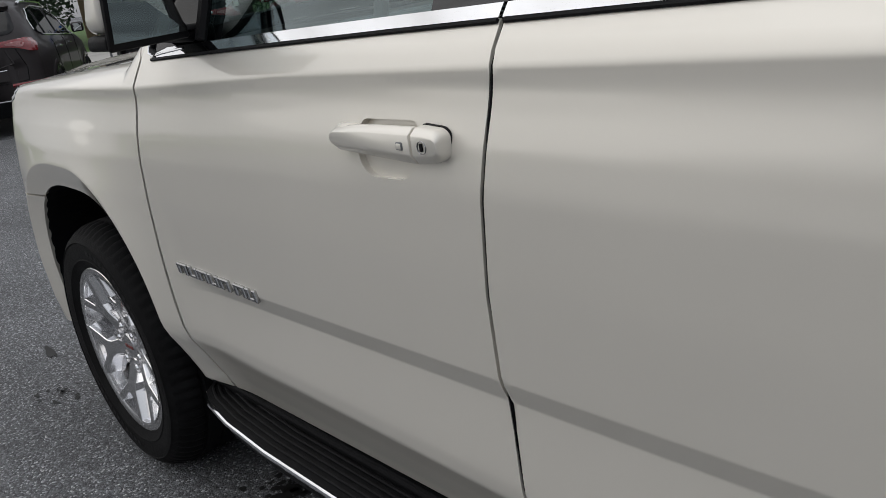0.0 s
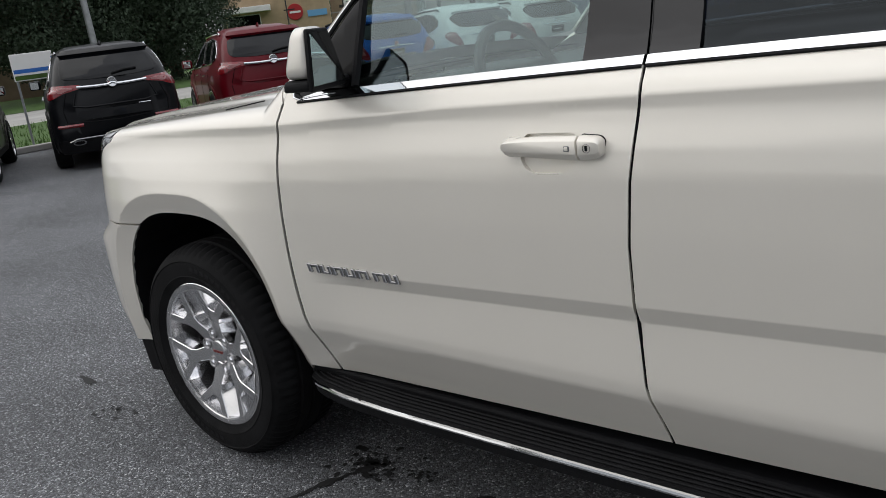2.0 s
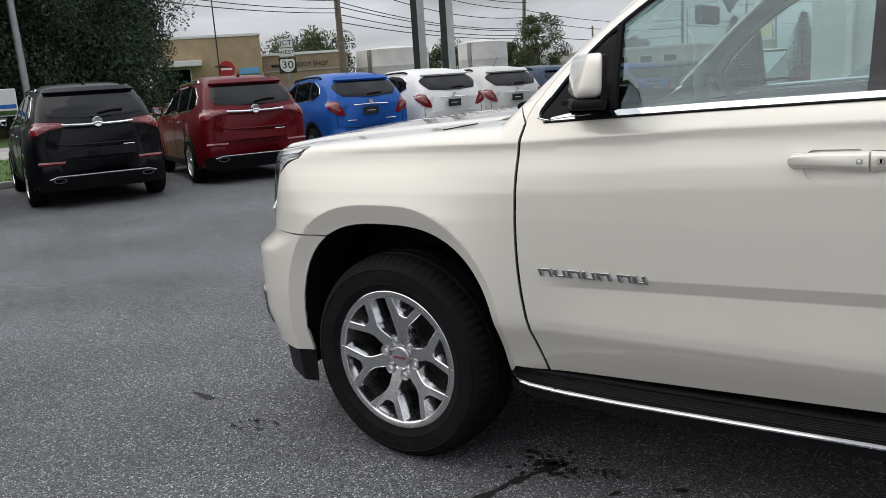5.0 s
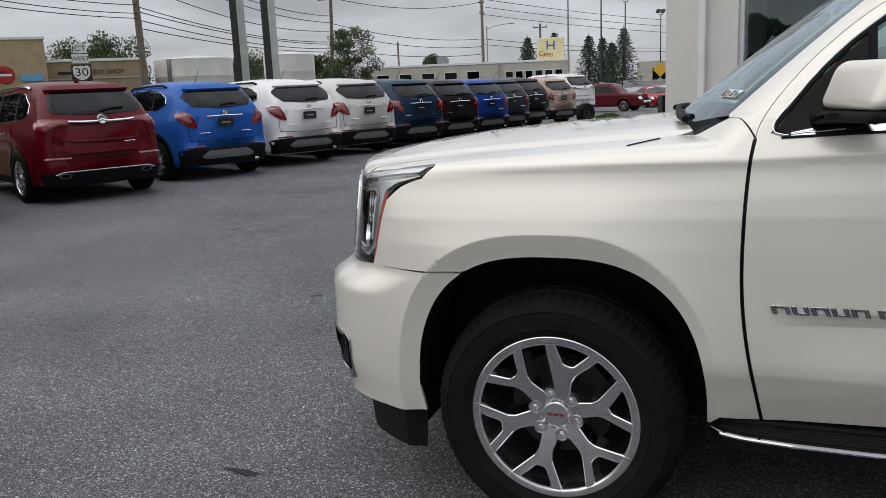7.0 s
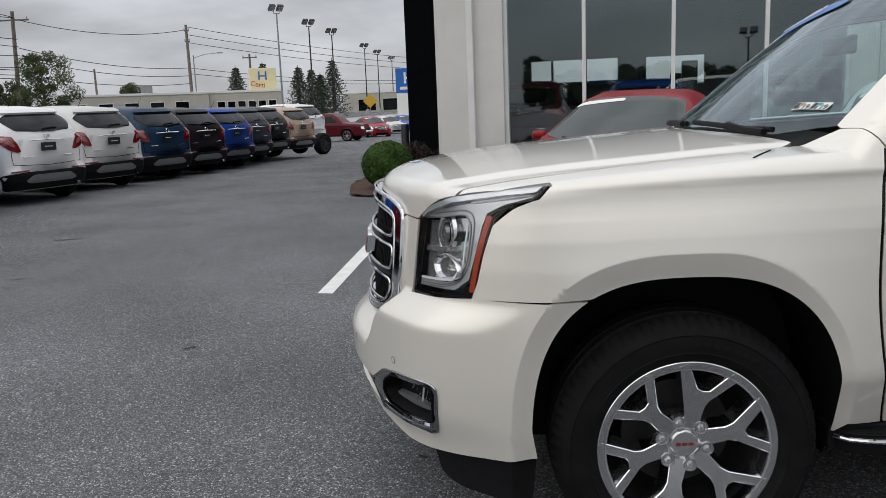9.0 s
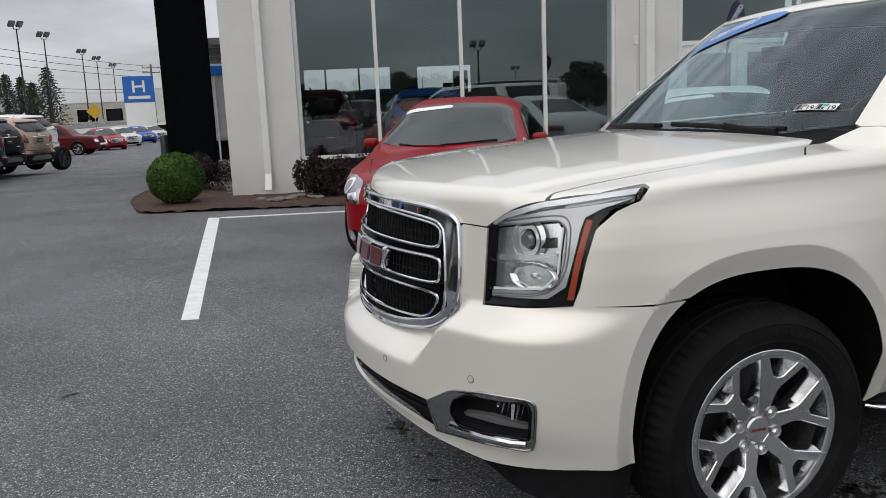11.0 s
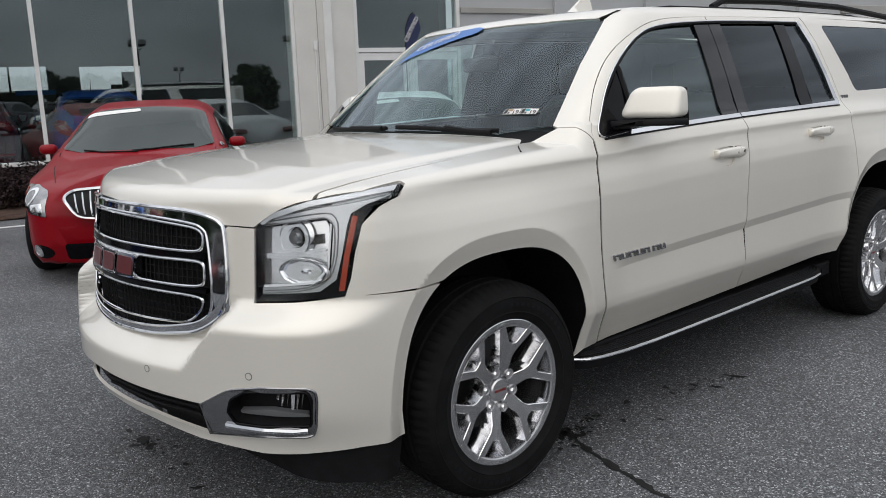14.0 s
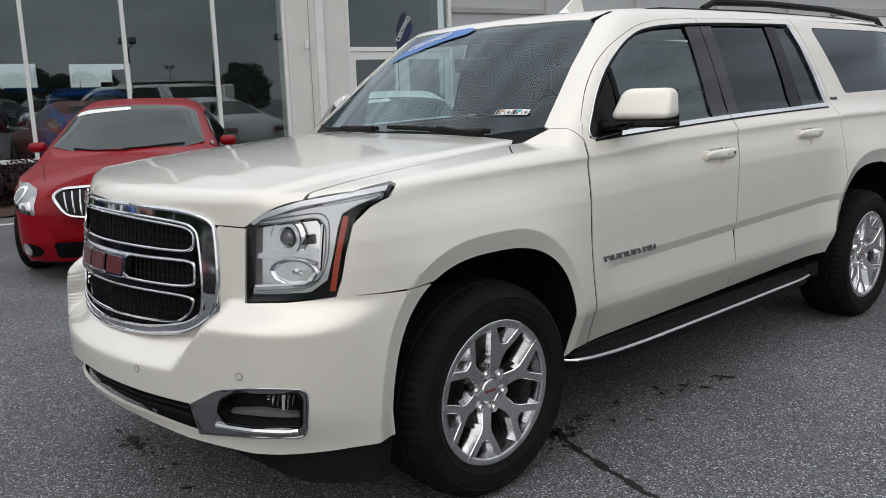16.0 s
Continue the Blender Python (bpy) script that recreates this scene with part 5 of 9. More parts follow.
# fog lamps, intake, air dam
for far in (False, True):
    fog = new("fog_lamp")
    fog.parent = big_suv

    def fp(name, o, mat, label="", lift=0.0, fold=0.01, holes=(), to3d=on_nose):
        uv, tris = fill_2d(o, holes, 0.016)
        me = skin_mesh(uv, tris, to3d, body_normal, mat, lift, fold)
        return put(name, mirrored(me, MID) if far else me, fog, label)

    out2 = [(a + (-1.10 - a) * 0.012, b + (0.5 - b) * 0.03) for a, b in FOG_OUT]
    fp("bezel", out2, DARK_CHROME, "smoked chrome bezel", 0.002, 0.03, [FOG_IN])
    for nm, line, r_, mt in (("bezel_rim", out2 + out2[:1], 0.0045, DARK_CHROME), ("inner_rim", FOG_IN + FOG_IN[:1], 0.0050, GLOSS_BLACK), ("lower_blade", [(-1.29, 0.446), (-1.235, 0.4445), (-1.10, 0.444), (-0.96, 0.4465), (-0.895, 0.451)], 0.0115, CHROME)):
        q = surf(line, lift=0.003)
        part(nm, tube_bm([tuple(a) for a in (flip_y(q) if far else q)], r_, 8), mt, fog, "bright chrome blade" if mt == CHROME else "", True)
    fp("pocket", FOG_IN, BLACK_PLASTIC, "", -0.055, 0)
    fp("pocket_wall", FOG_IN, BLACK_PLASTIC, "", -0.002, 0.055, [[(a + (-1.07 - a) * 0.03, b + (0.52 - b) * 0.05) for a, b in FOG_IN]])
    strips = bmesh.new()                         # stepped bright facets
    for i in range(6):
        wa, wb = -1.040 + i * 0.0235, -1.040 + (i + 1) * 0.0235 - 0.001
        low_e = 0.512 + max(0.0, (-1.0 - wa)) * 0.9
        q = surf([(wa, low_e), (wb, low_e), (wb, 0.562), (wa, 0.560)], lift=-0.022)
        q = q + np.array([(0.0, 0.0, 0.0), (-0.010, 0.004, 0.0), (0.004, 0.008, 0.0), (0.010, 0.010, 0.0)]) * (0.6 + 0.5 * (i % 3))
        strips.faces.new([strips.verts.new(tuple(a)) for a in (flip_y(q)[::-1] if far else q)])
    part("lamp", strips, CHROME_LAMP, fog, "bright fog lamp reflector")
    fp("shelf", [(-1.25, 0.466), (-0.89, 0.472), (-0.895, 0.484), (-1.08, 0.500), (-1.25, 0.476)], GREY_PLASTIC, "", -0.035, 0.02)
intake = centre(0.425, 0.535, 6) + [(-1.72, 0.526), (-1.40, 0.520), (-1.385, 0.385), (-1.72, 0.414)]
panel("lower_intake", intake, on_nose, BLACK_PLASTIC, "black plastic lower intake", grid=0.03, lift=-0.03, fold=0, mirror=MID)
for dz in (0.455, 0.485):
    bar("intake_slat", [(mid_w(dz), dz), (-1.75, dz - 0.004), (-1.45, dz - 0.008)], 0.006, BLACK_PLASTIC, big_suv, lift=-0.02, mirror=False)


def on_dam(uv):
    p = on_nose(np.column_stack([uv[:, 0], np.interp(uv[:, 0], [-2.1, -1.8, -1.476, -1.133, -0.5], [0.405, 0.395, 0.366, 0.352, 0.364])]))
    drop = np.maximum(0, p[:, 2] - uv[:, 1])
    n = body_normal(p)
    n[:, 2] = 0
    tuck = np.interp(uv[:, 0], [-2.1, -1.7, -1.4, -1.2, -1.0, -0.8, -0.5], [0.17, 0.16, 0.135, 0.10, 0.05, 0.012, 0.0])   # set well back between the corners
    p = p - n * (0.012 + 0.10 * drop + tuck)[:, None]
    p[:, 2] = uv[:, 1]
    return p


dam = [(-0.500, 0.380), (-0.515, 0.215), (-0.75, 0.235), (-1.10, 0.245), (-1.6, 0.265), (-2.045, 0.275), (-2.045, 0.43), (-1.5, 0.39), (-1.13, 0.37)]
uv_, tr_ = fill_2d(dam, (), 0.03)
put("air_dam", skin_mesh(uv_, tr_, on_dam, lambda p: np.tile((-0.7, -0.7, 0.0), (len(p), 1)), BLACK_PLASTIC, 0, 0, MID), big_suv, "black plastic air dam")
for wv, z in ((-1.149, 0.624), (-1.719, 0.594)):
    for far in (False, True):
        p = surf([(wv, z)], lift=0.001)[0]
        n = body_normal(surf([(wv, z)]))[0]
        bm = lathe_bm([(0.0, -0.0005), (0.0095, -0.0005), (0.0105, 0.001)], 20)
        bm2 = lathe_bm([(0.0105, -0.0006), (0.0125, -0.0006), (0.0125, 0.001)], 20)
        q = Matrix.Translation(p) @ Vector(n).to_track_quat("-Y", "Z").to_matrix().to_4x4()
        for b_, mt, nm in ((bm, PEARL, "parking_sensor"), (bm2, GREY_PLASTIC, "sensor_ring")):
            bmesh.ops.transform(b_, matrix=q, verts=b_.verts[:])
            if far:
                bmesh.ops.transform(b_, matrix=Matrix.Translation((0, 2 * MID, 0)) @ Matrix.Diagonal((1, -1, 1, 1)), verts=b_.verts[:])
            part(nm, b_, mt, big_suv)

# side glass, pillars and bright trim
def side_panel(name, o, mat, label="", lift=0.0, fold=0.01, grid=0.05, both=True):
    return panel(name, o, on_side, mat, label, grid=grid, lift=lift, fold=fold, both=both)


top_at = lambda x: float(np.interp(x, [p[0] for p in DLO_TOP], [p[1] for p in DLO_TOP]))
fg = [(0.66, belt(0.66) + 0.005), (0.64, 1.30)] + [p for p in DLO_TOP if 0.66 < p[0] < 1.57] + [(1.60, belt(1.6) + 0.005)]
side_panel("front_window", fg, FRONT_GLASS, "clear side window glass", -0.010, 0)
side_panel("pillar_cover", [(1.560, top_at(1.56) - 0.002), (1.690, top_at(1.69) - 0.002), (1.702, belt(1.7) + 0.02), (1.556, belt(1.556) + 0.02)], PILLAR_GLOSS, "gloss black pillar cover", -0.002)
side_panel("pillar_cover", [(1.696, top_at(1.70) - 0.002), (1.800, top_at(1.80) - 0.002), (1.812, belt(1.81) + 0.02), (1.708, belt(1.71) + 0.02)], PILLAR_GLOSS, "gloss black pillar cover", -0.002)
rg = [(1.78, belt(1.78) + 0.005), (1.78, top_at(1.78)), (2.0, top_at(2.0)), (2.40, top_at(2.4)), (2.42, belt(2.42) + 0.005)]
side_panel("rear_window", rg, TINTED, "dark tinted rear side window", -0.010, 0)
side_panel("window_divider", [(2.355, top_at(2.355) - 0.002), (2.47, top_at(2.47) - 0.002), (2.50, belt(2.5) + 0.02), (2.365, belt(2.36) + 0.02)], GLOSS_BLACK, "gloss black divider", -0.003)
vg = [(2.46, top_at(2.46)), (2.615, 1.775), (2.695, 1.65), (2.785, 1.36), (2.765, belt(2.76) + 0.01), (2.49, belt(2.49) + 0.01)]
side_panel("vent_window", vg, TINTED, "dark tinted fixed window", -0.009, 0)
belt_o = [(x, belt(x) - 0.001) for x in (0.66, 0.9, 1.2, 1.5, 1.702)] + [(x, belt(x) + 0.016) for x in (1.702, 1.5, 1.2, 0.9, 0.72)] + [(0.665, belt(0.66) + 0.008)]
side_panel("belt_trim", belt_o, CHROME, "bright chrome belt trim", 0.005, 0.012, 0.02)
belt_r = [(x, belt(x) - 0.001) for x in (1.709, 2.0, 2.4, 2.78)] + [(2.812, belt(2.8) + 0.02), (2.700, 1.68), (2.640, 1.792), (2.612, 1.782), (2.672, 1.66), (2.765, belt(2.76) + 0.022)] + [(x, belt(x) + 0.016) for x in (2.4, 2.0, 1.709)]
side_panel("belt_trim", belt_r, CHROME, "bright chrome belt trim", 0.005, 0.012, 0.02)
for far in (False, True):
    p = surf([(0.665, belt(0.66) + 0.002), (0.628, 1.282), (0.628, 1.298)] + DLO_TOP[1:] , on_side, 0.002)
    part("window_seal", tube_bm([tuple(a) for a in (flip_y(p) if far else p)], 0.006, 6), BLACK_PLASTIC, big_suv, "", True)
    p = surf([(0.80, belt(0.8) + 0.010), (0.70, belt(0.7) + 0.006), (0.650, belt(0.65) + 0.002), (0.624, 1.274), (0.617, 1.288), (0.624, 1.306), (0.66, 1.352)] + [(x - 0.004, z + 0.006) for x, z in DLO_TOP[1:]], on_side, 0.004)
    part("window_trim", tube_bm([tuple(a) for a in (flip_y(p) if far else p)], 0.0034, 8), CHROME, big_suv, "thin chrome window trim", True)
    p = surf([(0.872, belt(0.87) + 0.02), (0.866, 1.40), (0.864, 1.545)], on_side, 0.004)
    part("glass_divider", tube_bm([tuple(a) for a in (flip_y(p) if far else p)], 0.012, 6), BLACK_PLASTIC, big_suv, "", True)
for far in (False, True):
    for xs_ in (np.linspace(0.64, 1.700, 16), np.linspace(1.711, 2.79, 14)):
        p = surf([(x, belt(x) - 0.0035) for x in xs_], on_side, 0.002)
        part("belt_seal", tube_bm([tuple(a) for a in (flip_y(p) if far else p)], 0.0038, 6), BLACK_PLASTIC, big_suv, "", True)
# black corner sail under the mirror
side_panel("mirror_sail", [(0.652, belt(0.65) + 0.008), (0.634, 1.29), (0.69, 1.375), (0.862, 1.542), (0.868, belt(0.86) + 0.02)], GLOSS_BLACK, "black mirror sail", 0.000, 0.01)
side_panel("handle_pocket", POCKET, PEARL, "", -0.0115, 0)
side_panel("handle_pocket", POCKET_R, PEARL, "", -0.0115, 0)

def faced_bm(outline, levels):
    """A form facing the side: its outline drawn in towards a ridge line, level by level (y, inset in height, inset in length)."""
    bm, rings = bmesh.new(), []
    x0, x1 = min(p[0] for p in outline), max(p[0] for p in outline)
    for y, dz, dx in levels:
        zc = 1.152
        rings.append([bm.verts.new(((a - (x0 + x1) / 2) * (1 - 2 * dx / (x1 - x0)) + (x0 + x1) / 2, y, zc + (b - zc) * (1 - dz))) for a, b in outline])
    n = len(outline)
    for r0, r1 in zip(rings, rings[1:]):
        for i in range(n):
            bm.faces.new((r0[i], r0[(i + 1) % n], r1[(i + 1) % n], r1[i]))
    bm.faces.new(rings[-1])
    bm.faces.new(rings[0][::-1])
    return bm


GRIP = round_outline([(1.384, 1.128), (1.578, 1.119), (1.578, 1.1725), (1.46, 1.171), (1.384, 1.163)], [0.016, 0.002, 0.002, 0.03, 0.014])
CAP = round_outline([(1.5805, 1.119), (1.622, 1.124), (1.633, 1.132), (1.633, 1.162), (1.622, 1.170), (1.5805, 1.1725)], [0.002, 0.008, 0.006, 0.006, 0.008, 0.002])
# door handles, mirrors, badges
for dx, dz, lock in ((0.0, 0.0, True), (0.931, 0.045, False)):
    for far in (False, True):
        hd = new("door_handle")
        hd.parent = big_suv
        y0 = float(surf([(1.5 + dx, 1.15 + dz)], on_side)[0][1])
        m = Matrix.Diagonal((1, -1, 1, 1)) if far else Matrix.Identity(4)
        m = Matrix.Translation((dx, 2 * MID if far else 0, dz)) @ m
        pieces = [("grip", faced_bm(GRIP, [(y0 - 0.008, 0.10, 0.002), (y0 - 0.014, 0.0, 0.0), (y0 - 0.020, 0.04, 0.001), (y0 - 0.029, 0.42, 0.001), (y0 - 0.030, 0.50, 0.0015)]), PEARL), ("end_cap", faced_bm(CAP, [(y0 + 0.010, 0.0, 0.0), (y0 - 0.014, 0.0, 0.0), (y0 - 0.020, 0.04, 0.001), (y0 - 0.029, 0.42, 0.001), (y0 - 0.030, 0.50, 0.0015)]), PEARL),
                  ("foot", box_bm(1.388, 1.425, y0 - 0.022, y0 + 0.008, 1.126, 1.168, 0.008, 2), PEARL), ("gasket", faced_bm(CAP, [(y0 + 0.012, -0.05, -0.001), (y0 - 0.0010, -0.05, -0.001)]), BLACK_PLASTIC)]
        if lock:
            lk = lathe_bm([(0.0, 0.003), (0.0075, 0.003), (0.0090, 0.0), (0.0095, 0.001)], 20)
            bmesh.ops.translate(lk, verts=lk.verts[:], vec=(1.604, y0 - 0.0315, 1.148))
            pieces += [("lock", lk, DARK_CHROME), ("keyhole", box_bm(1.6015, 1.6065, y0 - 0.0325, y0 - 0.028, 1.143, 1.154), BLACK_PLASTIC),
                       ("button", box_bm(1.549, 1.563, y0 - 0.032, y0 - 0.028, 1.141, 1.153, 0.002, 2), GREY_PLASTIC), ("button_face", box_bm(1.551, 1.561, y0 - 0.0335, y0 - 0.028, 1.1425, 1.1515, 0.002, 2), PEARL)]
        for nm, b_, mt in pieces:
            bmesh.ops.transform(b_, matrix=m, verts=b_.verts[:])
            bmesh.ops.recalc_face_normals(b_, faces=b_.faces[:])
            part(nm, b_, mt, hd, "", True)
for far in (False, True):
    mr = new("side_mirror")
    mr.parent = big_suv
    cap = box_bm(0.738, 0.858, -0.125, 0.085, 1.348, 1.472, 0.030, 5)
    low = box_bm(0.742, 0.856, -0.120, 0.085, 1.318, 1.3465, 0.011, 4)
    arm = box_bm(0.700, 0.830, -0.010, 0.150, 1.296, 1.340, 0.014, 3)
    for v in arm.verts:                          # a wedge that climbs outwards
        v.co.z += max(0.0, 0.10 - v.co.y) * 0.28 if v.co.z < 1.318 else 0.0
        v.co.x += max(0.0, 0.08 - v.co.y) * 0.5
    glassp = box_bm(0.8645, 0.8665, -0.108, 0.072, 1.330, 1.456, 0.0)
    ring = box_bm(0.846, 0.864, -0.118, 0.080, 1.316, 1.466, 0.006, 2)
    for b_ in (cap, low, glassp, ring):          # leans back; the rear face looks in towards the driver
        for v in b_.verts:
            t = (v.co.z - 1.352) / 0.126
            back = min(1, max(0, (v.co.x - 0.705) / 0.15))
            v.co.x += 0.055 * t * (1 - back) + (0.43 * back + 0.60 * (1 - back)) * (0.05 - v.co.y)
            v.co.y += max(0, t) * (0.014 if v.co.y < 0 else -0.045)
    for nm, b_, mt, lb in (("cap", cap, PEARL, "painted cap"), ("base", low, BLACK_PLASTIC, "black lower shell"), ("arm", arm, BLACK_PLASTIC, ""), ("mirror_glass", glassp, MIRROR, "mirror glass"), ("surround", ring, BLACK_PLASTIC, "")):
        bmesh.ops.translate(b_, verts=b_.verts[:], vec=(0, 0, -0.010))
        if far:
            bmesh.ops.transform(b_, matrix=Matrix.Translation((0, 2 * MID, 0)) @ Matrix.Diagonal((1, -1, 1, 1)), verts=b_.verts[:])
            bmesh.ops.reverse_faces(b_, faces=b_.faces[:])
        part(nm, b_, mt, mr, lb, True)
# the model badge: slanting chrome blocks, not lettered
for far in (False, True):
    bg = new("badge")
    bg.parent = big_suv
    bg["label"] = "slanting chrome badge blocks"
    x = 0.634
    for k, wd in enumerate((0.052, 0.047, 0.050, 0.047, 0.048, None, 0.050, 0.044)):
        if wd is None:
            x += 0.016
            continue
        y0 = float(surf([(x, 0.787)], on_side)[0][1])
        for b_ in ([(0.0, 0.014, 0.0, 0.030), (wd - 0.016, wd - 0.003, 0.0, 0.030)] + ([(0.012, wd - 0.012, 0.0, 0.009)] if k % 2 else [(0.012, wd - 0.012, 0.020, 0.030)])):
            bm = box_bm(x + b_[0], x + b_[1], y0 - 0.007, y0 + 0.002, 0.774 + b_[2] * 0.87, 0.774 + b_[3] * 0.87, 0.002, 1)
            for v in bm.verts:
                v.co.x += (v.co.z - 0.772) * (-0.35)
                if far:
                    v.co.y = 2 * MID - v.co.y
            part("block", bm, DARK_CHROME, bg)
        x += wd + 0.002

# running boards
def board_y(x):
    return float(np.interp(x, [0.47, 0.50, 0.56, 0.70, 0.90, 1.4, 2.35, 2.48, 2.56, 2.62], [0.100, 0.062, 0.038, 0.016, 0.004, 0.000, 0.000, 0.014, 0.046, 0.100]))


def board_z(x):
    return 0.394 + 0.010 * (x - 0.6)


xs_b = list(np.linspace(0.47, 0.90, 14)) + list(np.linspace(1.1, 2.3, 8)) + list(np.linspace(2.38, 2.62, 9))
for far in (False, True):
    rb = new("running_board")
    rb.parent = big_suv
    sy = (lambda y: 2 * MID - y) if far else (lambda y: y)
    bm = bmesh.new()
    top = [bm.verts.new((x, sy(board_y(x)), board_z(x))) for x in xs_b]
    low_ = [bm.verts.new((x, sy(board_y(x) + 0.012), board_z(x) - 0.055)) for x in xs_b]
    inn = [bm.verts.new((x, sy(0.17), board_z(x) - 0.004)) for x in xs_b]
    for i in range(len(xs_b) - 1):
        bm.faces.new((top[i], top[i + 1], inn[i + 1], inn[i]))
        bm.faces.new((low_[i], low_[i + 1], top[i + 1], top[i]))
    bmesh.ops.recalc_face_normals(bm, faces=bm.faces[:])
    part("tread", bm, BLACK_PLASTIC, rb, "black ribbed tread", True)
    for k in range(6):
        off = 0.020 + 0.017 * k
        pts = [(x, sy(board_y(x) + off), board_z(x) + 0.002) for x in xs_b if board_y(x) + off < 0.13]
        part("rib", tube_bm(pts, 0.0045, 6, True, 0.8), BLACK_PLASTIC, rb, "", True)
    part("chrome_strip", tube_bm([(x, sy(board_y(x) - 0.002), board_z(x) - 0.010) for x in xs_b], 0.0068, 8, True, 1.1), CHROME, rb, "chrome edge strip", True)
    part("under_tube", tube_bm([(x, sy(0.12), 0.33) for x in (0.72, 2.45)], 0.025, 10), BLACK_PLASTIC, rb, "", True)
    part("sill_trim", box_bm(0.455, 2.80, min(sy(0.10), sy(0.19)), max(sy(0.10), sy(0.19)), 0.335, 0.418, 0.01), BLACK_PLASTIC, rb)

# wheel wells, underbody, tail
for i, (cx, a, b) in enumerate(ARCHES):
    for far in (False, True):
        line = arch_line(i, 0.30, 24, gap=0.002)
        bm = bmesh.new()
        y_in = 0.40
        lip_y = on_side(np.array([(px + (px - cx) * 0.01, pz + (0.004 if pz > 0.5 else 0)) for px, pz in line]))[:, 1] + 0.005
        ra = [bm.verts.new((px, (2 * MID - yl) if far else yl, pz)) for (px, pz), yl in zip(line, lip_y)]
        rb_ = [bm.verts.new((px, (2 * MID - y_in) if far else y_in, pz)) for px, pz in line]
        for k in range(len(line) - 1):
            bm.faces.new((ra[k], ra[k + 1], rb_[k + 1], rb_[k]))
        bm.faces.new(rb_)
        part("wheel_liner", bm, BLACK_PLASTIC, big_suv)
part("underbody", box_bm(-0.72, 4.50, 0.42, 2 * MID - 0.42, 0.27, 0.62, 0.03), BLACK_PLASTIC, big_suv)
part("engine_cover", box_bm(-0.70, 0.52, 0.45, 2 * MID - 0.45, 0.62, 1.08, 0.03), BLACK_PLASTIC, big_suv)
part("tailgate", box_bm(4.38, 4.60, 0.16, 2 * MID - 0.16, 0.42, 1.82, 0.06, 4), PEARL, big_suv, "", True)

# cowl, wipers, roof fittings
panel("cowl", [(0.20, MID), (0.22, 0.75), (0.30, 0.42), (0.34, 0.27), (0.48, 0.235), (0.42, 0.43), (0.36, 0.75), (0.34, MID)], on_top, BLACK_PLASTIC, "black plastic cowl", grid=0.03, lift=-0.016, fold=0, mirror=MID)
for pts in ([(0.392, 0.42), (0.352, 0.55), (0.318, 0.80), (0.308, 0.98)], [(0.300, 1.05), (0.306, 1.25), (0.335, 1.45), (0.372, 1.58)]):
    bar("wiper", pts, 0.010, BLACK_PLASTIC, big_suv, "black wiper", on_top, 0.016)
    bar("wiper_arm", [(pts[0][0] - 0.02, pts[0][1] + 0.02), (pts[1][0] - 0.012, pts[1][1]), ((pts[1][0] + pts[2][0]) / 2, (pts[1][1] + pts[2][1]) / 2)], 0.012, BLACK_PLASTIC, big_suv, "", on_top, 0.020)
bar("hood_seam", [(0.214, 1.374), (0.240, 1.408), (0.270, 1.446), (0.300, 1.482)], 0.0030, BLACK_PLASTIC, big_suv, "", on_shoulder, 0.0005)
fin = bmesh.new()
prof = [(1.50, 0.0, 0.055), (1.58, 0.045, 0.050), (1.66, 0.100, 0.026), (1.70, 0.112, 0.013), (1.745, 0.0, 0.038)]
zr = lambda x: float(top_z(np.array([x]), np.array([MID]))[0]) - 0.004
rows = []
for x, h, wd in prof:
    rows.append([fin.verts.new((x, MID - wd, zr(x))), fin.verts.new((x, MID - 0.008, zr(x) + h)), fin.verts.new((x, MID + 0.008, zr(x) + h)), fin.verts.new((x, MID + wd, zr(x)))])
for r0, r1 in zip(rows, rows[1:]):
    for k in range(3):
        fin.faces.new((r0[k], r0[k + 1], r1[k + 1], r1[k]))
part("antenna_fin", fin, PEARL, big_suv, "", True)
for far in (False, True):
    pts = surf([(1.95, 0.41), (2.05, 0.405), (2.6, 0.40), (3.4, 0.40), (4.2, 0.41), (4.32, 0.42)], on_top)
    pts[:, 2] += (0.0, 0.035, 0.042, 0.042, 0.035, 0.0)
    part("roof_rail", tube_bm([tuple(a) for a in (flip_y(pts) if far else pts)], 0.018, 8), BLACK_PLASTIC, big_suv, "black roof rail", True)
bar("roof_ditch", [(1.02, 0.40), (1.10, 0.368), (1.5, 0.358), (2.4, 0.354), (3.5, 0.358), (4.40, 0.375)], 0.006, BLACK_PLASTIC, big_suv, "", on_top, 0.0)

# cabin
part("dashboard", box_bm(0.46, 1.00, 0.14, 2 * MID - 0.14, 0.80, 1.240, 0.05, 4), INTERIOR, big_suv, "dark dashboard", True)
part("dash_hood", box_bm(0.80, 1.06, 0.42, 0.84, 1.16, 1.285, 0.04, 4), INTERIOR, big_suv, "", True)
part("screen_stack", box_bm(0.92, 1.03, 0.90, 1.20, 0.85, 1.25, 0.02, 3), INTERIOR, big_suv, "", True)
bm = bmesh.new()
ring = [(1.06 - 0.07 * math.sin(a), 0.60 + 0.19 * math.cos(a), 1.225 + 0.175 * math.sin(a)) for a in np.linspace(0, 2 * math.pi, 33)]
add_tube(bm, ring, 0.017, 8, False)
part("steering_wheel", bm, LEATHER, big_suv, "dark leather steering wheel", True)
part("wheel_boss", box_bm(1.01, 1.07, 0.53, 0.67, 1.165, 1.285, 0.02, 3), LEATHER, big_suv, "", True)
part("spoke", box_bm(1.03, 1.06, 0.42, 0.78, 1.205, 1.245, 0.008), LEATHER, big_suv)
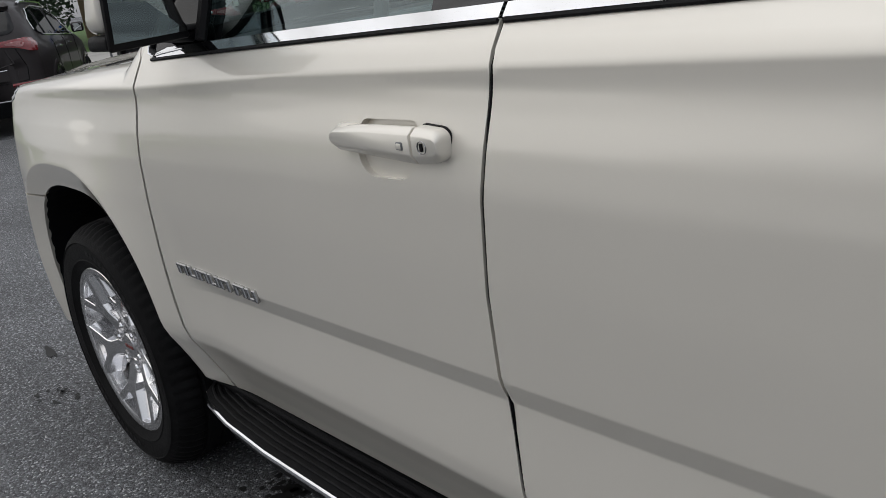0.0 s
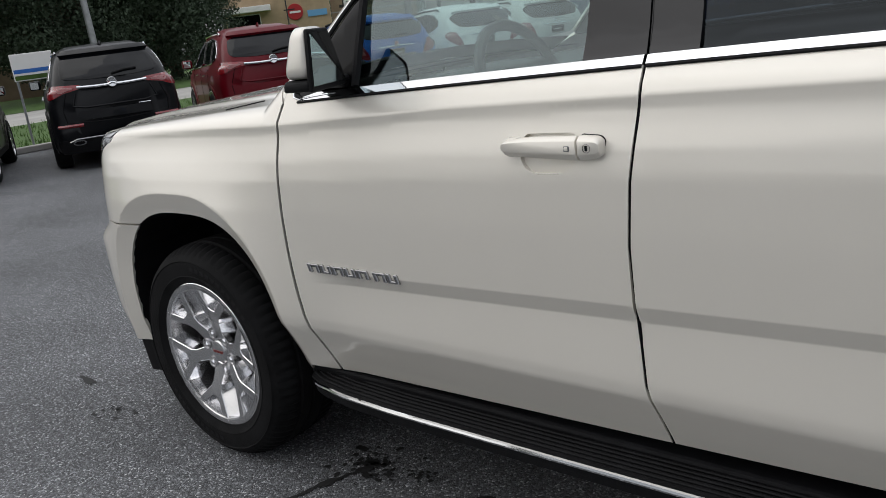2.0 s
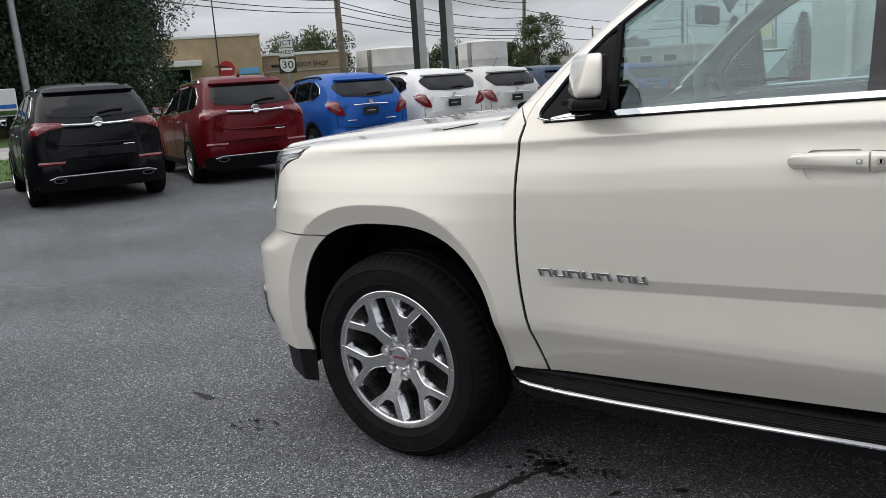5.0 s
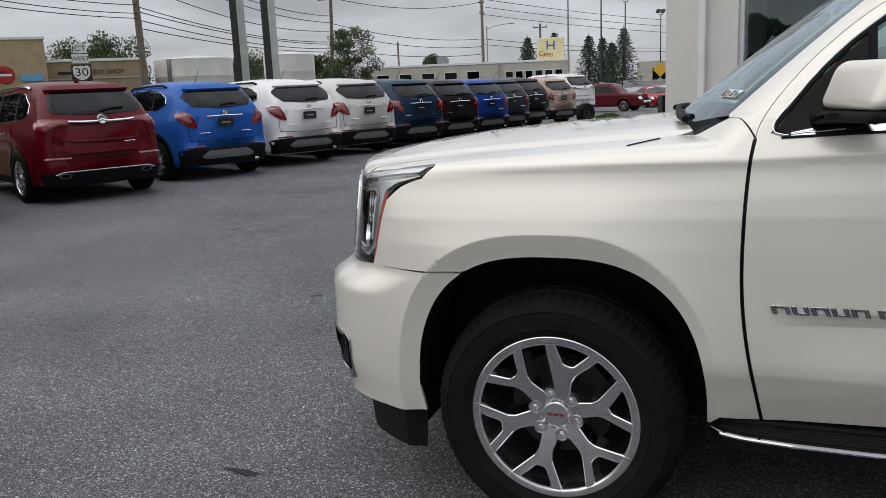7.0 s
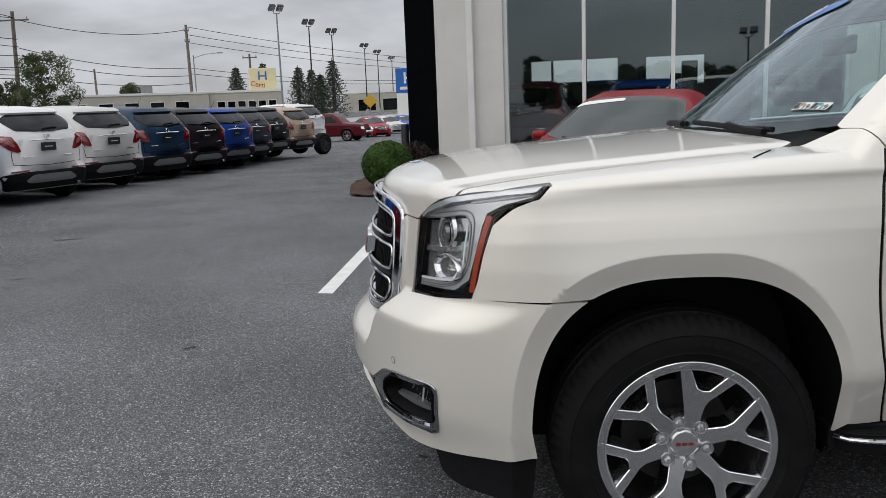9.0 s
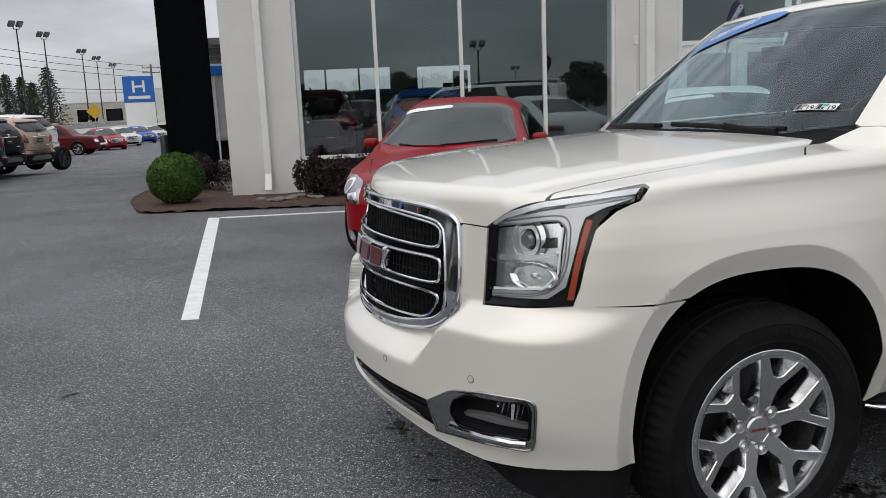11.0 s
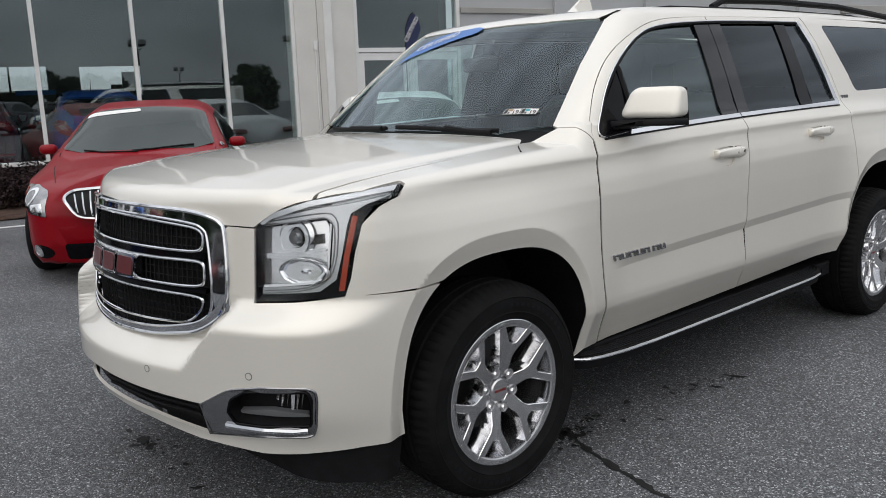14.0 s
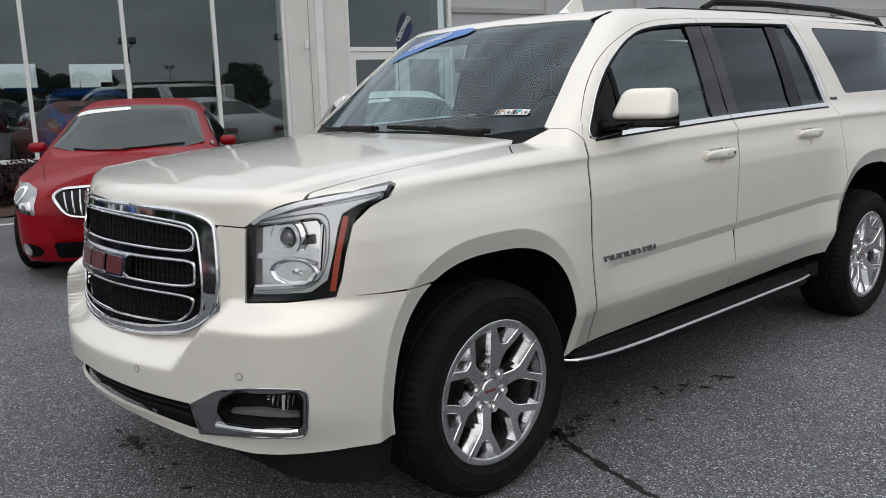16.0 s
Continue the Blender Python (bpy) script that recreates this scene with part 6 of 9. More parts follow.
for sx, ys in ((1.55, (0.60, 1.44)), (2.55, (0.60, 1.44)), (3.45, (0.75, 1.30))):
    for yc in ys:
        st = new("seat")
        st.parent = big_suv
        part("cushion", box_bm(sx - 0.05, sx + 0.48, yc - 0.26, yc + 0.26, 0.72, 0.92, 0.06, 4), LEATHER, st, "", True)
        bk = box_bm(sx + 0.38, sx + 0.56, yc - 0.25, yc + 0.25, 0.85, 1.42, 0.06, 4)
        for v in bk.verts:
            v.co.x += (v.co.z - 0.85) * 0.28
        part("backrest", bk, LEATHER, st, "", True)
        hr = box_bm(sx + 0.53, sx + 0.66, yc - 0.14, yc + 0.14, 1.43, 1.61, 0.045, 4)
        part("headrest", hr, LEATHER, st, "", True)
        part("headrest_post", tube_bm([(sx + 0.58, yc, 1.36), (sx + 0.59, yc, 1.46)], 0.012, 6), CHROME, st)
part("console", box_bm(1.05, 2.2, 0.87, 1.17, 0.62, 0.98, 0.04, 3), INTERIOR, big_suv, "", True)
part("cabin_floor", box_bm(0.55, 4.4, 0.20, 2 * MID - 0.20, 0.55, 0.66), INTERIOR, big_suv)
panel("inner_trim", [(0.50, 0.62), (0.50, 1.20), (0.62, 1.250)] + [(x, belt(x) + 0.004) for x in (0.9, 1.3, 1.7, 2.1, 2.5, 2.8)] + [(2.86, 1.36), (2.86, 1.0), (2.78, 0.80), (2.74, 0.62)], on_side, INTERIOR, "dark inner door trim", grid=0.12, lift=-0.024, fold=0, both=True)
panel("headliner", [(1.02, MID), (1.06, 0.45), (2.4, 0.42), (4.3, 0.45), (4.3, MID)], on_top, HEADLINER, "pale headliner", grid=0.15, lift=-0.035, fold=0, mirror=MID)
part("rear_mirror", box_bm(0.86, 0.89, MID - 0.12, MID + 0.12, 1.56, 1.63, 0.01), INTERIOR, big_suv)

# stickers and a blue strip on the windscreen
for k, (x0, mt) in enumerate(((0.0, TAN_BRICK), (0.074, TEAL))):
    o = [(0.487, 0.475 - 0.071 - x0), (0.487, 0.475 - x0), (0.514, 0.477 - x0), (0.514, 0.477 - 0.071 - x0)]
    o = [(0.4875 + (a - 0.487) + 0.33 * (0.404 - b), b) for a, b in o]
    panel("sticker", o, on_top, WHITE_SIGN, "small white windscreen sticker with a black year", grid=0.03, lift=0.001, fold=0)

    def cut(f0, f1, h0, h1):
        """A piece of the sticker between two shares of its length and of its height."""
        r0_, r1_, r2_, r3_ = (np.array(q) for q in o)
        at_ = lambda f, h: tuple((r1_ * (1 - f) + r0_ * f) * (1 - h) + (r2_ * (1 - f) + r3_ * f) * h)
        return [at_(f0, h0), at_(f0, h1), at_(f1, h1), at_(f1, h0)]

    panel("sticker_block", cut(0.04, 0.24, 0.08, 0.92), on_top, BLACK_SIGN, "", grid=0.03, lift=0.002, fold=0)
    panel("sticker_block", cut(0.26, 0.52, 0.50, 0.92), on_top, mt, "", grid=0.03, lift=0.002, fold=0)
    panel("sticker_block", cut(0.28, 0.40, 0.08, 0.40), on_top, BLACK_SIGN, "", grid=0.03, lift=0.002, fold=0)
    pm = surf([(np.mean([a for a, b in o]), np.mean([b for a, b in o]) - 0.018)], on_top, 0.003)[0]
    nv = body_normal(surf([(np.mean([a for a, b in o]), np.mean([b for a, b in o]))], on_top))[0]
    ax = Vector((0.33, -1.0, 0.0)).normalized()
    zv = Vector(nv)
    ax = (ax - zv * ax.dot(zv)).normalized()
    yv = zv.cross(ax)
    sign_text("19", 0.032, BLACK_SIGN, big_suv, Matrix(((ax.x, yv.x, zv.x, pm[0]), (ax.y, yv.y, zv.y, pm[1]), (ax.z, yv.z, zv.z, pm[2]), (0, 0, 0, 1))), 0.0005)
strip_o = round_outline([(0.800, 1.600), (0.905, 1.500), (0.932, 1.36), (0.945, 1.10), (0.925, 1.04), (0.885, 1.06), (0.825, 1.36)], 0.02)
panel("windscreen_banner", strip_o, on_top, BANNER_BLUE, "blue windscreen banner with white lettering", grid=0.04, lift=0.002, fold=0)
p0, p1 = surf([(0.855, 1.50), (0.905, 1.18)], on_top, 0.006)
nv = Vector(body_normal(surf([(0.88, 1.34)], on_top))[0])
ax = Vector(p1 - p0)
ax = (ax - nv * ax.dot(nv)).normalized()
yv = nv.cross(ax)
pm = (p0 + p1) / 2 + np.array(nv) * 0.004
sign_text("CERTIFIED", 0.066, WHITE_SIGN, big_suv, Matrix(((ax.x, yv.x, nv.x, pm[0]), (ax.y, yv.y, nv.y, pm[1]), (ax.z, yv.z, nv.z, pm[2]), (0, 0, 0, 1))), 0.0005)
for far in (False, True):
    bd_ = new("quarter_badge")
    bd_.parent = big_suv
    for k in range(3):
        yb = float(surf([(2.88 + 0.03 * k, 1.365)], on_side)[0][1])
        bm = box_bm(2.875 + 0.03 * k, 2.898 + 0.03 * k, yb - 0.004, yb + 0.004, 1.353, 1.374)
        for v in bm.verts:
            v.co.x -= (v.co.z - 1.353) * 0.3
            v.co.y = 2 * MID - v.co.y if far else v.co.y
        part("block", bm, DARK_CHROME, bd_)


# ---- wheels of the large SUV: built round the origin, outer face towards -y ----
def big_wheel(parent, x, y, z, left=True):
    hub = new("wheel")
    hub.parent = parent
    hub.location = (x, y, z)
    if not left:
        hub.rotation_euler = (0, 0, math.pi)
    tyre = [(0.265, 0.02), (0.271, -0.010), (0.296, -0.021), (0.299, -0.024), (0.302, -0.022), (0.340, -0.026), (0.352, -0.024), (0.355, -0.027), (0.358, -0.022), (0.374, -0.014), (0.389, 0.006), (0.398, 0.026), (0.401, 0.048),
            (0.401, 0.056), (0.393, 0.059), (0.393, 0.067), (0.403, 0.070), (0.403, 0.108), (0.394, 0.111), (0.394, 0.119), (0.403, 0.122), (0.403, 0.165), (0.394, 0.168), (0.394, 0.176), (0.402, 0.179), (0.396, 0.24), (0.37, 0.265), (0.28, 0.25)]
    n_t = 216
    bt = lathe_bm(tyre, n_t)
    for v in bt.verts:                           # cross grooves of the shoulder blocks
        rr = math.hypot(v.co.x, v.co.z)
        k = int(round((math.atan2(v.co.z, v.co.x) / (2 * math.pi)) * n_t)) % 3
        if rr > 0.38 and k == 0 and (v.co.y < 0.058 or v.co.y > 0.178):
            q = (rr - 0.008) / rr
            v.co.x, v.co.z = v.co.x * q, v.co.z * q
    part("tyre", bt, RUBBER, hub, smooth=True)
    for a0 in (35, 215):                         # raised marks on the wall, as plain blocks
        for k in range(11):
            a = radians(a0 + k * 5.2)
            bm = bmesh.new()
            bm.faces.new([bm.verts.new((math.cos(a + radians(da)) * rr, -0.0264, math.sin(a + radians(da)) * rr)) for da, rr in ((-1.7, 0.320), (1.7, 0.320), (1.7, 0.336), (-1.7, 0.336))])
            part("sidewall_mark", bm, BLACK_PLASTIC, hub)
    rim = [(0.272, 0.004), (0.272, -0.006), (0.268, -0.011), (0.248, -0.010), (0.243, -0.006), (0.240, 0.05), (0.236, 0.12), (0.234, 0.22)]
    part("rim", lathe_bm(rim, 72), [ALLOY_FACE], hub, smooth=True)
    part("rim_edge", lathe_bm([(0.2725, -0.004), (0.2708, -0.0105), (0.2684, -0.0118)], 72), ALLOY_BRIGHT, hub, smooth=True)
    part("inner_lip", lathe_bm([(0.2490, -0.0106), (0.2440, -0.0085), (0.2385, 0.035)], 72), ALLOY_BRIGHT, hub, smooth=True)
    part("brake_disc", lathe_bm([(0.0, 0.13), (0.17, 0.13), (0.17, 0.155), (0.0, 0.155)], 40), ALLOY_DARK, hub)
    part("barrel", lathe_bm([(0.236, 0.20), (0.0, 0.20)], 32), BLACK_PLASTIC, hub)
    sp = bmesh.new()
    half = [(0.0, 0.050), (0.030, 0.052), (0.026, 0.085), (0.023, 0.128), (0.030, 0.152), (0.094, 0.240), (0.068, 0.257), (0.018, 0.184), (0.0, 0.180)]
    flat = half + [(-a, b) for a, b in reversed(half) if a > 1e-4]
    n = len(flat)

    def grown(d):
        """The spoke's outline, moved out by d all round."""
        out = []
        for i, (px, pr) in enumerate(flat):
            (ax, ay), (bx, by) = flat[i - 1], flat[(i + 1) % n]
            nx, ny = by - ay, -(bx - ax)
            k = d / (math.hypot(nx, ny) or 1)
            out.append((px + nx * k, pr + ny * k))
        return out

    for k in range(6):
        a = radians(15 + 60 * k)
        c, s = math.cos(a), math.sin(a)
        rings = []
        for d, lift in ((-0.0025, 0.0), (0.0, 0.0025), (0.013, 0.052)):
            rings.append([sp.verts.new((c * pr - s * px, -0.0115 + 0.056 * (1 - min(1, pr / 0.24)) ** 1.15 + lift, s * pr + c * px)) for px, pr in grown(d)])
        f = sp.faces.new(rings[0])
        f.material_index = 0
        for ra, rb_ in zip(rings, rings[1:]):
            for i in range(n):
                f = sp.faces.new((ra[i], rb_[i], rb_[(i + 1) % n], ra[(i + 1) % n]))
                f.material_index = 1
    bmesh.ops.triangulate(sp, faces=[f for f in sp.faces if len(f.verts) > 4])
    bmesh.ops.recalc_face_normals(sp, faces=sp.faces[:])
    part("spokes", sp, [ALLOY_FACE, ALLOY_BRIGHT], hub)
    part("hub", lathe_bm([(0.0, 0.040), (0.06, 0.040), (0.088, 0.046), (0.092, 0.09)], 40), ALLOY_BRIGHT, hub, smooth=True)
    part("centre_cap", lathe_bm([(0.0, 0.022), (0.038, 0.023), (0.043, 0.028), (0.045, 0.05)], 32), ALLOY, hub, smooth=True)
    for k in range(6):
        a = radians(45 + 60 * k)
        at = (0.070 * math.cos(a), 0.014, 0.070 * math.sin(a))
        bm = lathe_bm([(0.0, -0.007), (0.0075, -0.006), (0.0105, -0.001), (0.0105, 0.03)], 6)
        bmesh.ops.translate(bm, verts=bm.verts[:], vec=(at[0], 0.024, at[2]))
        part("lug_nut", bm, ALLOY_BRIGHT, hub)
        bm = lathe_bm([(0.0, 0.012), (0.0175, 0.012), (0.0185, 0.008), (0.021, 0.008), (0.023, 0.03)], 20)
        bmesh.ops.translate(bm, verts=bm.verts[:], vec=at)
        part("lug_hole", bm, ALLOY, hub, "", True)
    bm = bmesh.new()                             # plain bars for the maker's mark
    for i in (-1, 0, 1):
        add_box(bm, i * 0.019 - 0.0075, i * 0.019 + 0.0075, 0.0208, 0.0225, -0.0045, 0.0045)
    part("emblem", bm, WHEEL_RED, hub)
    return hub


for wx in (0.0, 3.302):
    big_wheel(big_suv, wx, 0.030, 0.392)
    big_wheel(big_suv, wx, 2 * MID - 0.030, 0.392, False)


# ---- other parked cars: built from the rear bumper (x = 0) forwards, y across, z up ----
class CarShape:
    """A smooth car body from its side view, plan and cross-section."""

    def __init__(self, length, width, top_x, top_zs, belt_h, sill, lean, tail, nose_k):
        self.L, self.W = length, width / 2
        self.top_x, self.top_z = top_x, top_zs
        self.belt, self.sill, self.lean = belt_h, sill, lean
        self.tail, self.nose_k = tail, nose_k
        self.arches = ()

    def side(self, x, z):
        w = self.W - np.where(z > self.belt, (z - self.belt) * self.lean + 0.03, 0) - 0.09 * np.clip((self.belt - 0.08 - z), 0, 1) * 0.3
        w = w - 0.10 * np.clip((self.sill + 0.12 - z) / 0.2, 0, 1) ** 2
        w = w - 0.030 * np.exp(-((z - self.belt + 0.14) / 0.07) ** 2) * 0.5 - 0.05 * np.clip((z - self.belt + 0.10) / 0.10, 0, 1)
        u = np.clip((0.9 - x) / 0.9, 0, 1)
        v = np.clip((x - self.L + 1.1) / 1.1, 0, 1)
        w = w - 0.10 * u ** 2 - self.nose_k * v ** 2
        for cx, r in self.arches:
            d = np.hypot(x - cx, z - r * 0.80) - r
            w = w + 0.022 * np.clip(1 - np.abs(d) / 0.22, 0, 1) ** 2
        return w

    def f(self, x, y, z):
        s = self.side(x, z) - np.abs(y)
        t = (np.interp(x, self.top_x, self.top_z) + 0.045 * (1 - (y / self.W) ** 2) - z) * 0.85
        r = x - np.interp(z, self.tail[0], self.tail[1]) - 0.10 * (y / self.W) ** 2
        q = (self.L - x) - 0.16 * (y / self.W) ** 2 - 0.10 * np.clip((z - 0.55) / 0.3, 0, 1) ** 2 - 0.06 * np.clip((0.35 - z) / 0.15, 0, 1)
        b = (z - self.sill)
        k = 0.12 + 0.08 * np.clip((z - self.belt - 0.1) / 0.2, 0, 1)
        return smin(smin(smin(smin(s, r, 0.14), q, 0.16), t, k), b, 0.03)

    def cast(self, o, d, far, n=90):
        d = np.asarray(d, float)
        lo, hi, hit = np.zeros(len(o)), np.full(len(o), far), np.zeros(len(o), bool)
        for i in range(1, n + 1):
            p = o + d * (far * i / n)
            ins = (self.f(p[:, 0], p[:, 1], p[:, 2]) > 0) & ~hit
            hi[ins], lo[ins] = far * i / n, far * (i - 1) / n
            hit |= ins
        for _ in range(20):
            m = (lo + hi) / 2
            p = o + d * m[:, None]
            ins = self.f(p[:, 0], p[:, 1], p[:, 2]) > 0
            hi, lo = np.where(ins, m, hi), np.where(ins, lo, m)
        return o + d * hi[:, None]

    def normal(self, p):
        h = 0.006
        g = np.stack([self.f(p[:, 0] + h * (i == 0), p[:, 1] + h * (i == 1), p[:, 2] + h * (i == 2)) -
                      self.f(p[:, 0] - h * (i == 0), p[:, 1] - h * (i == 1), p[:, 2] - h * (i == 2)) for i in range(3)], 1)
        return -g / np.maximum(np.linalg.norm(g, axis=1, keepdims=True), 1e-9)

    def left(self, uv):                          # (x, z)
        return self.cast(np.column_stack([uv[:, 0], np.full(len(uv), 1.4), uv[:, 1]]), (0, -1, 0), 1.4)

    def back(self, uv):                          # (y, z) from behind
        return self.cast(np.column_stack([np.full(len(uv), -0.3), uv[:, 0], uv[:, 1]]), (1, 0, 0), 2.5)

    def front(self, uv):
        return self.cast(np.column_stack([np.full(len(uv), self.L + 0.3), uv[:, 0], uv[:, 1]]), (-1, 0, 0), 2.5)

    def above(self, uv):                         # (x, y)
        return self.cast(np.column_stack([uv[:, 0], uv[:, 1], np.full(len(uv), 2.2)]), (0, 0, -1), 2.0)

    def corner(self, uv):                        # (x + y, z): from behind and the left
        n = len(uv)
        return self.cast(np.column_stack([uv[:, 0] - 1.5, np.full(n, 1.5), uv[:, 1]]), (R2, -R2, 0), 3.2, 160)


def hull_bm(shape, n_long=64, n_round=56):
    """The whole painted shell as one closed skin, cast outwards-in round a spine."""
    faces, spine_z = [], 0.75
    ax = np.linspace(0.03, math.pi - 0.03, n_long)
    an = np.linspace(0, 2 * math.pi, n_round, endpoint=False)
    mid = shape.L / 2
    o, d = [], []
    for t in ax:                                 # directions over an ellipsoid round the middle
        cx = mid - math.cos(t) * (mid - 0.75)
        for a in an:
            dv = np.array([-math.cos(t) ** 3 * 1.2 if abs(math.cos(t)) > 0.75 else 0.0, math.cos(a), math.sin(a)])
            dv /= np.linalg.norm(dv)
            o.append((cx, 0, spine_z))
            d.append(dv)
    o, d = np.array(o), np.array(d)
    lo, hi = np.zeros(len(o)), np.full(len(o), 2.6)
    for _ in range(34):
        m = (lo + hi) / 2
        p = o + d * m[:, None]
        ins = shape.f(p[:, 0], p[:, 1], p[:, 2]) > 0
        lo, hi = np.where(ins, m, lo), np.where(ins, hi, m)
    p = o + d * lo[:, None]
    v = [tuple(q) for q in p]
    nr = len(an)
    for i in range(len(ax) - 1):
        for k in range(nr):
            faces.append((i * nr + k, i * nr + (k + 1) % nr, (i + 1) * nr + (k + 1) % nr, (i + 1) * nr + k))
    faces.append(tuple(range(nr))[::-1])
    faces.append(tuple(range((len(ax) - 1) * nr, len(ax) * nr)))
    return v, faces, shape.normal(p)


def car_wheel(parent, x, y, r, width, outward, spokes=10, mat=None):
    w = new("wheel")
    w.parent = parent
    w.location = (x, y, r)
    if outward > 0:
        w.rotation_euler = (0, 0, math.pi)
    part("tyre", lathe_bm([(r * 0.68, 0.0), (r * 0.72, -0.012), (r * 0.88, -0.014), (r * 0.97, 0.008), (r, 0.04), (r, width - 0.04), (r * 0.95, width), (r * 0.68, width)], 32), RUBBER, w, "", True)
    part("rim", lathe_bm([(r * 0.69, -0.004), (r * 0.66, -0.006), (r * 0.63, 0.02), (r * 0.60, 0.12)], 32), mat or ALLOY, w, "", True)
    part("dish", lathe_bm([(0.0, 0.07), (r * 0.62, 0.07)], 24), ALLOY_DARK, w)
    bm = bmesh.new()
    for k in range(spokes):
        a = 2 * math.pi * k / spokes
        c, s = math.cos(a), math.sin(a)
        vs = []
        for px, pr, py in ((-0.017, r * 0.1, 0.012), (0.017, r * 0.1, 0.012), (0.013, r * 0.66, 0.0), (-0.013, r * 0.66, 0.0)):
            vs.append(bm.verts.new((c * pr - s * px, py, s * pr + c * px)))
        f = bm.faces.new(vs)
        g = bmesh.ops.extrude_face_region(bm, geom=[f])
        bmesh.ops.translate(bm, verts=[q for q in g["geom"] if isinstance(q, bmesh.types.BMVert)], vec=(0, 0.03, 0))
    bmesh.ops.recalc_face_normals(bm, faces=bm.faces[:])
    part("spokes", bm, mat or ALLOY, w)
    part("hub_cap", lathe_bm([(0.0, -0.004), (r * 0.12, 0.0), (r * 0.14, 0.03)], 16), mat or ALLOY, w, "", True)
    return w


def oval(cx, cz, a, b, n=24, p=2.0):
    return [(cx + a * math.copysign(abs(math.cos(t)) ** (2 / p), math.cos(t)), cz + b * math.copysign(abs(math.sin(t)) ** (2 / p), math.sin(t))) for t in np.linspace(0, 2 * math.pi, n, endpoint=False)]


class CarKit:
    def __init__(self, name, shape, label, category="car"):
        self.s = shape
        self.ob = thing(name, label, category)

    def skin(self, name, outline, view, mat, label="", lift=0.004, fold=0.006, grid=0.05, holes=(), both=False, parent=None):
        uv, tris = fill_2d(outline, holes, grid)
        me = skin_mesh(uv, tris, view, self.s.normal, mat, lift, fold)
        ob = put(name, me, parent or self.ob, label)
        if both:
            put(name, mirrored(me, 0.0), parent or self.ob, label)
        return ob

    def line(self, name, pts, view, r, mat, lift=0.0, both=False, flat=1.0, label=""):
        pts = np.array(pts, float)
        ks = np.linspace(0, len(pts) - 1, (len(pts) - 1) * 5 + 1)
        pts = np.column_stack([np.interp(ks, range(len(pts)), pts[:, 0]), np.interp(ks, range(len(pts)), pts[:, 1])])
        p = view(pts)
        p = p + self.s.normal(p) * lift
        for sgn in ((1, -1) if both else (1,)):
            part(name, tube_bm([tuple(a * (1, sgn, 1)) for a in p], r, 6, True, flat), mat, self.ob, label, True)


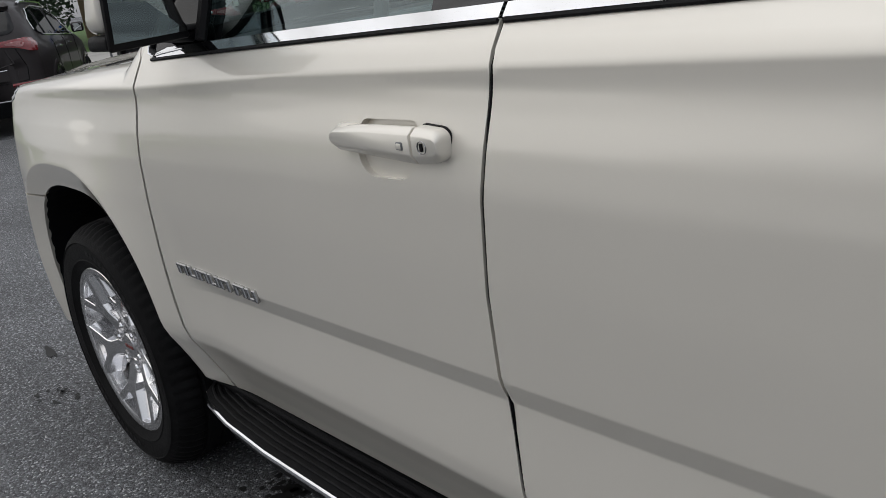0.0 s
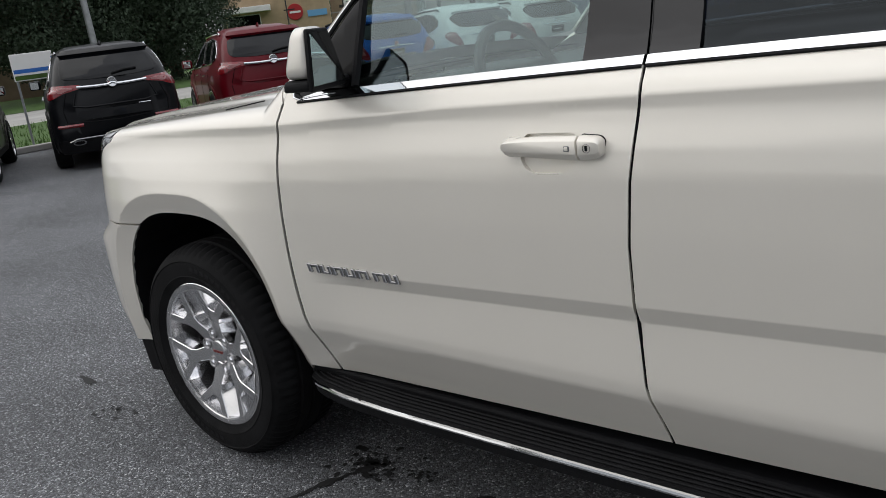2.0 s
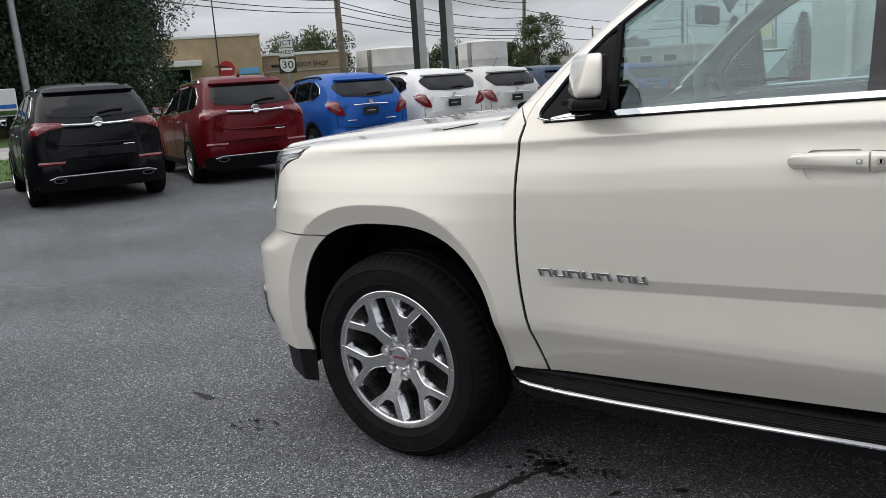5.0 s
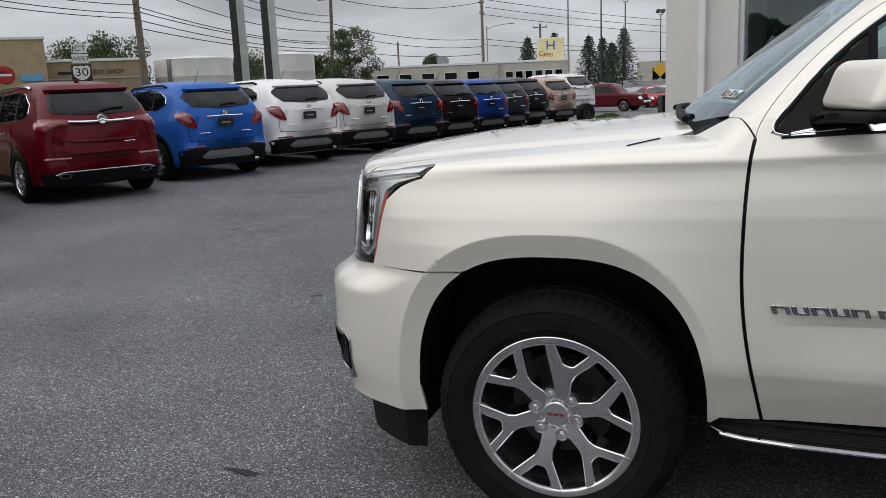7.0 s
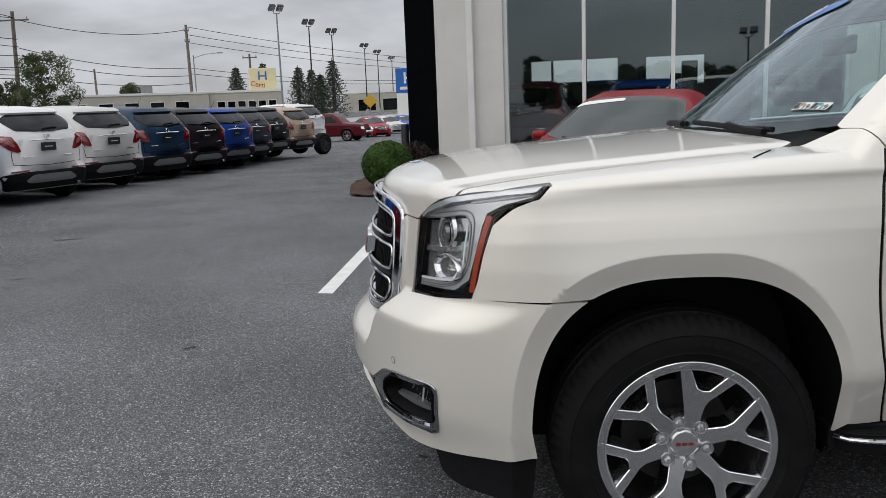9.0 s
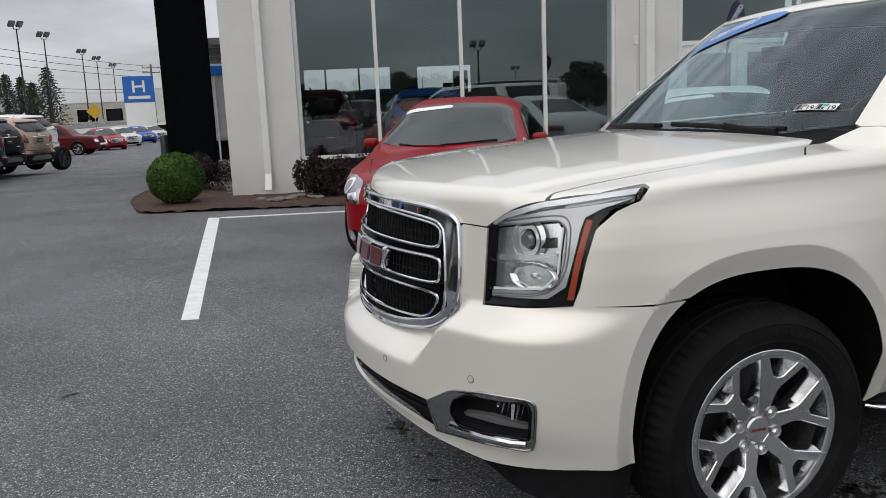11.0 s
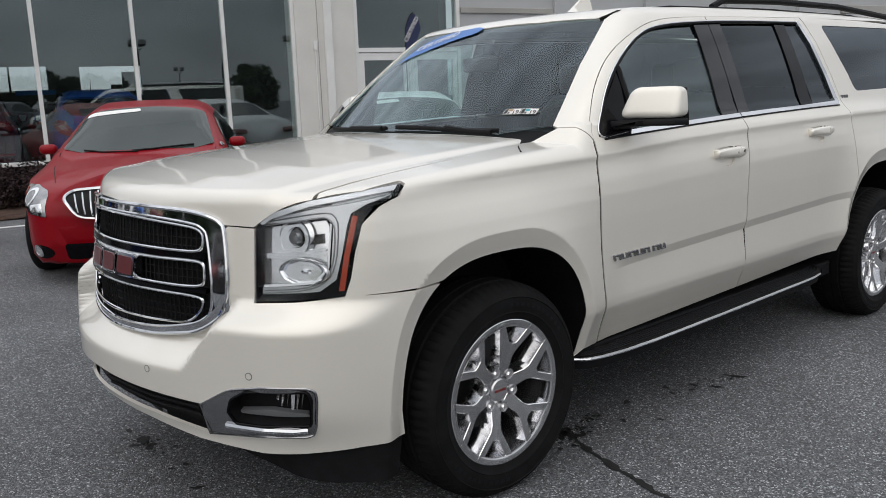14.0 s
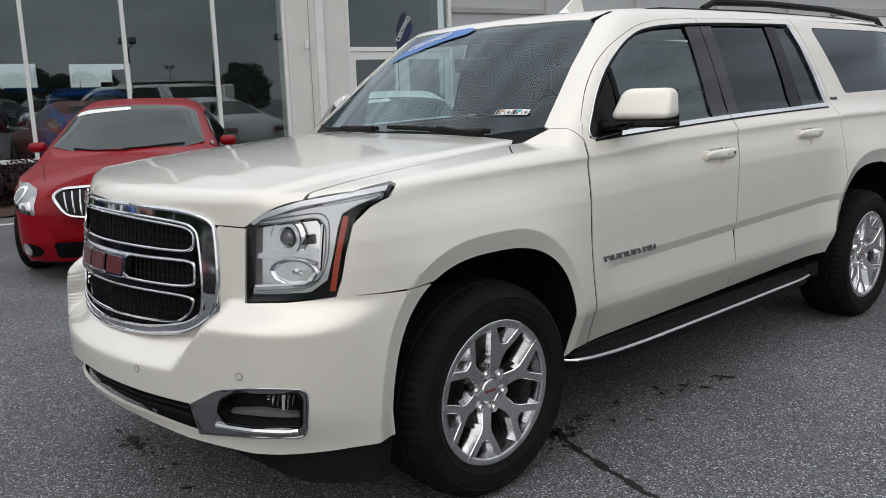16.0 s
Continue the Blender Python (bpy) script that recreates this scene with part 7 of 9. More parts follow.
def crossover(name, label, big):
    """A parked crossover seen from behind: big (long, twin exhausts) or small (rounded, with an upswept belt)."""
    if big:
        L, W, H, wb0, wb, r = 4.67, 1.84, 1.69, 0.95, 2.75, 0.365
        top_x = [0.0, 0.25, 0.55, 0.9, 1.5, 2.3, 2.75, 3.45, 4.1, 4.45, 4.67]
        tz = [1.25, 1.50, 1.625, 1.66, 1.685, 1.66, 1.58, 1.12, 1.02, 0.92, 0.7]
        tail = ([0.2, 0.40, 0.55, 0.66, 0.86, 0.90, 1.15, 1.28, 1.58, 1.75], [0.14, 0.04, 0.0, 0.04, 0.055, 0.035, 0.045, 0.13, 0.40, 0.60])
        belt_h = 1.13
    else:
        L, W, H, wb0, wb, r = 4.28, 1.775, 1.66, 0.86, 2.555, 0.345
        top_x = [0.0, 0.22, 0.5, 0.85, 1.5, 2.2, 2.55, 3.2, 3.8, 4.1, 4.28]
        tz = [1.22, 1.46, 1.585, 1.61, 1.64, 1.62, 1.54, 1.11, 1.02, 0.92, 0.7]
        tail = ([0.2, 0.40, 0.55, 0.65, 0.86, 1.08, 1.24, 1.52, 1.75], [0.14, 0.03, 0.0, 0.05, 0.055, 0.05, 0.12, 0.38, 0.62])
        belt_h = 1.11
    sh = CarShape(L, W, top_x, tz, belt_h, 0.24, 0.36, tail, 0.16)
    sh.arches = ((wb0, r + 0.06), (wb0 + wb, r + 0.06))
    kit = CarKit(name, sh, label)
    v, fc, nn = hull_bm(sh)
    shell = put("body", mesh_of(v, fc, CAR_PAINT, True, nn), kit.ob)
    w2 = W / 2
    # lower cladding, arches, wheels
    clad_z = 0.525 if not big else 0.44
    kit.skin("lower_bumper", round_outline([(-w2 * 0.90, 0.26), (w2 * 0.90, 0.26), (w2 * 0.93, clad_z), (w2 * 0.6, clad_z + 0.03), (-w2 * 0.6, clad_z + 0.03), (-w2 * 0.93, clad_z)], 0.05), sh.back, BLACK_PLASTIC, "black plastic lower bumper", 0.008)
    for wx in (wb0, wb0 + wb):
        arc = [(wx - (r + 0.075) * math.cos(t), r + (r + 0.075) * math.sin(t)) for t in np.linspace(0.0, math.pi, 20)]
        arc_o = [(wx - (r + 0.125) * math.cos(t), r + (r + 0.125) * math.sin(t)) for t in np.linspace(math.pi, 0.0, 20)]
        kit.skin("arch_trim", [(wx - r - 0.075, 0.27)] + arc + [(wx + r + 0.075, 0.27), (wx + r + 0.125, 0.27)] + arc_o + [(wx - r - 0.125, 0.27)], sh.left, BLACK_PLASTIC if not big else CAR_PAINT, "", 0.010, 0.012, both=True)
        kit.skin("wheel_well", [(wx - r - 0.07, 0.25)] + [(wx - (r + 0.07) * math.cos(t), r + (r + 0.07) * math.sin(t)) for t in np.linspace(0.0, math.pi, 20)] + [(wx + r + 0.07, 0.25)], sh.left, GLOSS_BLACK, "", 0.003, 0, both=True)
        for sg in (1, -1):
            car_wheel(kit.ob, wx, sg * (w2 + 0.012), r, 0.21, sg)
    kit.skin("sill", [(wb0 + r + 0.12, 0.26), (wb0 + wb - r - 0.12, 0.26), (wb0 + wb - r - 0.12, 0.36), (wb0 + r + 0.12, 0.36)], sh.left, BLACK_PLASTIC, "", 0.008, both=True)
    # glass
    if big:
        rw = round_outline([(-0.60, 1.26), (-0.3, 1.235), (0.3, 1.235), (0.60, 1.26), (0.655, 1.32), (0.60, 1.52), (0.48, 1.565), (-0.48, 1.565), (-0.60, 1.52), (-0.655, 1.32)], 0.04)
    else:
        rw = round_outline([(-0.52, 1.235), (-0.2, 1.215), (0.2, 1.215), (0.52, 1.235), (0.61, 1.34), (0.635, 1.415), (0.55, 1.475), (0.42, 1.52), (-0.42, 1.52), (-0.55, 1.475), (-0.635, 1.415), (-0.61, 1.34)], 0.04)
    kit.skin("rear_window", rw, sh.back, CAR_GLASS, "dark tinted rear window", 0.005, 0.004)
    if big:
        side_o = [(0.66, 1.27), (1.0, 1.19), (2.3, 1.13), (3.12, 1.10), (2.72, 1.40), (2.35, 1.54), (1.5, 1.585), (0.95, 1.535), (0.68, 1.40)]
    else:
        side_o = [(0.70, 1.30), (1.0, 1.20), (2.2, 1.14), (2.95, 1.10), (2.55, 1.37), (2.2, 1.50), (1.5, 1.54), (1.0, 1.49), (0.74, 1.40)]
    kit.skin("side_window", round_outline(side_o, 0.04), sh.left, CAR_GLASS, "dark side windows", 0.004, 0.004, both=True)
    kit.line("window_trim", side_o + side_o[:1], sh.left, 0.010, CHROME, 0.006, both=True, label="chrome window trim")
    for px in (1.18, 2.02):
        kit.line("pillar", [(px, 1.19), (px + 0.05, 1.53)], sh.left, 0.022, GLOSS_BLACK, 0.004, both=True, flat=0.5)
    kit.skin("windscreen", round_outline([(L - 1.90, -0.58), (L - 1.16, -0.66), (L - 1.16, 0.66), (L - 1.90, 0.58)], 0.05), sh.above, CAR_GLASS, "windscreen", 0.004, 0.004)
    # tail lamps, bright bar, plate recess, bumper details
    if big:
        lens_o = [(0.49, 1.125), (0.74, 1.085), (0.90, 1.03), (1.06, 1.02), (1.16, 1.10), (1.17, 1.175), (0.95, 1.195), (0.60, 1.178), (0.49, 1.165)]
    else:
        lens_o = [(1.13, 1.125), (0.94, 1.165), (0.74, 1.145), (0.64, 1.03), (0.585, 0.895), (0.66, 0.885), (0.80, 0.93), (0.97, 1.03)]
    kit.skin("tail_lamp", round_outline(lens_o, 0.025), sh.corner, RED_LENS, "red tail lamp", 0.012, 0.014, 0.03, both=True)
    kit.skin("lamp_insert", round_outline([(a + ((0.66 if big else 0.74) - a) * 0.62, b + ((1.135 if big else 1.03) - b) * 0.62) for a, b in lens_o], 0.02), sh.corner, RED_BRIGHT, "", 0.016, 0.005, 0.03, both=True)
    hz = 1.135 if big else 1.073
    half_bar = [(-0.46, hz + 0.012), (-0.25, hz + 0.002), (-0.08, hz), (0, hz + 0.02), (0.08, hz), (0.25, hz + 0.002), (0.46, hz + 0.012)] if big else [(-0.34, hz), (0.0, hz + 0.006), (0.34, hz)]
    kit.line("bright_bar", half_bar, sh.back, 0.024 if big else 0.014, CHROME, 0.012, flat=0.8, label="chrome bar")
    p = sh.back(np.array([(0.0, hz + (0.030 if big else 0.050))]))[0]
    kr = 1.35 if big else 0.85
    bmx = lathe_bm([(0.0, -0.034), (0.034 * kr, -0.034), (0.040 * kr, -0.040), (0.048 * kr, -0.040), (0.052 * kr, -0.032), (0.052 * kr, 0.01)], 24)
    bmesh.ops.rotate(bmx, verts=bmx.verts[:], cent=(0, 0, 0), matrix=Matrix.Rotation(radians(-90), 3, "Z"))
    bmesh.ops.translate(bmx, verts=bmx.verts[:], vec=tuple(p))
    part("round_emblem", bmx, CHROME, kit.ob, "", True)
    if big:
        kit.line("hatch_crease", [(-0.50, 1.07), (-0.56, 0.90), (-0.40, 0.865), (0.40, 0.865), (0.56, 0.90), (0.50, 1.07)], sh.back, 0.014, CAR_PAINT, -0.004)
        kit.skin("hatch_step", round_outline([(-0.55, 0.70), (0.55, 0.70), (0.60, 0.82), (-0.60, 0.82)], 0.05), sh.back, CAR_PAINT, "", 0.006, 0.012)
    if not big:
        kit.skin("plate", round_outline([(-0.145, 0.89), (0.145, 0.89), (0.145, 1.03), (-0.145, 1.03)], 0.01), sh.back, PLATE_DARK, "black dealer plate", 0.018, 0.006)
        kit.skin("plate_bar", [(-0.08, 0.952), (0.08, 0.957), (0.08, 0.970), (-0.08, 0.965)], sh.back, WHITE_SIGN, "", 0.021, 0.002)
        kit.skin("skid_plate", round_outline([(-0.42, 0.372), (0.42, 0.372), (0.50, 0.41), (0.36, 0.505), (-0.36, 0.505), (-0.50, 0.41)], 0.04), sh.back, GREY_PLASTIC, "grey skid plate", 0.018, 0.012)
        for sg in (1, -1):
            kit.line("reflector", [(sg * 0.43, 0.578), (sg * 0.72, 0.568)], sh.back, 0.018, RED_LENS, 0.006, flat=0.8)
        kit.line("script_badge", [(0.30, 0.80), (0.47, 0.80)], sh.back, 0.008, CHROME, 0.004)
        kit.line("script_badge", [(-0.50, 0.80), (-0.30, 0.80)], sh.back, 0.008, CHROME, 0.004)
        kit.line("exhaust", [(-0.60, 0.30), (-0.52, 0.30)], sh.back, 0.03, DARK_CHROME, 0.015)
    else:
        for sg in (1, -1):
            kit.line("reflector", [(sg * 0.48, 0.637), (sg * 0.80, 0.640)], sh.back, 0.031, RED_LENS, 0.004, flat=0.8)
            kit.skin("exhaust", oval(sg * 0.58, 0.41, 0.085, 0.035), sh.back, DARK_CHROME, "bright exhaust finisher", 0.025, 0.03)
            kit.skin("exhaust_hole", oval(sg * 0.58, 0.41, 0.066, 0.022), sh.back, GLOSS_BLACK, "", 0.027, 0.0)
        kit.line("lower_blade", [(-0.70, 0.425), (-0.60, 0.458), (0.0, 0.462), (0.60, 0.458), (0.70, 0.425)], sh.back, 0.011, DARK_CHROME, 0.016)
        kit.line("script_badge", [(-0.48, 0.83), (-0.30, 0.83)], sh.back, 0.007, CHROME, 0.004)
    kit.line("hatch_seam", [(-w2 + 0.24, 0.68), (-w2 + 0.22, 0.85), (-w2 + 0.30, 1.08)], sh.back, 0.005, GLOSS_BLACK, 0.0)
    kit.line("hatch_seam", [(w2 - 0.24, 0.68), (w2 - 0.22, 0.85), (w2 - 0.30, 1.08)], sh.back, 0.005, GLOSS_BLACK, 0.0)
    kit.line("hatch_seam", [(-w2 + 0.24, 0.68), (0, 0.65), (w2 - 0.24, 0.68)], sh.back, 0.005, GLOSS_BLACK, 0.0)
    for px in (1.22, 2.12, 3.05):
        kit.line("door_seam", [(px + 0.02, 0.40), (px, 0.75), (px - 0.02, 1.11)], sh.left, 0.004, GLOSS_BLACK, 0.0, both=True)
    for px in (1.45, 2.35):
        kit.line("door_handle", [(px, 1.01), (px + 0.17, 1.0)], sh.left, 0.015, CHROME if big else CAR_PAINT, 0.018, both=True, flat=0.9)
    kit.line("wiper", ([(-0.02, 1.27), (-0.2, 1.30), (-0.36, 1.305)] if big else [(0.02, 1.245), (-0.12, 1.262), (-0.26, 1.262)]), sh.back, 0.016, BLACK_PLASTIC, 0.016)
    kit.skin("spoiler", round_outline([(-0.60, 1.56), (0.60, 1.56), (0.54, 1.615), (-0.54, 1.615)] if big else [(-0.55, 1.505), (0.55, 1.505), (0.49, 1.565), (-0.49, 1.565)], 0.02), sh.back, CAR_PAINT, "", 0.045, 0.05)
    pr = sh.above(np.array([(0.95, w2 - 0.30), (1.05, w2 - 0.29), (1.6, w2 - 0.27), (2.3, w2 - 0.27), (2.40, w2 - 0.28)]))
    pr[:, 2] += (0.0, 0.04, 0.05, 0.04, 0.0)
    for sg in (1, -1):
        part("roof_rail", tube_bm([tuple(a * (1, sg, 1)) for a in pr], 0.021, 6), CHROME if big else BLACK_PLASTIC, kit.ob, "", True)
    p0 = sh.above(np.array([(0.80, 0.12)]))[0]
    if not big:
        part("aerial", tube_bm([tuple(p0), (p0[0] - 0.17, p0[1], p0[2] + 0.21)], [0.006, 0.003], 6), BLACK_PLASTIC, kit.ob)
    else:
        part("antenna_fin", tube_bm([(p0[0] + 0.10, 0, p0[2] - 0.01), (p0[0], 0, p0[2] + 0.05), (p0[0] - 0.03, 0, p0[2])], [0.03, 0.012, 0.01], 6), CAR_PAINT, kit.ob)
    mz = 1.12
    for sg in (1, -1):
        part("side_mirror", box_bm(L - 1.72, L - 1.57, min(sg * (w2 - 0.01), sg * (w2 + 0.17)), max(sg * (w2 - 0.01), sg * (w2 + 0.17)), mz, mz + 0.15, 0.035, 3), CAR_PAINT, kit.ob, "", True)
        part("mirror_glass", box_bm(L - 1.724, L - 1.719, min(sg * (w2 + 0.03), sg * (w2 + 0.15)), max(sg * (w2 + 0.03), sg * (w2 + 0.15)), mz + 0.02, mz + 0.13), MIRROR, kit.ob)
    # nose
    kit.skin("front_grille", oval(0, 0.68, 0.42, 0.13, 24, 3), sh.front, GLOSS_BLACK, "", 0.006)
    kit.skin("front_lamp", oval(0.62, 0.76, 0.18, 0.06, 16, 2.5), sh.front, CHROME_LAMP, "", 0.006, both=True)
    return kit.ob


def dressed(ob, color):
    for c in ob.children_recursive:
        c.color = (*color, 1)
    return ob


ROW_TURN = 153.0                                 # the cars in the row point away, half towards the street
row_big = crossover("crossover", "dark red metallic crossover with chrome tail bar parked nose out", True)
row_small = crossover("crossover", "bright blue small crossover with black dealer plate, parked in the row", False)


def set_car(ob, x, y, color, label="", turn=ROW_TURN, group="parked row"):
    """Stand a car with the ground point under its rear left wheel's back edge near (x, y)."""
    ob.matrix_basis = Matrix.Translation((x, y, ground_z(x + 2.2 * math.cos(radians(turn)), y + 2.2 * math.sin(radians(turn))) if group == "parked row" or y > 26 else (0.05 if group == "showroom cars" else 0))) @ Matrix.Rotation(radians(turn), 4, "Z")
    dressed(ob, color)
    tagged(ob, label, "", group)
    return ob


def car_copy(src, x, y, color, label, turn=ROW_TURN, group="parked row"):
    return set_car(copy_thing(src, Matrix.Identity(4)), x, y, color, label, turn, group)


# ---- the row of parked cars ----
set_car(row_big, -8.06, 6.975, (0.11, 0.002, 0.007), "dark red metallic crossover with chrome tail bar, parked in the row")
car_copy(row_big, -8.50, 4.46, (0.004, 0.0045, 0.006), "black crossover with chrome tail bar, parked in the row", 155.5)
car_copy(row_big, -9.20, 1.86, (0.030, 0.026, 0.027), "grey-brown crossover with red tail lamps, parked in the row")
set_car(row_small, -7.80, 9.58, (0.016, 0.105, 0.42), "bright blue small crossover with black dealer plate, parked in the row")
for x, y, col, lab in ((-7.39, 11.76, (0.82, 0.82, 0.81), "white small crossover with black dealer plate, parked in the row"),
                       (-7.11, 13.88, (0.62, 0.62, 0.60), "silver small crossover with black dealer plate, parked in the row"),
                       (-6.76, 16.04, (0.012, 0.035, 0.075), "dark navy small crossover parked in the row"),
                       (-6.47, 18.05, (0.020, 0.014, 0.016), "black-brown small crossover parked in the row"),
                       (-6.23, 20.12, (0.012, 0.055, 0.30), "deep blue small crossover parked in the row"),
                       (-6.12, 22.10, (0.045, 0.055, 0.075), "slate grey small crossover parked in the row"),
                       (-5.95, 24.20, (0.012, 0.013, 0.015), "black small crossover parked in the row"),
                       (-5.40, 26.00, (0.46, 0.34, 0.26), "beige metallic small crossover parked in the row")):
    car_copy(row_small, x, y, col, lab)
far_utility = car_copy(row_big, -6.3, 34.5, (0.72, 0.72, 0.71), "white large utility car beyond the row", 152, "cars beyond the row")
far_utility.matrix_basis = far_utility.matrix_basis @ Matrix.Scale(1.12, 4)


# ---- cars seen from the front or side: a saloon ----
def saloon(name, label):
    L, W, r = 4.67, 1.815, 0.335
    top_x = [0.0, 0.30, 0.75, 1.45, 1.95, 2.30, 2.62, 2.80, 3.10, 3.58, 3.66, 4.0, 4.35, 4.55, 4.67]
    tz = [0.92, 1.00, 1.07, 1.34, 1.435, 1.445, 1.395, 1.325, 1.185, 0.955, 0.94, 0.885, 0.80, 0.735, 0.66]
    tail = ([0.2, 0.45, 0.6, 0.85, 1.0, 1.2, 1.6], [0.15, 0.04, 0.0, 0.05, 0.12, 0.4, 0.9])
    sh = CarShape(L, W, top_x, tz, 0.93, 0.18, 0.42, tail, 0.20)
    wb0 = 1.04
    sh.arches = ((wb0, r + 0.06), (wb0 + 2.685, r + 0.06))
    kit = CarKit(name, sh, label)
    v, fc, nn = hull_bm(sh)
    put("body", mesh_of(v, fc, CAR_PAINT, True, nn), kit.ob)
    w2 = W / 2
    for wx in (wb0, wb0 + 2.685):
        kit.skin("wheel_well", [(wx - r - 0.045, 0.2)] + [(wx - (r + 0.045) * math.cos(t), r + (r + 0.045) * math.sin(t)) for t in np.linspace(0.0, math.pi, 20)] + [(wx + r + 0.045, 0.2)], sh.left, GLOSS_BLACK, "", 0.003, 0, both=True)
        for sg in (1, -1):
            car_wheel(kit.ob, wx, sg * (w2 + 0.008), r, 0.21, sg, 10)
    side_o = round_outline([(0.95, 1.06), (1.7, 0.985), (2.6, 0.975), (3.20, 0.985), (2.93, 1.17), (2.60, 1.32), (2.2, 1.36), (1.7, 1.345), (1.25, 1.23)], 0.04)
    kit.skin("side_window", side_o, sh.left, CAR_GLASS, "dark side windows", 0.004, 0.004, both=True)
    kit.line("window_trim", [(0.95, 1.055), (1.7, 0.98), (2.6, 0.96), (3.30, 0.95)], sh.left, 0.009, CHROME, 0.006, both=True)
    scr = round_outline([(2.74, -0.575), (2.69, -0.3), (2.67, 0.0), (2.69, 0.3), (2.74, 0.575), (3.40, 0.685), (3.53, 0.45), (3.60, 0.0), (3.53, -0.45), (3.40, -0.685)], 0.04)
    kit.skin("windscreen", scr, sh.above, SALOON_GLASS, "greenish windscreen", 0.004, 0.004, 0.06)
    kit.skin("banner", round_outline([(2.76, -0.54), (2.715, -0.06), (2.79, -0.05), (2.845, -0.56)], 0.03), sh.above, WHITE_SIGN, "white windscreen strip", 0.008, 0.002, 0.06)
    kit.skin("rear_screen", round_outline([(0.75, -0.55), (0.75, 0.55), (1.45, 0.50), (1.45, -0.50)], 0.05), sh.above, CAR_GLASS, "", 0.004, 0.004)
    # nose: oval waterfall grille, lamps, intakes, fog lamps
    gr = [(-0.46, 0.725), (-0.38, 0.775), (0.0, 0.79), (0.38, 0.775), (0.46, 0.725), (0.34, 0.575), (0.0, 0.54), (-0.34, 0.575)]
    kit.skin("front_grille", round_outline(gr, 0.06), sh.front, GLOSS_BLACK, "black grille with chrome bars", 0.006, 0.006, 0.04)
    kit.line("grille_rim", round_outline(gr, 0.06) + round_outline(gr, 0.06)[:1], sh.front, 0.013, CHROME, 0.010)
    for k in range(-6, 7):
        kit.line("grille_bar", [(k * (0.056 + 0.001 * j), 0.555 + 0.0015 * k * k + (0.22 - 0.0023 * k * k) * j / 5) for j in range(6)], sh.front, 0.007, CHROME, 0.010)

    def lcorner(uv):                              # (L - x + y, z) from the front and the left
        n = len(uv)
        return sh.cast(np.column_stack([np.full(n, L + 1.5) - uv[:, 0], np.full(n, 1.5), uv[:, 1]]), (-R2, -R2, 0), 3.4, 170)

    lamp_o = round_outline([(0.655, 0.58), (0.72, 0.745), (0.80, 0.785), (1.02, 0.825), (1.24, 0.83), (1.20, 0.72), (0.90, 0.61)], 0.02)
    kit.skin("headlamp", lamp_o, lcorner, DARK_CHROME, "bright headlamp", 0.004, 0.006, 0.03, both=True)
    kit.skin("lamp_ring", oval(0.98, 0.735, 0.105, 0.068), lcorner, CHROME_LAMP, "", 0.008, 0.012, 0.03, [oval(0.98, 0.735, 0.075, 0.050)], both=True)
    kit.skin("lamp_eye", oval(0.98, 0.735, 0.072, 0.048), lcorner, LENS_BALL, "", 0.006, 0.0, 0.03, both=True)
    kit.skin("lamp_facet", round_outline([(0.70, 0.615), (0.88, 0.635), (0.90, 0.675), (0.74, 0.69)], 0.015), lcorner, CHROME_LAMP, "", 0.008, 0.008, 0.03, both=True)
    kit.skin("amber_lamp", oval(1.19, 0.775, 0.018, 0.035), lcorner, AMBER, "", 0.010, 0.004, 0.03, both=True)
    kit.skin("lower_intake", round_outline([(-0.46, 0.225), (0.46, 0.225), (0.47, 0.36), (-0.47, 0.36)], 0.03), sh.front, GLOSS_BLACK, "", 0.004, 0.006)
    kit.skin("fog_recess", oval(0.80, 0.295, 0.15, 0.058), lcorner, GLOSS_BLACK, "", 0.004, 0.006, both=True)
    kit.skin("fog_ring", oval(0.84, 0.303, 0.068, 0.052), lcorner, CHROME, "", 0.010, 0.006, 0.03, [oval(0.84, 0.303, 0.05, 0.037)], both=True)
    kit.skin("fog_lamp", oval(0.84, 0.303, 0.05, 0.037), lcorner, CHROME_LAMP, "", 0.008, 0.0, 0.03, both=True)
    kit.line("hood_seam", [(3.46, 0.70), (3.9, 0.66), (4.32, 0.56)], sh.above, 0.004, GLOSS_BLACK, 0.0, both=True)
    kit.skin("portholes", oval(3.33, 0.755, 0.05, 0.022), sh.above, CHROME, "", 0.004, 0.003, both=True)
    kit.line("wiper", [(3.45, 0.50), (3.52, 0.15), (3.54, -0.05)], sh.above, 0.009, BLACK_PLASTIC, 0.014)
    kit.line("wiper", [(3.56, 0.0), (3.54, -0.30), (3.48, -0.48)], sh.above, 0.009, BLACK_PLASTIC, 0.014)
    for px in (1.20, 2.25, 3.22):
        kit.line("door_seam", [(px + 0.02, 0.30), (px, 0.70), (px, 0.93)], sh.left, 0.004, GLOSS_BLACK, 0.0, both=True)
    for sg in (1, -1):
        part("side_mirror", box_bm(3.03, 3.15, min(sg * 0.81, sg * 0.968), max(sg * 0.81, sg * 0.968), 1.005, 1.100, 0.042, 4), CAR_PAINT, kit.ob, "", True)
        kit.line("tail_lamp", [(sg * 0.45, 0.80), (sg * 0.78, 0.82)], sh.back, 0.06, RED_LENS, 0.0)
    return kit.ob


sedan = saloon("saloon_car", "bright red saloon with oval chrome grille, parked facing the drive")
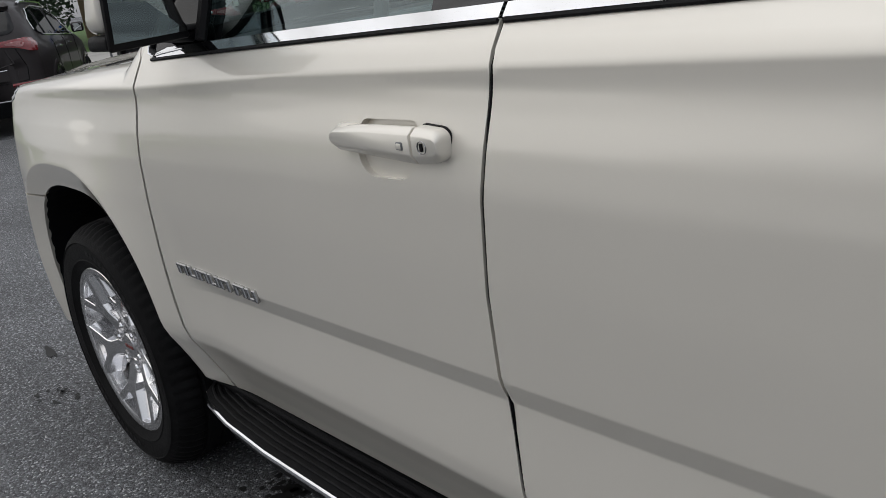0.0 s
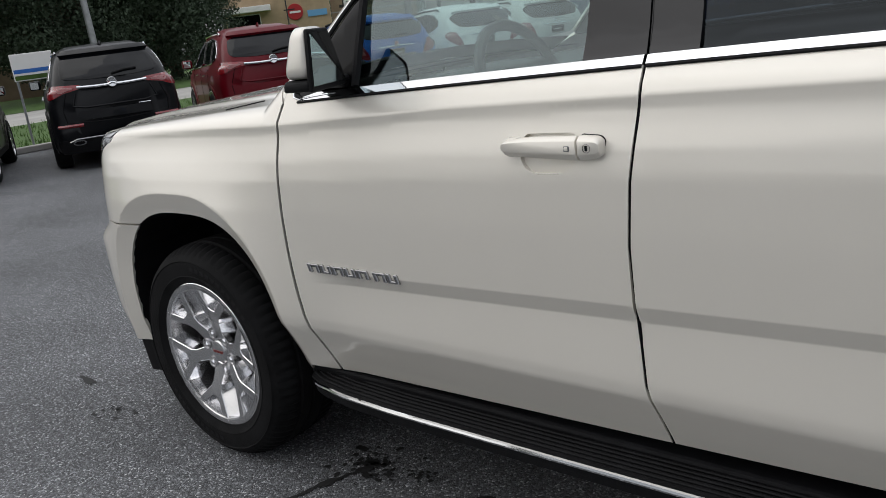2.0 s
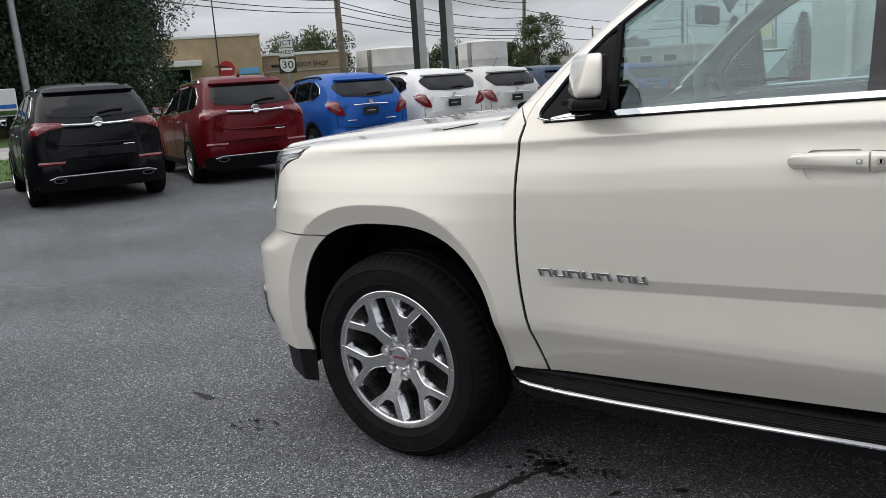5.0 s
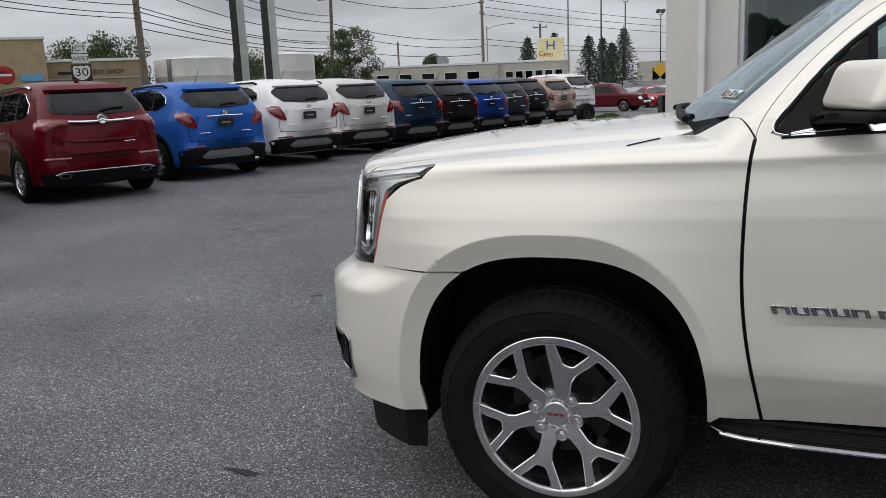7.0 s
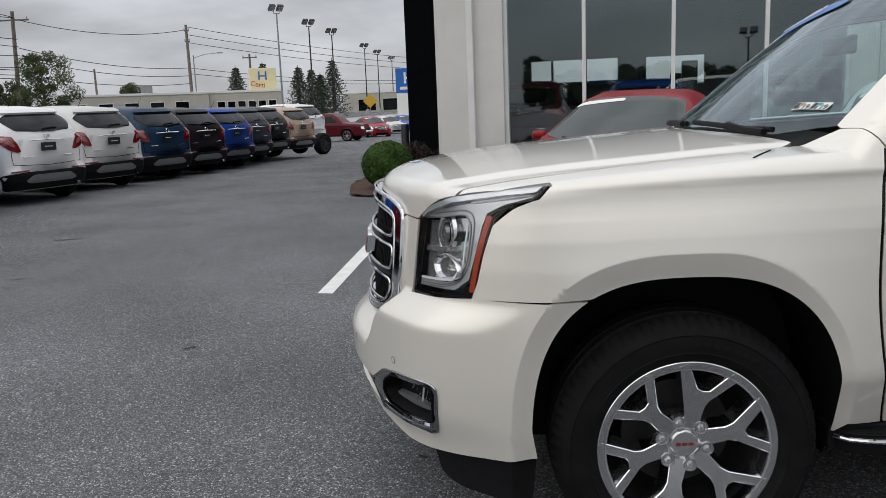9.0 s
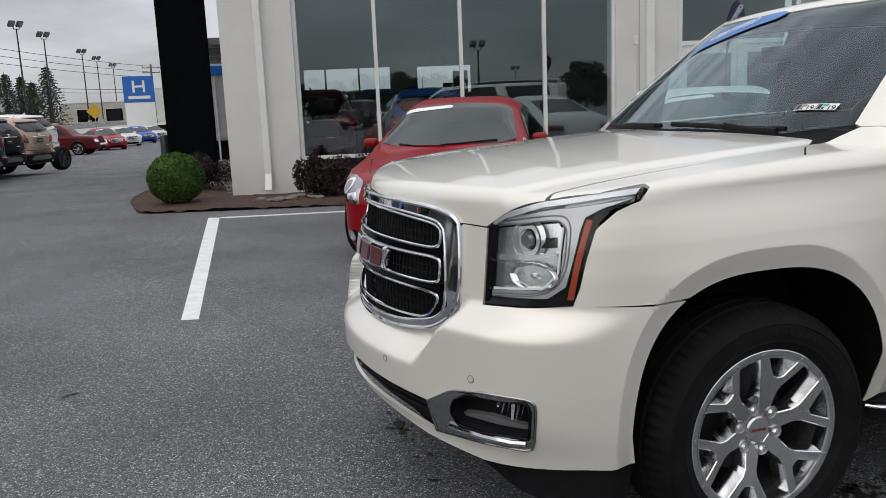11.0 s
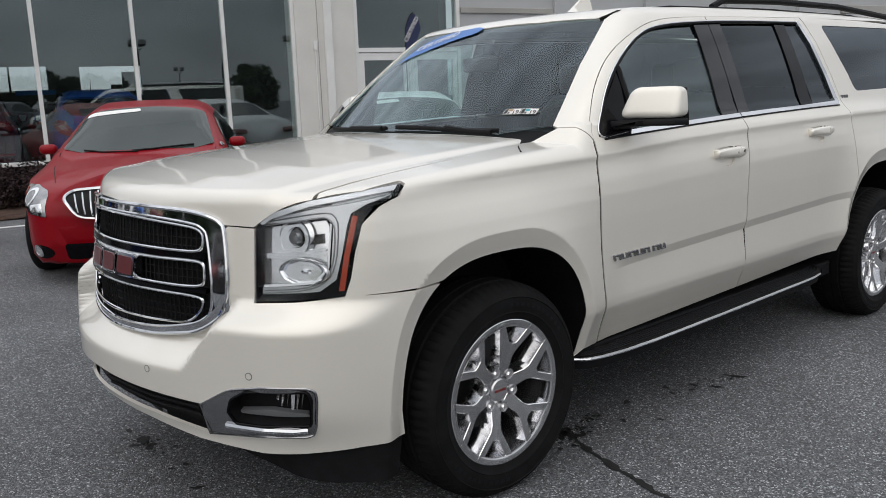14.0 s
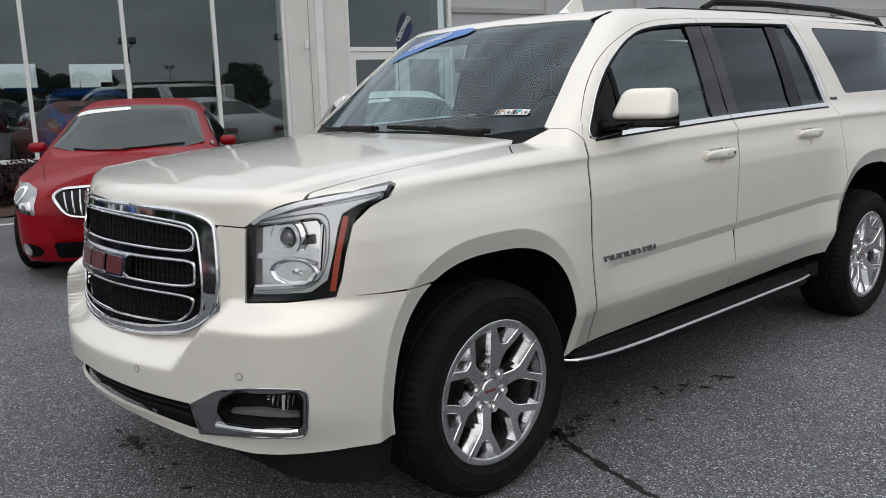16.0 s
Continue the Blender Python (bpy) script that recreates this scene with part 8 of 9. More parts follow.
# its nose lies at the stall's mouth, its tail towards the showroom
b_turn = radians(60.5)
sedan.matrix_basis = Matrix.Translation((0.34 + 4.67 * math.cos(b_turn), 4.72 + 4.67 * math.sin(b_turn), 0)) @ Matrix.Rotation(b_turn + math.pi, 4, "Z")
dressed(sedan, (0.225, 0.0012, 0.0065))


def saloon_copy(x, y, turn, color, label, group="cars beyond the row"):
    ob = copy_thing(sedan, Matrix.Translation((x, y, ground_z(x, y) if y > 26 else 0)) @ Matrix.Rotation(radians(turn), 4, "Z"))
    dressed(ob, color)
    return tagged(ob, label, "", group)


# white car in the next stall, mostly hidden by the large SUV
n_turn = radians(60.5)
saloon_copy(2.76 + 4.67 * math.cos(n_turn), 3.54 + 4.67 * math.sin(n_turn), 240.5, (0.80, 0.80, 0.79), "white saloon parked in the stall beyond the large SUV", "stall cars")
# far side of the lot
saloon_copy(-6.9, 60.0, 295, (0.30, 0.012, 0.02), "red saloon parked far across the lot")
saloon_copy(-6.2, 68.1, 295, (0.62, 0.62, 0.61), "white saloon parked far across the lot")
saloon_copy(-5.2, 76.1, 295, (0.02, 0.07, 0.36), "blue saloon parked far across the lot")
saloon_copy(-4.2, 84.1, 295, (0.50, 0.50, 0.52), "silver saloon parked far across the lot")


# red pickup truck, seen side on
def pickup(name, label):
    L, W, r = 5.4, 1.85, 0.37
    top_x = [0.0, 0.1, 1.75, 1.85, 2.1, 2.6, 3.2, 3.55, 3.95, 4.9, 5.3, 5.4]
    tz = [1.05, 1.08, 1.08, 1.20, 1.66, 1.72, 1.70, 1.50, 1.13, 1.05, 0.95, 0.8]
    tail = ([0.2, 0.5, 0.6, 1.2, 1.9], [0.05, 0.0, 0.02, 0.03, 0.10])
    sh = CarShape(L, W, top_x, tz, 1.10, 0.32, 0.30, tail, 0.10)
    wb0 = 1.05
    sh.arches = ((wb0, r + 0.07), (wb0 + 3.2, r + 0.07))
    kit = CarKit(name, sh, label, "truck")
    v, fc, nn = hull_bm(sh, 90, 56)
    put("body", mesh_of(v, fc, CAR_PAINT, True, nn), kit.ob)
    for wx in (wb0, wb0 + 3.2):
        kit.skin("wheel_well", [(wx - r - 0.06, 0.3)] + [(wx - (r + 0.06) * math.cos(t), r + (r + 0.06) * math.sin(t)) for t in np.linspace(0.0, math.pi, 20)] + [(wx + r + 0.06, 0.3)], sh.left, GLOSS_BLACK, "", 0.003, 0, both=True)
        for sg in (1, -1):
            car_wheel(kit.ob, wx, sg * (W / 2 + 0.012), r, 0.22, sg, 6)
    kit.skin("side_window", round_outline([(2.18, 1.18), (2.22, 1.54), (2.72, 1.58), (2.74, 1.18)], 0.04), sh.left, CAR_GLASS, "", 0.004, 0.004, both=True)
    kit.skin("side_window", round_outline([(2.82, 1.18), (2.80, 1.58), (3.20, 1.56), (3.62, 1.18)], 0.04), sh.left, CAR_GLASS, "", 0.004, 0.004, both=True)
    kit.line("bumper", [(-0.6, 0.58), (0.6, 0.58)], sh.front, 0.08, CHROME, 0.02)
    kit.skin("front_lamp", oval(0.68, 0.82, 0.14, 0.09, 16, 4), sh.front, CHROME_LAMP, "", 0.006, both=True)
    kit.line("bed_rail", [(0.1, 1.06), (1.75, 1.06)], sh.left, 0.03, BLACK_PLASTIC, 0.0, both=True)
    return kit.ob


truck = pickup("pickup_truck", "dark red pickup truck parked across the lot")
truck.matrix_basis = Matrix.Translation((-10.5, 50.6, ground_z(-7.5, 50.0))) @ Matrix.Rotation(radians(-14), 4, "Z")
dressed(truck, (0.085, 0.005, 0.010))
# spare wheel behind the white car
spare = thing("spare_wheel", "spare wheel standing on the asphalt beside the row", "wheel")
spare.matrix_basis = Matrix.Translation((-5.14, 28.9, ground_z(-5.1, 28.9))) @ Matrix.Rotation(radians(60), 4, "Z")
car_wheel(spare, 0, 0, 0.40, 0.28, -1, 6, ALLOY_DARK)

# cars in the showroom
inside = car_copy(row_big, 0.75, 13.0, (0.075, 0.010, 0.018), "maroon crossover standing inside the showroom", 76, "showroom cars")
inside2 = car_copy(row_small, 2.95, 12.5, (0.012, 0.06, 0.28), "blue crossover standing inside the showroom", 76, "showroom cars")


# ---- grass, street and far surroundings ----
def far_at(az, dist):
    return (0.2 + dist * math.cos(radians(az)), -2.2 + dist * math.sin(radians(az)))


along = Vector((0.2, 0.98)).normalized()
out_ = Vector((-0.98, 0.2))


def strip(name, d0, d1, a0, a1, z, mat, label, category):
    o = Vector((-12.9, 6.4))
    p = [o + out_ * d + along * a for d, a in ((d0, a0), (d1, a0), (d1, a1), (d0, a1))]
    return sheet(name, [tuple(v) for v in p], z, mat, label, category)


strip("grass_verge", 0.0, 9.0, -70, 26, 0.02, GRASS, "mown grass verge beyond the parked cars", "grass")
strip("street", 9.0, 17.0, -90, 140, 0.008, CONCRETE, "pale worn street beyond the verge", "street")
strip("far_grass", 17.0, 120.0, -90, 40, 0.02, GRASS, "mown grass across the street", "grass")
part_kerb = built("kerb", box_bm(-0.15, 0.0, -70, 26, 0.0, 0.12, 0.02), CONCRETE, "concrete kerb along the verge", "kerb",
                  Matrix.Translation((-12.9, 6.4, 0)) @ Matrix.Rotation(math.atan2(0.98, 0.2) - math.pi / 2, 4, "Z"))
# blades on the near verge
n_bl = 14000
ga, gd_ = rng.random(n_bl) * 45 - 18, 0.05 + rng.random(n_bl) ** 1.5 * 8.5
base = np.array([(-12.9, 6.4)]) + np.outer(gd_, np.array(out_)) + np.outer(ga, np.array(along))
an_ = rng.random(n_bl) * math.pi
hh = 0.05 + 0.07 * rng.random(n_bl)
wv_ = np.column_stack([np.cos(an_), np.sin(an_), 0 * an_]) * 0.012
b3 = np.column_stack([base, np.full(n_bl, 0.02)])
tip = b3 + np.column_stack([rng.normal(size=n_bl) * 0.03, rng.normal(size=n_bl) * 0.03, hh])
tagged(put("grass_blades", mesh_of(np.stack([b3 - wv_, b3 + wv_, tip], 1).reshape(-1, 3), np.arange(n_bl * 3).reshape(-1, 3), GRASS)), "short green grass blades of the verge", "grass", kind="stuff")


def tree(name, label, az, dist, height, spread, mat, leaves, seed, trunk=0.35, low=0.25, lumps=14, size=0.22, puff=0.30):
    x, y = far_at(az, dist)
    g = np.random.default_rng(seed)
    ob = thing(name, label, "tree")
    ob.location = (x, y, 0)
    bm = bmesh.new()
    add_tube(bm, [(0, 0, -0.05), (0.05, 0, height * 0.3), (0.0, 0.1, height * 0.62)], [trunk, trunk * 0.75, trunk * 0.35], 10)
    limbs = []
    for k in range(lumps):
        a = k * 2.4 + g.random()
        h = height * (low + (0.92 - low) * (k + 0.5) / lumps)
        rr = spread * (0.35 + 0.4 * g.random()) * math.sqrt(max(0.15, 1 - ((h / height - 0.5) / 0.55) ** 2))
        e = (rr * math.cos(a), rr * math.sin(a), h)
        add_tube(bm, [(0, 0, max(height * 0.15, h - rr * 0.7)), (e[0] * 0.5, e[1] * 0.5, h - rr * 0.25), e], [trunk * 0.35, trunk * 0.2, 0.03], 6)
        limbs.append(e)
    part("trunk", bm, BARK, ob, "", True)
    vs = []
    for e in limbs:
        r = spread * (puff + 0.20 * g.random())
        vs.append(leaf_cloud(g, e, (r, r, r * 0.75), leaves // lumps, size, 0.25))
    put("crown", leaf_mesh(np.vstack(vs), mat), ob)
    return ob


def pine(az, dist, height, seed):
    x, y = far_at(az, dist)
    g = np.random.default_rng(seed)
    ob = thing("pine_tree", "dark green conifer far beyond the lot", "tree", "far conifers")
    ob.location = (x, y, 0)
    part("trunk", tube_bm([(0, 0, -0.05), (0, 0, height)], [0.25, 0.03], 8), BARK, ob)
    vs = []
    for k in range(22):
        h = height * (0.12 + 0.86 * k / 22)
        r = (1 - h / height) ** 0.75 * height * 0.34 + 0.15
        for j in range(8):
            a = j * 0.785 + k * 1.3 + g.random() * 0.5
            L_ = r * (0.65 + 0.5 * g.random())
            for f_ in (0.3, 0.62, 0.92):
                vs.append(leaf_cloud(g, (f_ * L_ * math.cos(a), f_ * L_ * math.sin(a), h - 0.34 * L_ * f_ ** 1.5), (L_ * 0.22, L_ * 0.22, 0.10), 12, 0.10, 0.1))
    put("crown", leaf_mesh(np.vstack(vs), LEAF_DARK), ob)


tree("shade_tree", "large dark shade tree across the street", 147.6, 47, 13.5, 6.8, LEAF_DARK, 120000, 1, 0.45, 0.10, 34, 0.085)
tree("shade_tree", "large dark shade tree across the street", 151.5, 44, 13.0, 6.5, LEAF_DARK, 100000, 2, 0.45, 0.12, 32, 0.085)
tree("shade_tree", "large dark shade tree across the street", 145.6, 52, 12.0, 4.6, LEAF_DARK, 70000, 7, 0.40, 0.08, 26, 0.085)
tree("shade_tree", "large dark shade tree beside the brick building", 161.5, 40, 12.0, 5.0, LEAF_DARK, 26000, 3, 0.4, 0.15, 16, 0.14)
tree("street_tree", "broad-leaved tree by the utility pole", 116.3, 62, 6.0, 2.6, LEAF_TREE, 11000, 4, 0.14, 0.15, 30, 0.075, 0.15)
for az, d, h, sp, sd in ((139.5, 105, 7.6, 6, 11), (134.0, 100, 7.3, 5, 12), (131.3, 95, 7.8, 5, 13), (123.2, 110, 6.0, 5, 14), (119.8, 100, 5.2, 4, 15), (118.2, 95, 5.0, 3.5, 16), (110.6, 150, 6.5, 3.5, 17)):
    tree("far_tree", "small green tree far off", az, d, h, sp, LEAF_TREE, 9000, sd, 0.25, 0.12, 16, 0.15, 0.24)
for az, d, h, sd in ((104.2, 112, 7.2, 21), (102.4, 118, 8.0, 22), (100.1, 112, 7.0, 23), (99.2, 120, 7.0, 24), (97.8, 112, 7.8, 25), (98.6, 124, 6.4, 26)):
    pine(az, d, h, sd)


def block(name, label, az0, az1, dist, h, depth, mat, category="building", z0=0.0):
    """A flat-roofed building across the line of sight between two bearings."""
    p, q = Vector(far_at(az0, dist)), Vector(far_at(az1, dist))
    ob = thing(name, label, category)
    ob.matrix_world = Matrix.Translation((p.x, p.y, 0)) @ Matrix.Rotation(math.atan2(q.y - p.y, q.x - p.x), 4, "Z")
    w = (q - p).length
    part("wall", box_bm(0, w, 0, depth, z0 - 1.3 if dist > 80 else z0, h, 0.03), mat, ob)
    part("roof_edge", box_bm(-0.08, w + 0.08, -0.08, depth + 0.08, h, h + 0.22, 0.02), WHITE_METAL, ob)
    return ob, w


def pane_row(ob, spans, z0, z1, frame=0.06):
    for a, b in spans:
        wnd = new("window")
        wnd.parent = ob
        part("frame", box_bm(a - frame, b + frame, -0.05, 0.02, z0 - frame, z1 + frame, 0.01), WHITE_METAL, wnd)
        part("pane", box_bm(a, b, -0.07, -0.04, z0, z1), CAR_GLASS, wnd)


up = Matrix.Rotation(radians(90), 4, "X")
tan_b, w = block("brick_building", "tan brick workshop with a white canopy and round red sign", 142.6, 135.4, 70, 6.0, 14, TAN_BRICK)
pane_row(tan_b, [(0.5, 3.0)], 1.0, 3.6)
part("canopy", box_bm(0.0, 4.0, -1.2, 0.0, 3.8, 4.25, 0.03), WHITE_METAL, tan_b)
bm = lathe_bm([(0.0, -0.12), (0.62, -0.12), (0.66, -0.05), (0.66, 0.0)], 32)
bmesh.ops.translate(bm, verts=bm.verts[:], vec=(5.9, 0, 3.45))
part("round_sign", bm, SIGN_RED, tan_b, "round red sign", True)
part("sign_bars", box_bm(5.45, 6.35, -0.15, -0.12, 3.36, 3.52), WHITE_SIGN, tan_b)
part("sign_arm", box_bm(5.0, 5.9, -0.16, -0.13, 3.62, 3.72), BLACK_SIGN, tan_b)
part("blue_sign", box_bm(6.9, 8.5, -0.08, 0.0, 2.95, 3.45, 0.01), SKY_SIGN, tan_b, "pale blue sign")
shop, w = block("body_shop", "low tan brick body shop with lettering", 135.4, 129.6, 72, 4.35, 12, BROWN_TAN)
sign_text("BODY SHOP", 0.52, BLACK_SIGN, shop, Matrix.Translation((w * 0.57, -0.02, 3.52)) @ up, 0.02)
part("name_bar", box_bm(w * 0.10, w * 0.28, -0.03, 0.0, 3.38, 3.62), BLACK_SIGN, shop)
part("stone_band", box_bm(0.0, w, -0.06, 0.0, 3.0, 3.10), CONCRETE, shop)
brn, w = block("brick_house", "brown brick office with a band of windows across the street", 158.0, 152.5, 50, 6.5, 10, BROWN_BRICK)
pane_row(brn, [(k * 1.1 + 0.6, k * 1.1 + 1.5) for k in range(4)], 1.9, 3.0)
offc, w = block("flat_office", "low cream office with small windows", 115.4, 106.2, 85, 3.15, 14, CREAM_WALL)
pane_row(offc, [(1.3 + 2.3 * k, 2.5 + 2.3 * k) for k in range(5)], 1.55, 2.45)
part("roof_unit", box_bm(7.5, 8.6, 4, 5, 3.3, 4.2, 0.03), GALV, offc)
offr, w = block("flat_office", "long side of the low cream office", 106.2, 101.4, 85.5, 3.15, 3, CREAM_WALL)
pane_row(offr, [(0.8 + 1.0 * k, 1.5 + 1.0 * k) for k in range(6)], 1.2, 2.3)
part("white_tower", box_bm(-1.9, 0.1, 0, 3, 0, 4.3, 0.05), WHITE_METAL, offc)
lowb, w = block("low_shed", "low pale workshop far across the lot", 97.0, 91.5, 170, 3.8, 10, CREAM_WALL)
pane_row(lowb, [(3.0, 6.5), (8.0, 11.0)], 0.3, 2.6)
wht, w = block("white_store", "white store far beyond the lot", 92.4, 89.5, 150, 5.5, 10, TANK_WHITE)
for az0, az1, d, h in ((129.1, 124.1, 78, 4.5), (122.1, 118.7, 82, 4.75)):
    x, y = far_at((az0 + az1) / 2, d)
    rr = d * math.tan(radians((az0 - az1) / 2))
    tk = thing("storage_tank", "white steel storage tank beyond the street", "tank", "storage tanks")
    tk.location = (x, y, 0)
    part("shell", lathe_bm([(rr, 0.0), (rr, h * 0.33), (rr * 1.003, h * 0.335), (rr, h * 0.34), (rr, h * 0.66), (rr * 1.003, h * 0.665), (rr, h * 0.67), (rr, h), (rr * 0.97, h + 0.05), (0.0, h + 0.35)], 48, "z"), TANK_WHITE, tk, "", True)
    part("ladder", box_bm(-0.2, 0.2, -rr - 0.08, -rr, 0, h), GALV, tk)


def pole(name, label, az, dist, h, r, mat, cross=(), lean=0.0, category="pole", at=None):
    x, y = at or far_at(az, dist)
    ob = thing(name, label, category)
    ob.location = (x, y, 0)
    part("shaft", tube_bm([(0, 0, -0.1), (lean * h, 0, h)], [r, r * 0.7], 10), mat, ob, "", True)
    for z, wd in cross:
        part("crossarm", box_bm(-wd / 2 + lean * z, wd / 2 + lean * z, -0.06, 0.06, z - 0.06, z + 0.06), WOOD_POLE, ob)
        for s in (-0.45, 0.0, 0.45):
            part("insulator", tube_bm([(s * wd + lean * z, 0, z + 0.05), (s * wd + lean * z, 0, z + 0.25)], 0.05, 6), GALV, ob)
    return ob


pole("utility_pole", "weathered wooden utility pole by the route sign", 0, 0, 14.0, 0.24, WOOD_POLE, (), -0.012, "utility pole", (-35.1, 40.4))
pole("utility_pole", "wooden utility pole with a crossarm", 117.6, 78, 10.1, 0.20, WOOD_POLE, ((9.4, 2.6),), 0.045, "utility pole")
pole("utility_pole", "tall wooden utility pole with wires", 107.2, 92, 10.4, 0.20, WOOD_POLE, ((9.8, 0.5), (8.7, 0.5)), 0.0, "utility pole")
pole("utility_pole", "wooden utility pole with a short crossarm", 103.3, 95, 7.5, 0.16, WOOD_POLE, ((7.1, 1.6),), 0.0, "utility pole")
pole("utility_pole", "pale leaning utility pole before the trees", 149.6, 38, 13.0, 0.16, GALV, (), -0.035, "utility pole")
pole("thin_mast", "thin steel mast behind the red sign", 138.2, 66, 14, 0.06, POLE_DARK)
pole("utility_pole", "wooden utility pole far off", 113.0, 90, 6.0, 0.14, WOOD_POLE, (), 0.0, "utility pole")
pole("utility_pole", "wooden utility pole far off", 91.5, 130, 8.5, 0.2, WOOD_POLE, ((8.0, 2.5), (7.3, 2.5)), 0.0, "utility pole")
cob = pole("street_lamp", "cobra-head street lamp on a tall pole", 106.9, 92, 7.3, 0.08, GALV, (), 0.0, "street lamp")
part("arm", tube_bm([(0, 0, 7.0), (1.2, 0, 7.35), (2.6, 0, 7.45)], 0.05, 6), GALV, cob)
part("head", box_bm(2.5, 3.1, -0.12, 0.12, 7.38, 7.52, 0.04), GALV, cob)

# sagging wires
def wire(a, b, sag, r=0.02, n=14):
    a, b = Vector(a), Vector(b)
    return [tuple(a.lerp(b, t) - Vector((0, 0, sag * 4 * t * (1 - t)))) for t in (i / n for i in range(n + 1))], r


wires = thing("overhead_wires", "black overhead wires between the utility poles", "wires")
pA, pB, pC, pD = Vector((*far_at(149.6, 38), 0)), Vector((-35.1, 40.4, 0)), Vector((*far_at(117.2, 78), 0)), Vector((*far_at(107.2, 92), 0))
far_e = Vector((*far_at(91.5, 130), 0))
for za, zb, s in ((7.6, 7.0, 0.5), (7.2, 6.5, 0.5), (6.7, 6.2, 0.4)):
    pts, r_ = wire(pA + Vector((0, 0, za)), pB + Vector((0, 0, zb)), s, 0.025)
    part("wire", tube_bm(pts, r_, 5), CABLE, wires)
for za, zb, s in ((12.6, 9.6, 0.6), (11.0, 9.6, 0.8), (9.6, 7.3, 0.8), (8.3, 6.6, 0.9), (6.6, 5.4, 0.5), (6.1, 5.0, 0.5), (5.6, 4.7, 0.4), (10.3, 7.9, 0.9), (6.9, 5.6, 0.6)):
    pts, r_ = wire(pB + Vector((0, 0, za)), pC + Vector((0, 0, zb)), s, 0.03)
    part("wire", tube_bm(pts, r_, 5), CABLE, wires)
for za, zb, s in ((9.5, 9.9, 0.8), (7.2, 6.0, 0.6), (6.4, 5.2, 0.6), (5.0, 4.4, 0.5)):
    pts, r_ = wire(pC + Vector((0, 0, za)), pD + Vector((0, 0, zb)), s, 0.03)
    part("wire", tube_bm(pts, r_, 5), CABLE, wires)
for za, zb, s in ((10.2, 8.2, 0.4), (9.4, 7.4, 0.4), (8.6, 6.6, 0.4), (6.0, 5.0, 0.6), (5.4, 4.6, 0.6)):
    pts, r_ = wire(pD + Vector((0, 0, za)), far_e + Vector((0, 0, zb)), s, 0.03)
    part("wire", tube_bm(pts, r_, 5), CABLE, wires)

# route sign
route = thing("route_sign", "white route sign with black numerals on a post", "road sign")
route.matrix_world = Matrix.Translation((-36.4, 36.5, 0)) @ Matrix.Rotation(radians(43), 4, "Z") @ Matrix.Diagonal((1.25, 1.0, 1.03, 1.0))
part("post", box_bm(-0.04, 0.04, 0.03, 0.08, 0, 4.6), GALV, route)
part("plate", box_bm(-0.33, 0.33, -0.01, 0.02, 3.98, 4.50, 0.01), WHITE_SIGN, route)
part("plate", box_bm(-0.36, 0.36, -0.01, 0.02, 3.42, 3.92, 0.01), WHITE_SIGN, route)
part("plate", box_bm(-0.44, 0.44, -0.01, 0.02, 2.40, 3.36, 0.01), BLACK_SIGN, route)
shield = round_outline([(-0.30, 3.30), (-0.12, 3.24), (0.0, 3.30), (0.12, 3.24), (0.30, 3.30), (0.38, 3.16), (0.36, 2.75), (0.22, 2.55), (0.0, 2.46), (-0.22, 2.55), (-0.36, 2.75), (-0.38, 3.16)], 0.06)
uvs, trs = fill_2d(shield, (), 0.1)
put("shield", mesh_of([(a, -0.014, b) for a, b in uvs], trs, WHITE_SIGN), route)
for s_, z, sz in (("JCT", 4.24, 0.40), ("WEST", 3.67, 0.32), ("30", 2.90, 0.62)):
    sign_text(s_, sz, BLACK_SIGN, route, Matrix.Translation((0, -0.018, z)) @ up)

# two steel sign posts, taller than the view
for x, y in ((-17.54, 24.8), (-16.45, 25.2)):
    sp = thing("sign_post", "tall square steel sign post, dark and grey faced", "sign post", "steel sign posts")
    sp.matrix_world = Matrix.Translation((x, y, 0)) @ Matrix.Rotation(radians(-13), 4, "Z")
    part("shaft", box_bm(-0.19, 0.19, -0.19, 0.19, 0, 13, 0.02), STEEL_GREY, sp)
    part("dark_face", box_bm(-0.18, 0.18, -0.198, -0.192, 0, 13), POLE_DARK, sp)
    part("base_plate", box_bm(-0.4, 0.4, -0.4, 0.4, 0, 0.04), GALV, sp)
sgp = thing("pole_sign", "dealer sign cabinet high on the two steel posts", "sign")
sgp.matrix_world = Matrix.Translation((-17.0, 25.0, 13.0)) @ Matrix.Rotation(math.atan2(0.4, 1.09), 4, "Z")
part("cabinet", box_bm(-1.6, 1.6, -0.3, 0.3, 0, 1.6, 0.05), WHITE_SIGN, sgp)

# cream pole sign for used cars
us = thing("used_car_sign", "cream sign board with red and green lettering on posts", "sign")
ux, uy = far_at(102.6, 88)
us.matrix_world = Matrix.Translation((ux, uy, -0.35)) @ Matrix.Rotation(radians(12), 4, "Z")
part("board", box_bm(-1.32, 1.32, -0.15, 0.15, 2.95, 5.90, 0.03), CREAM_SIGN, us)
part("rim", box_bm(-1.38, 1.38, -0.12, 0.12, 2.89, 5.96, 0.02), WHITE_METAL, us)
for px in (-0.2, 0.2):
    part("post", box_bm(px - 0.08, px + 0.08, -0.08, 0.08, 0, 2.95), WOOD_POLE, us)
for a in (-0.42, 0.27):
    part("mark_bar", box_bm(a, a + 0.15, -0.17, -0.15, 4.75, 5.62), BLUE_SIGN, us)
part("mark_bar", box_bm(-0.28, 0.28, -0.17, -0.15, 5.08, 5.22), BLUE_SIGN, us)
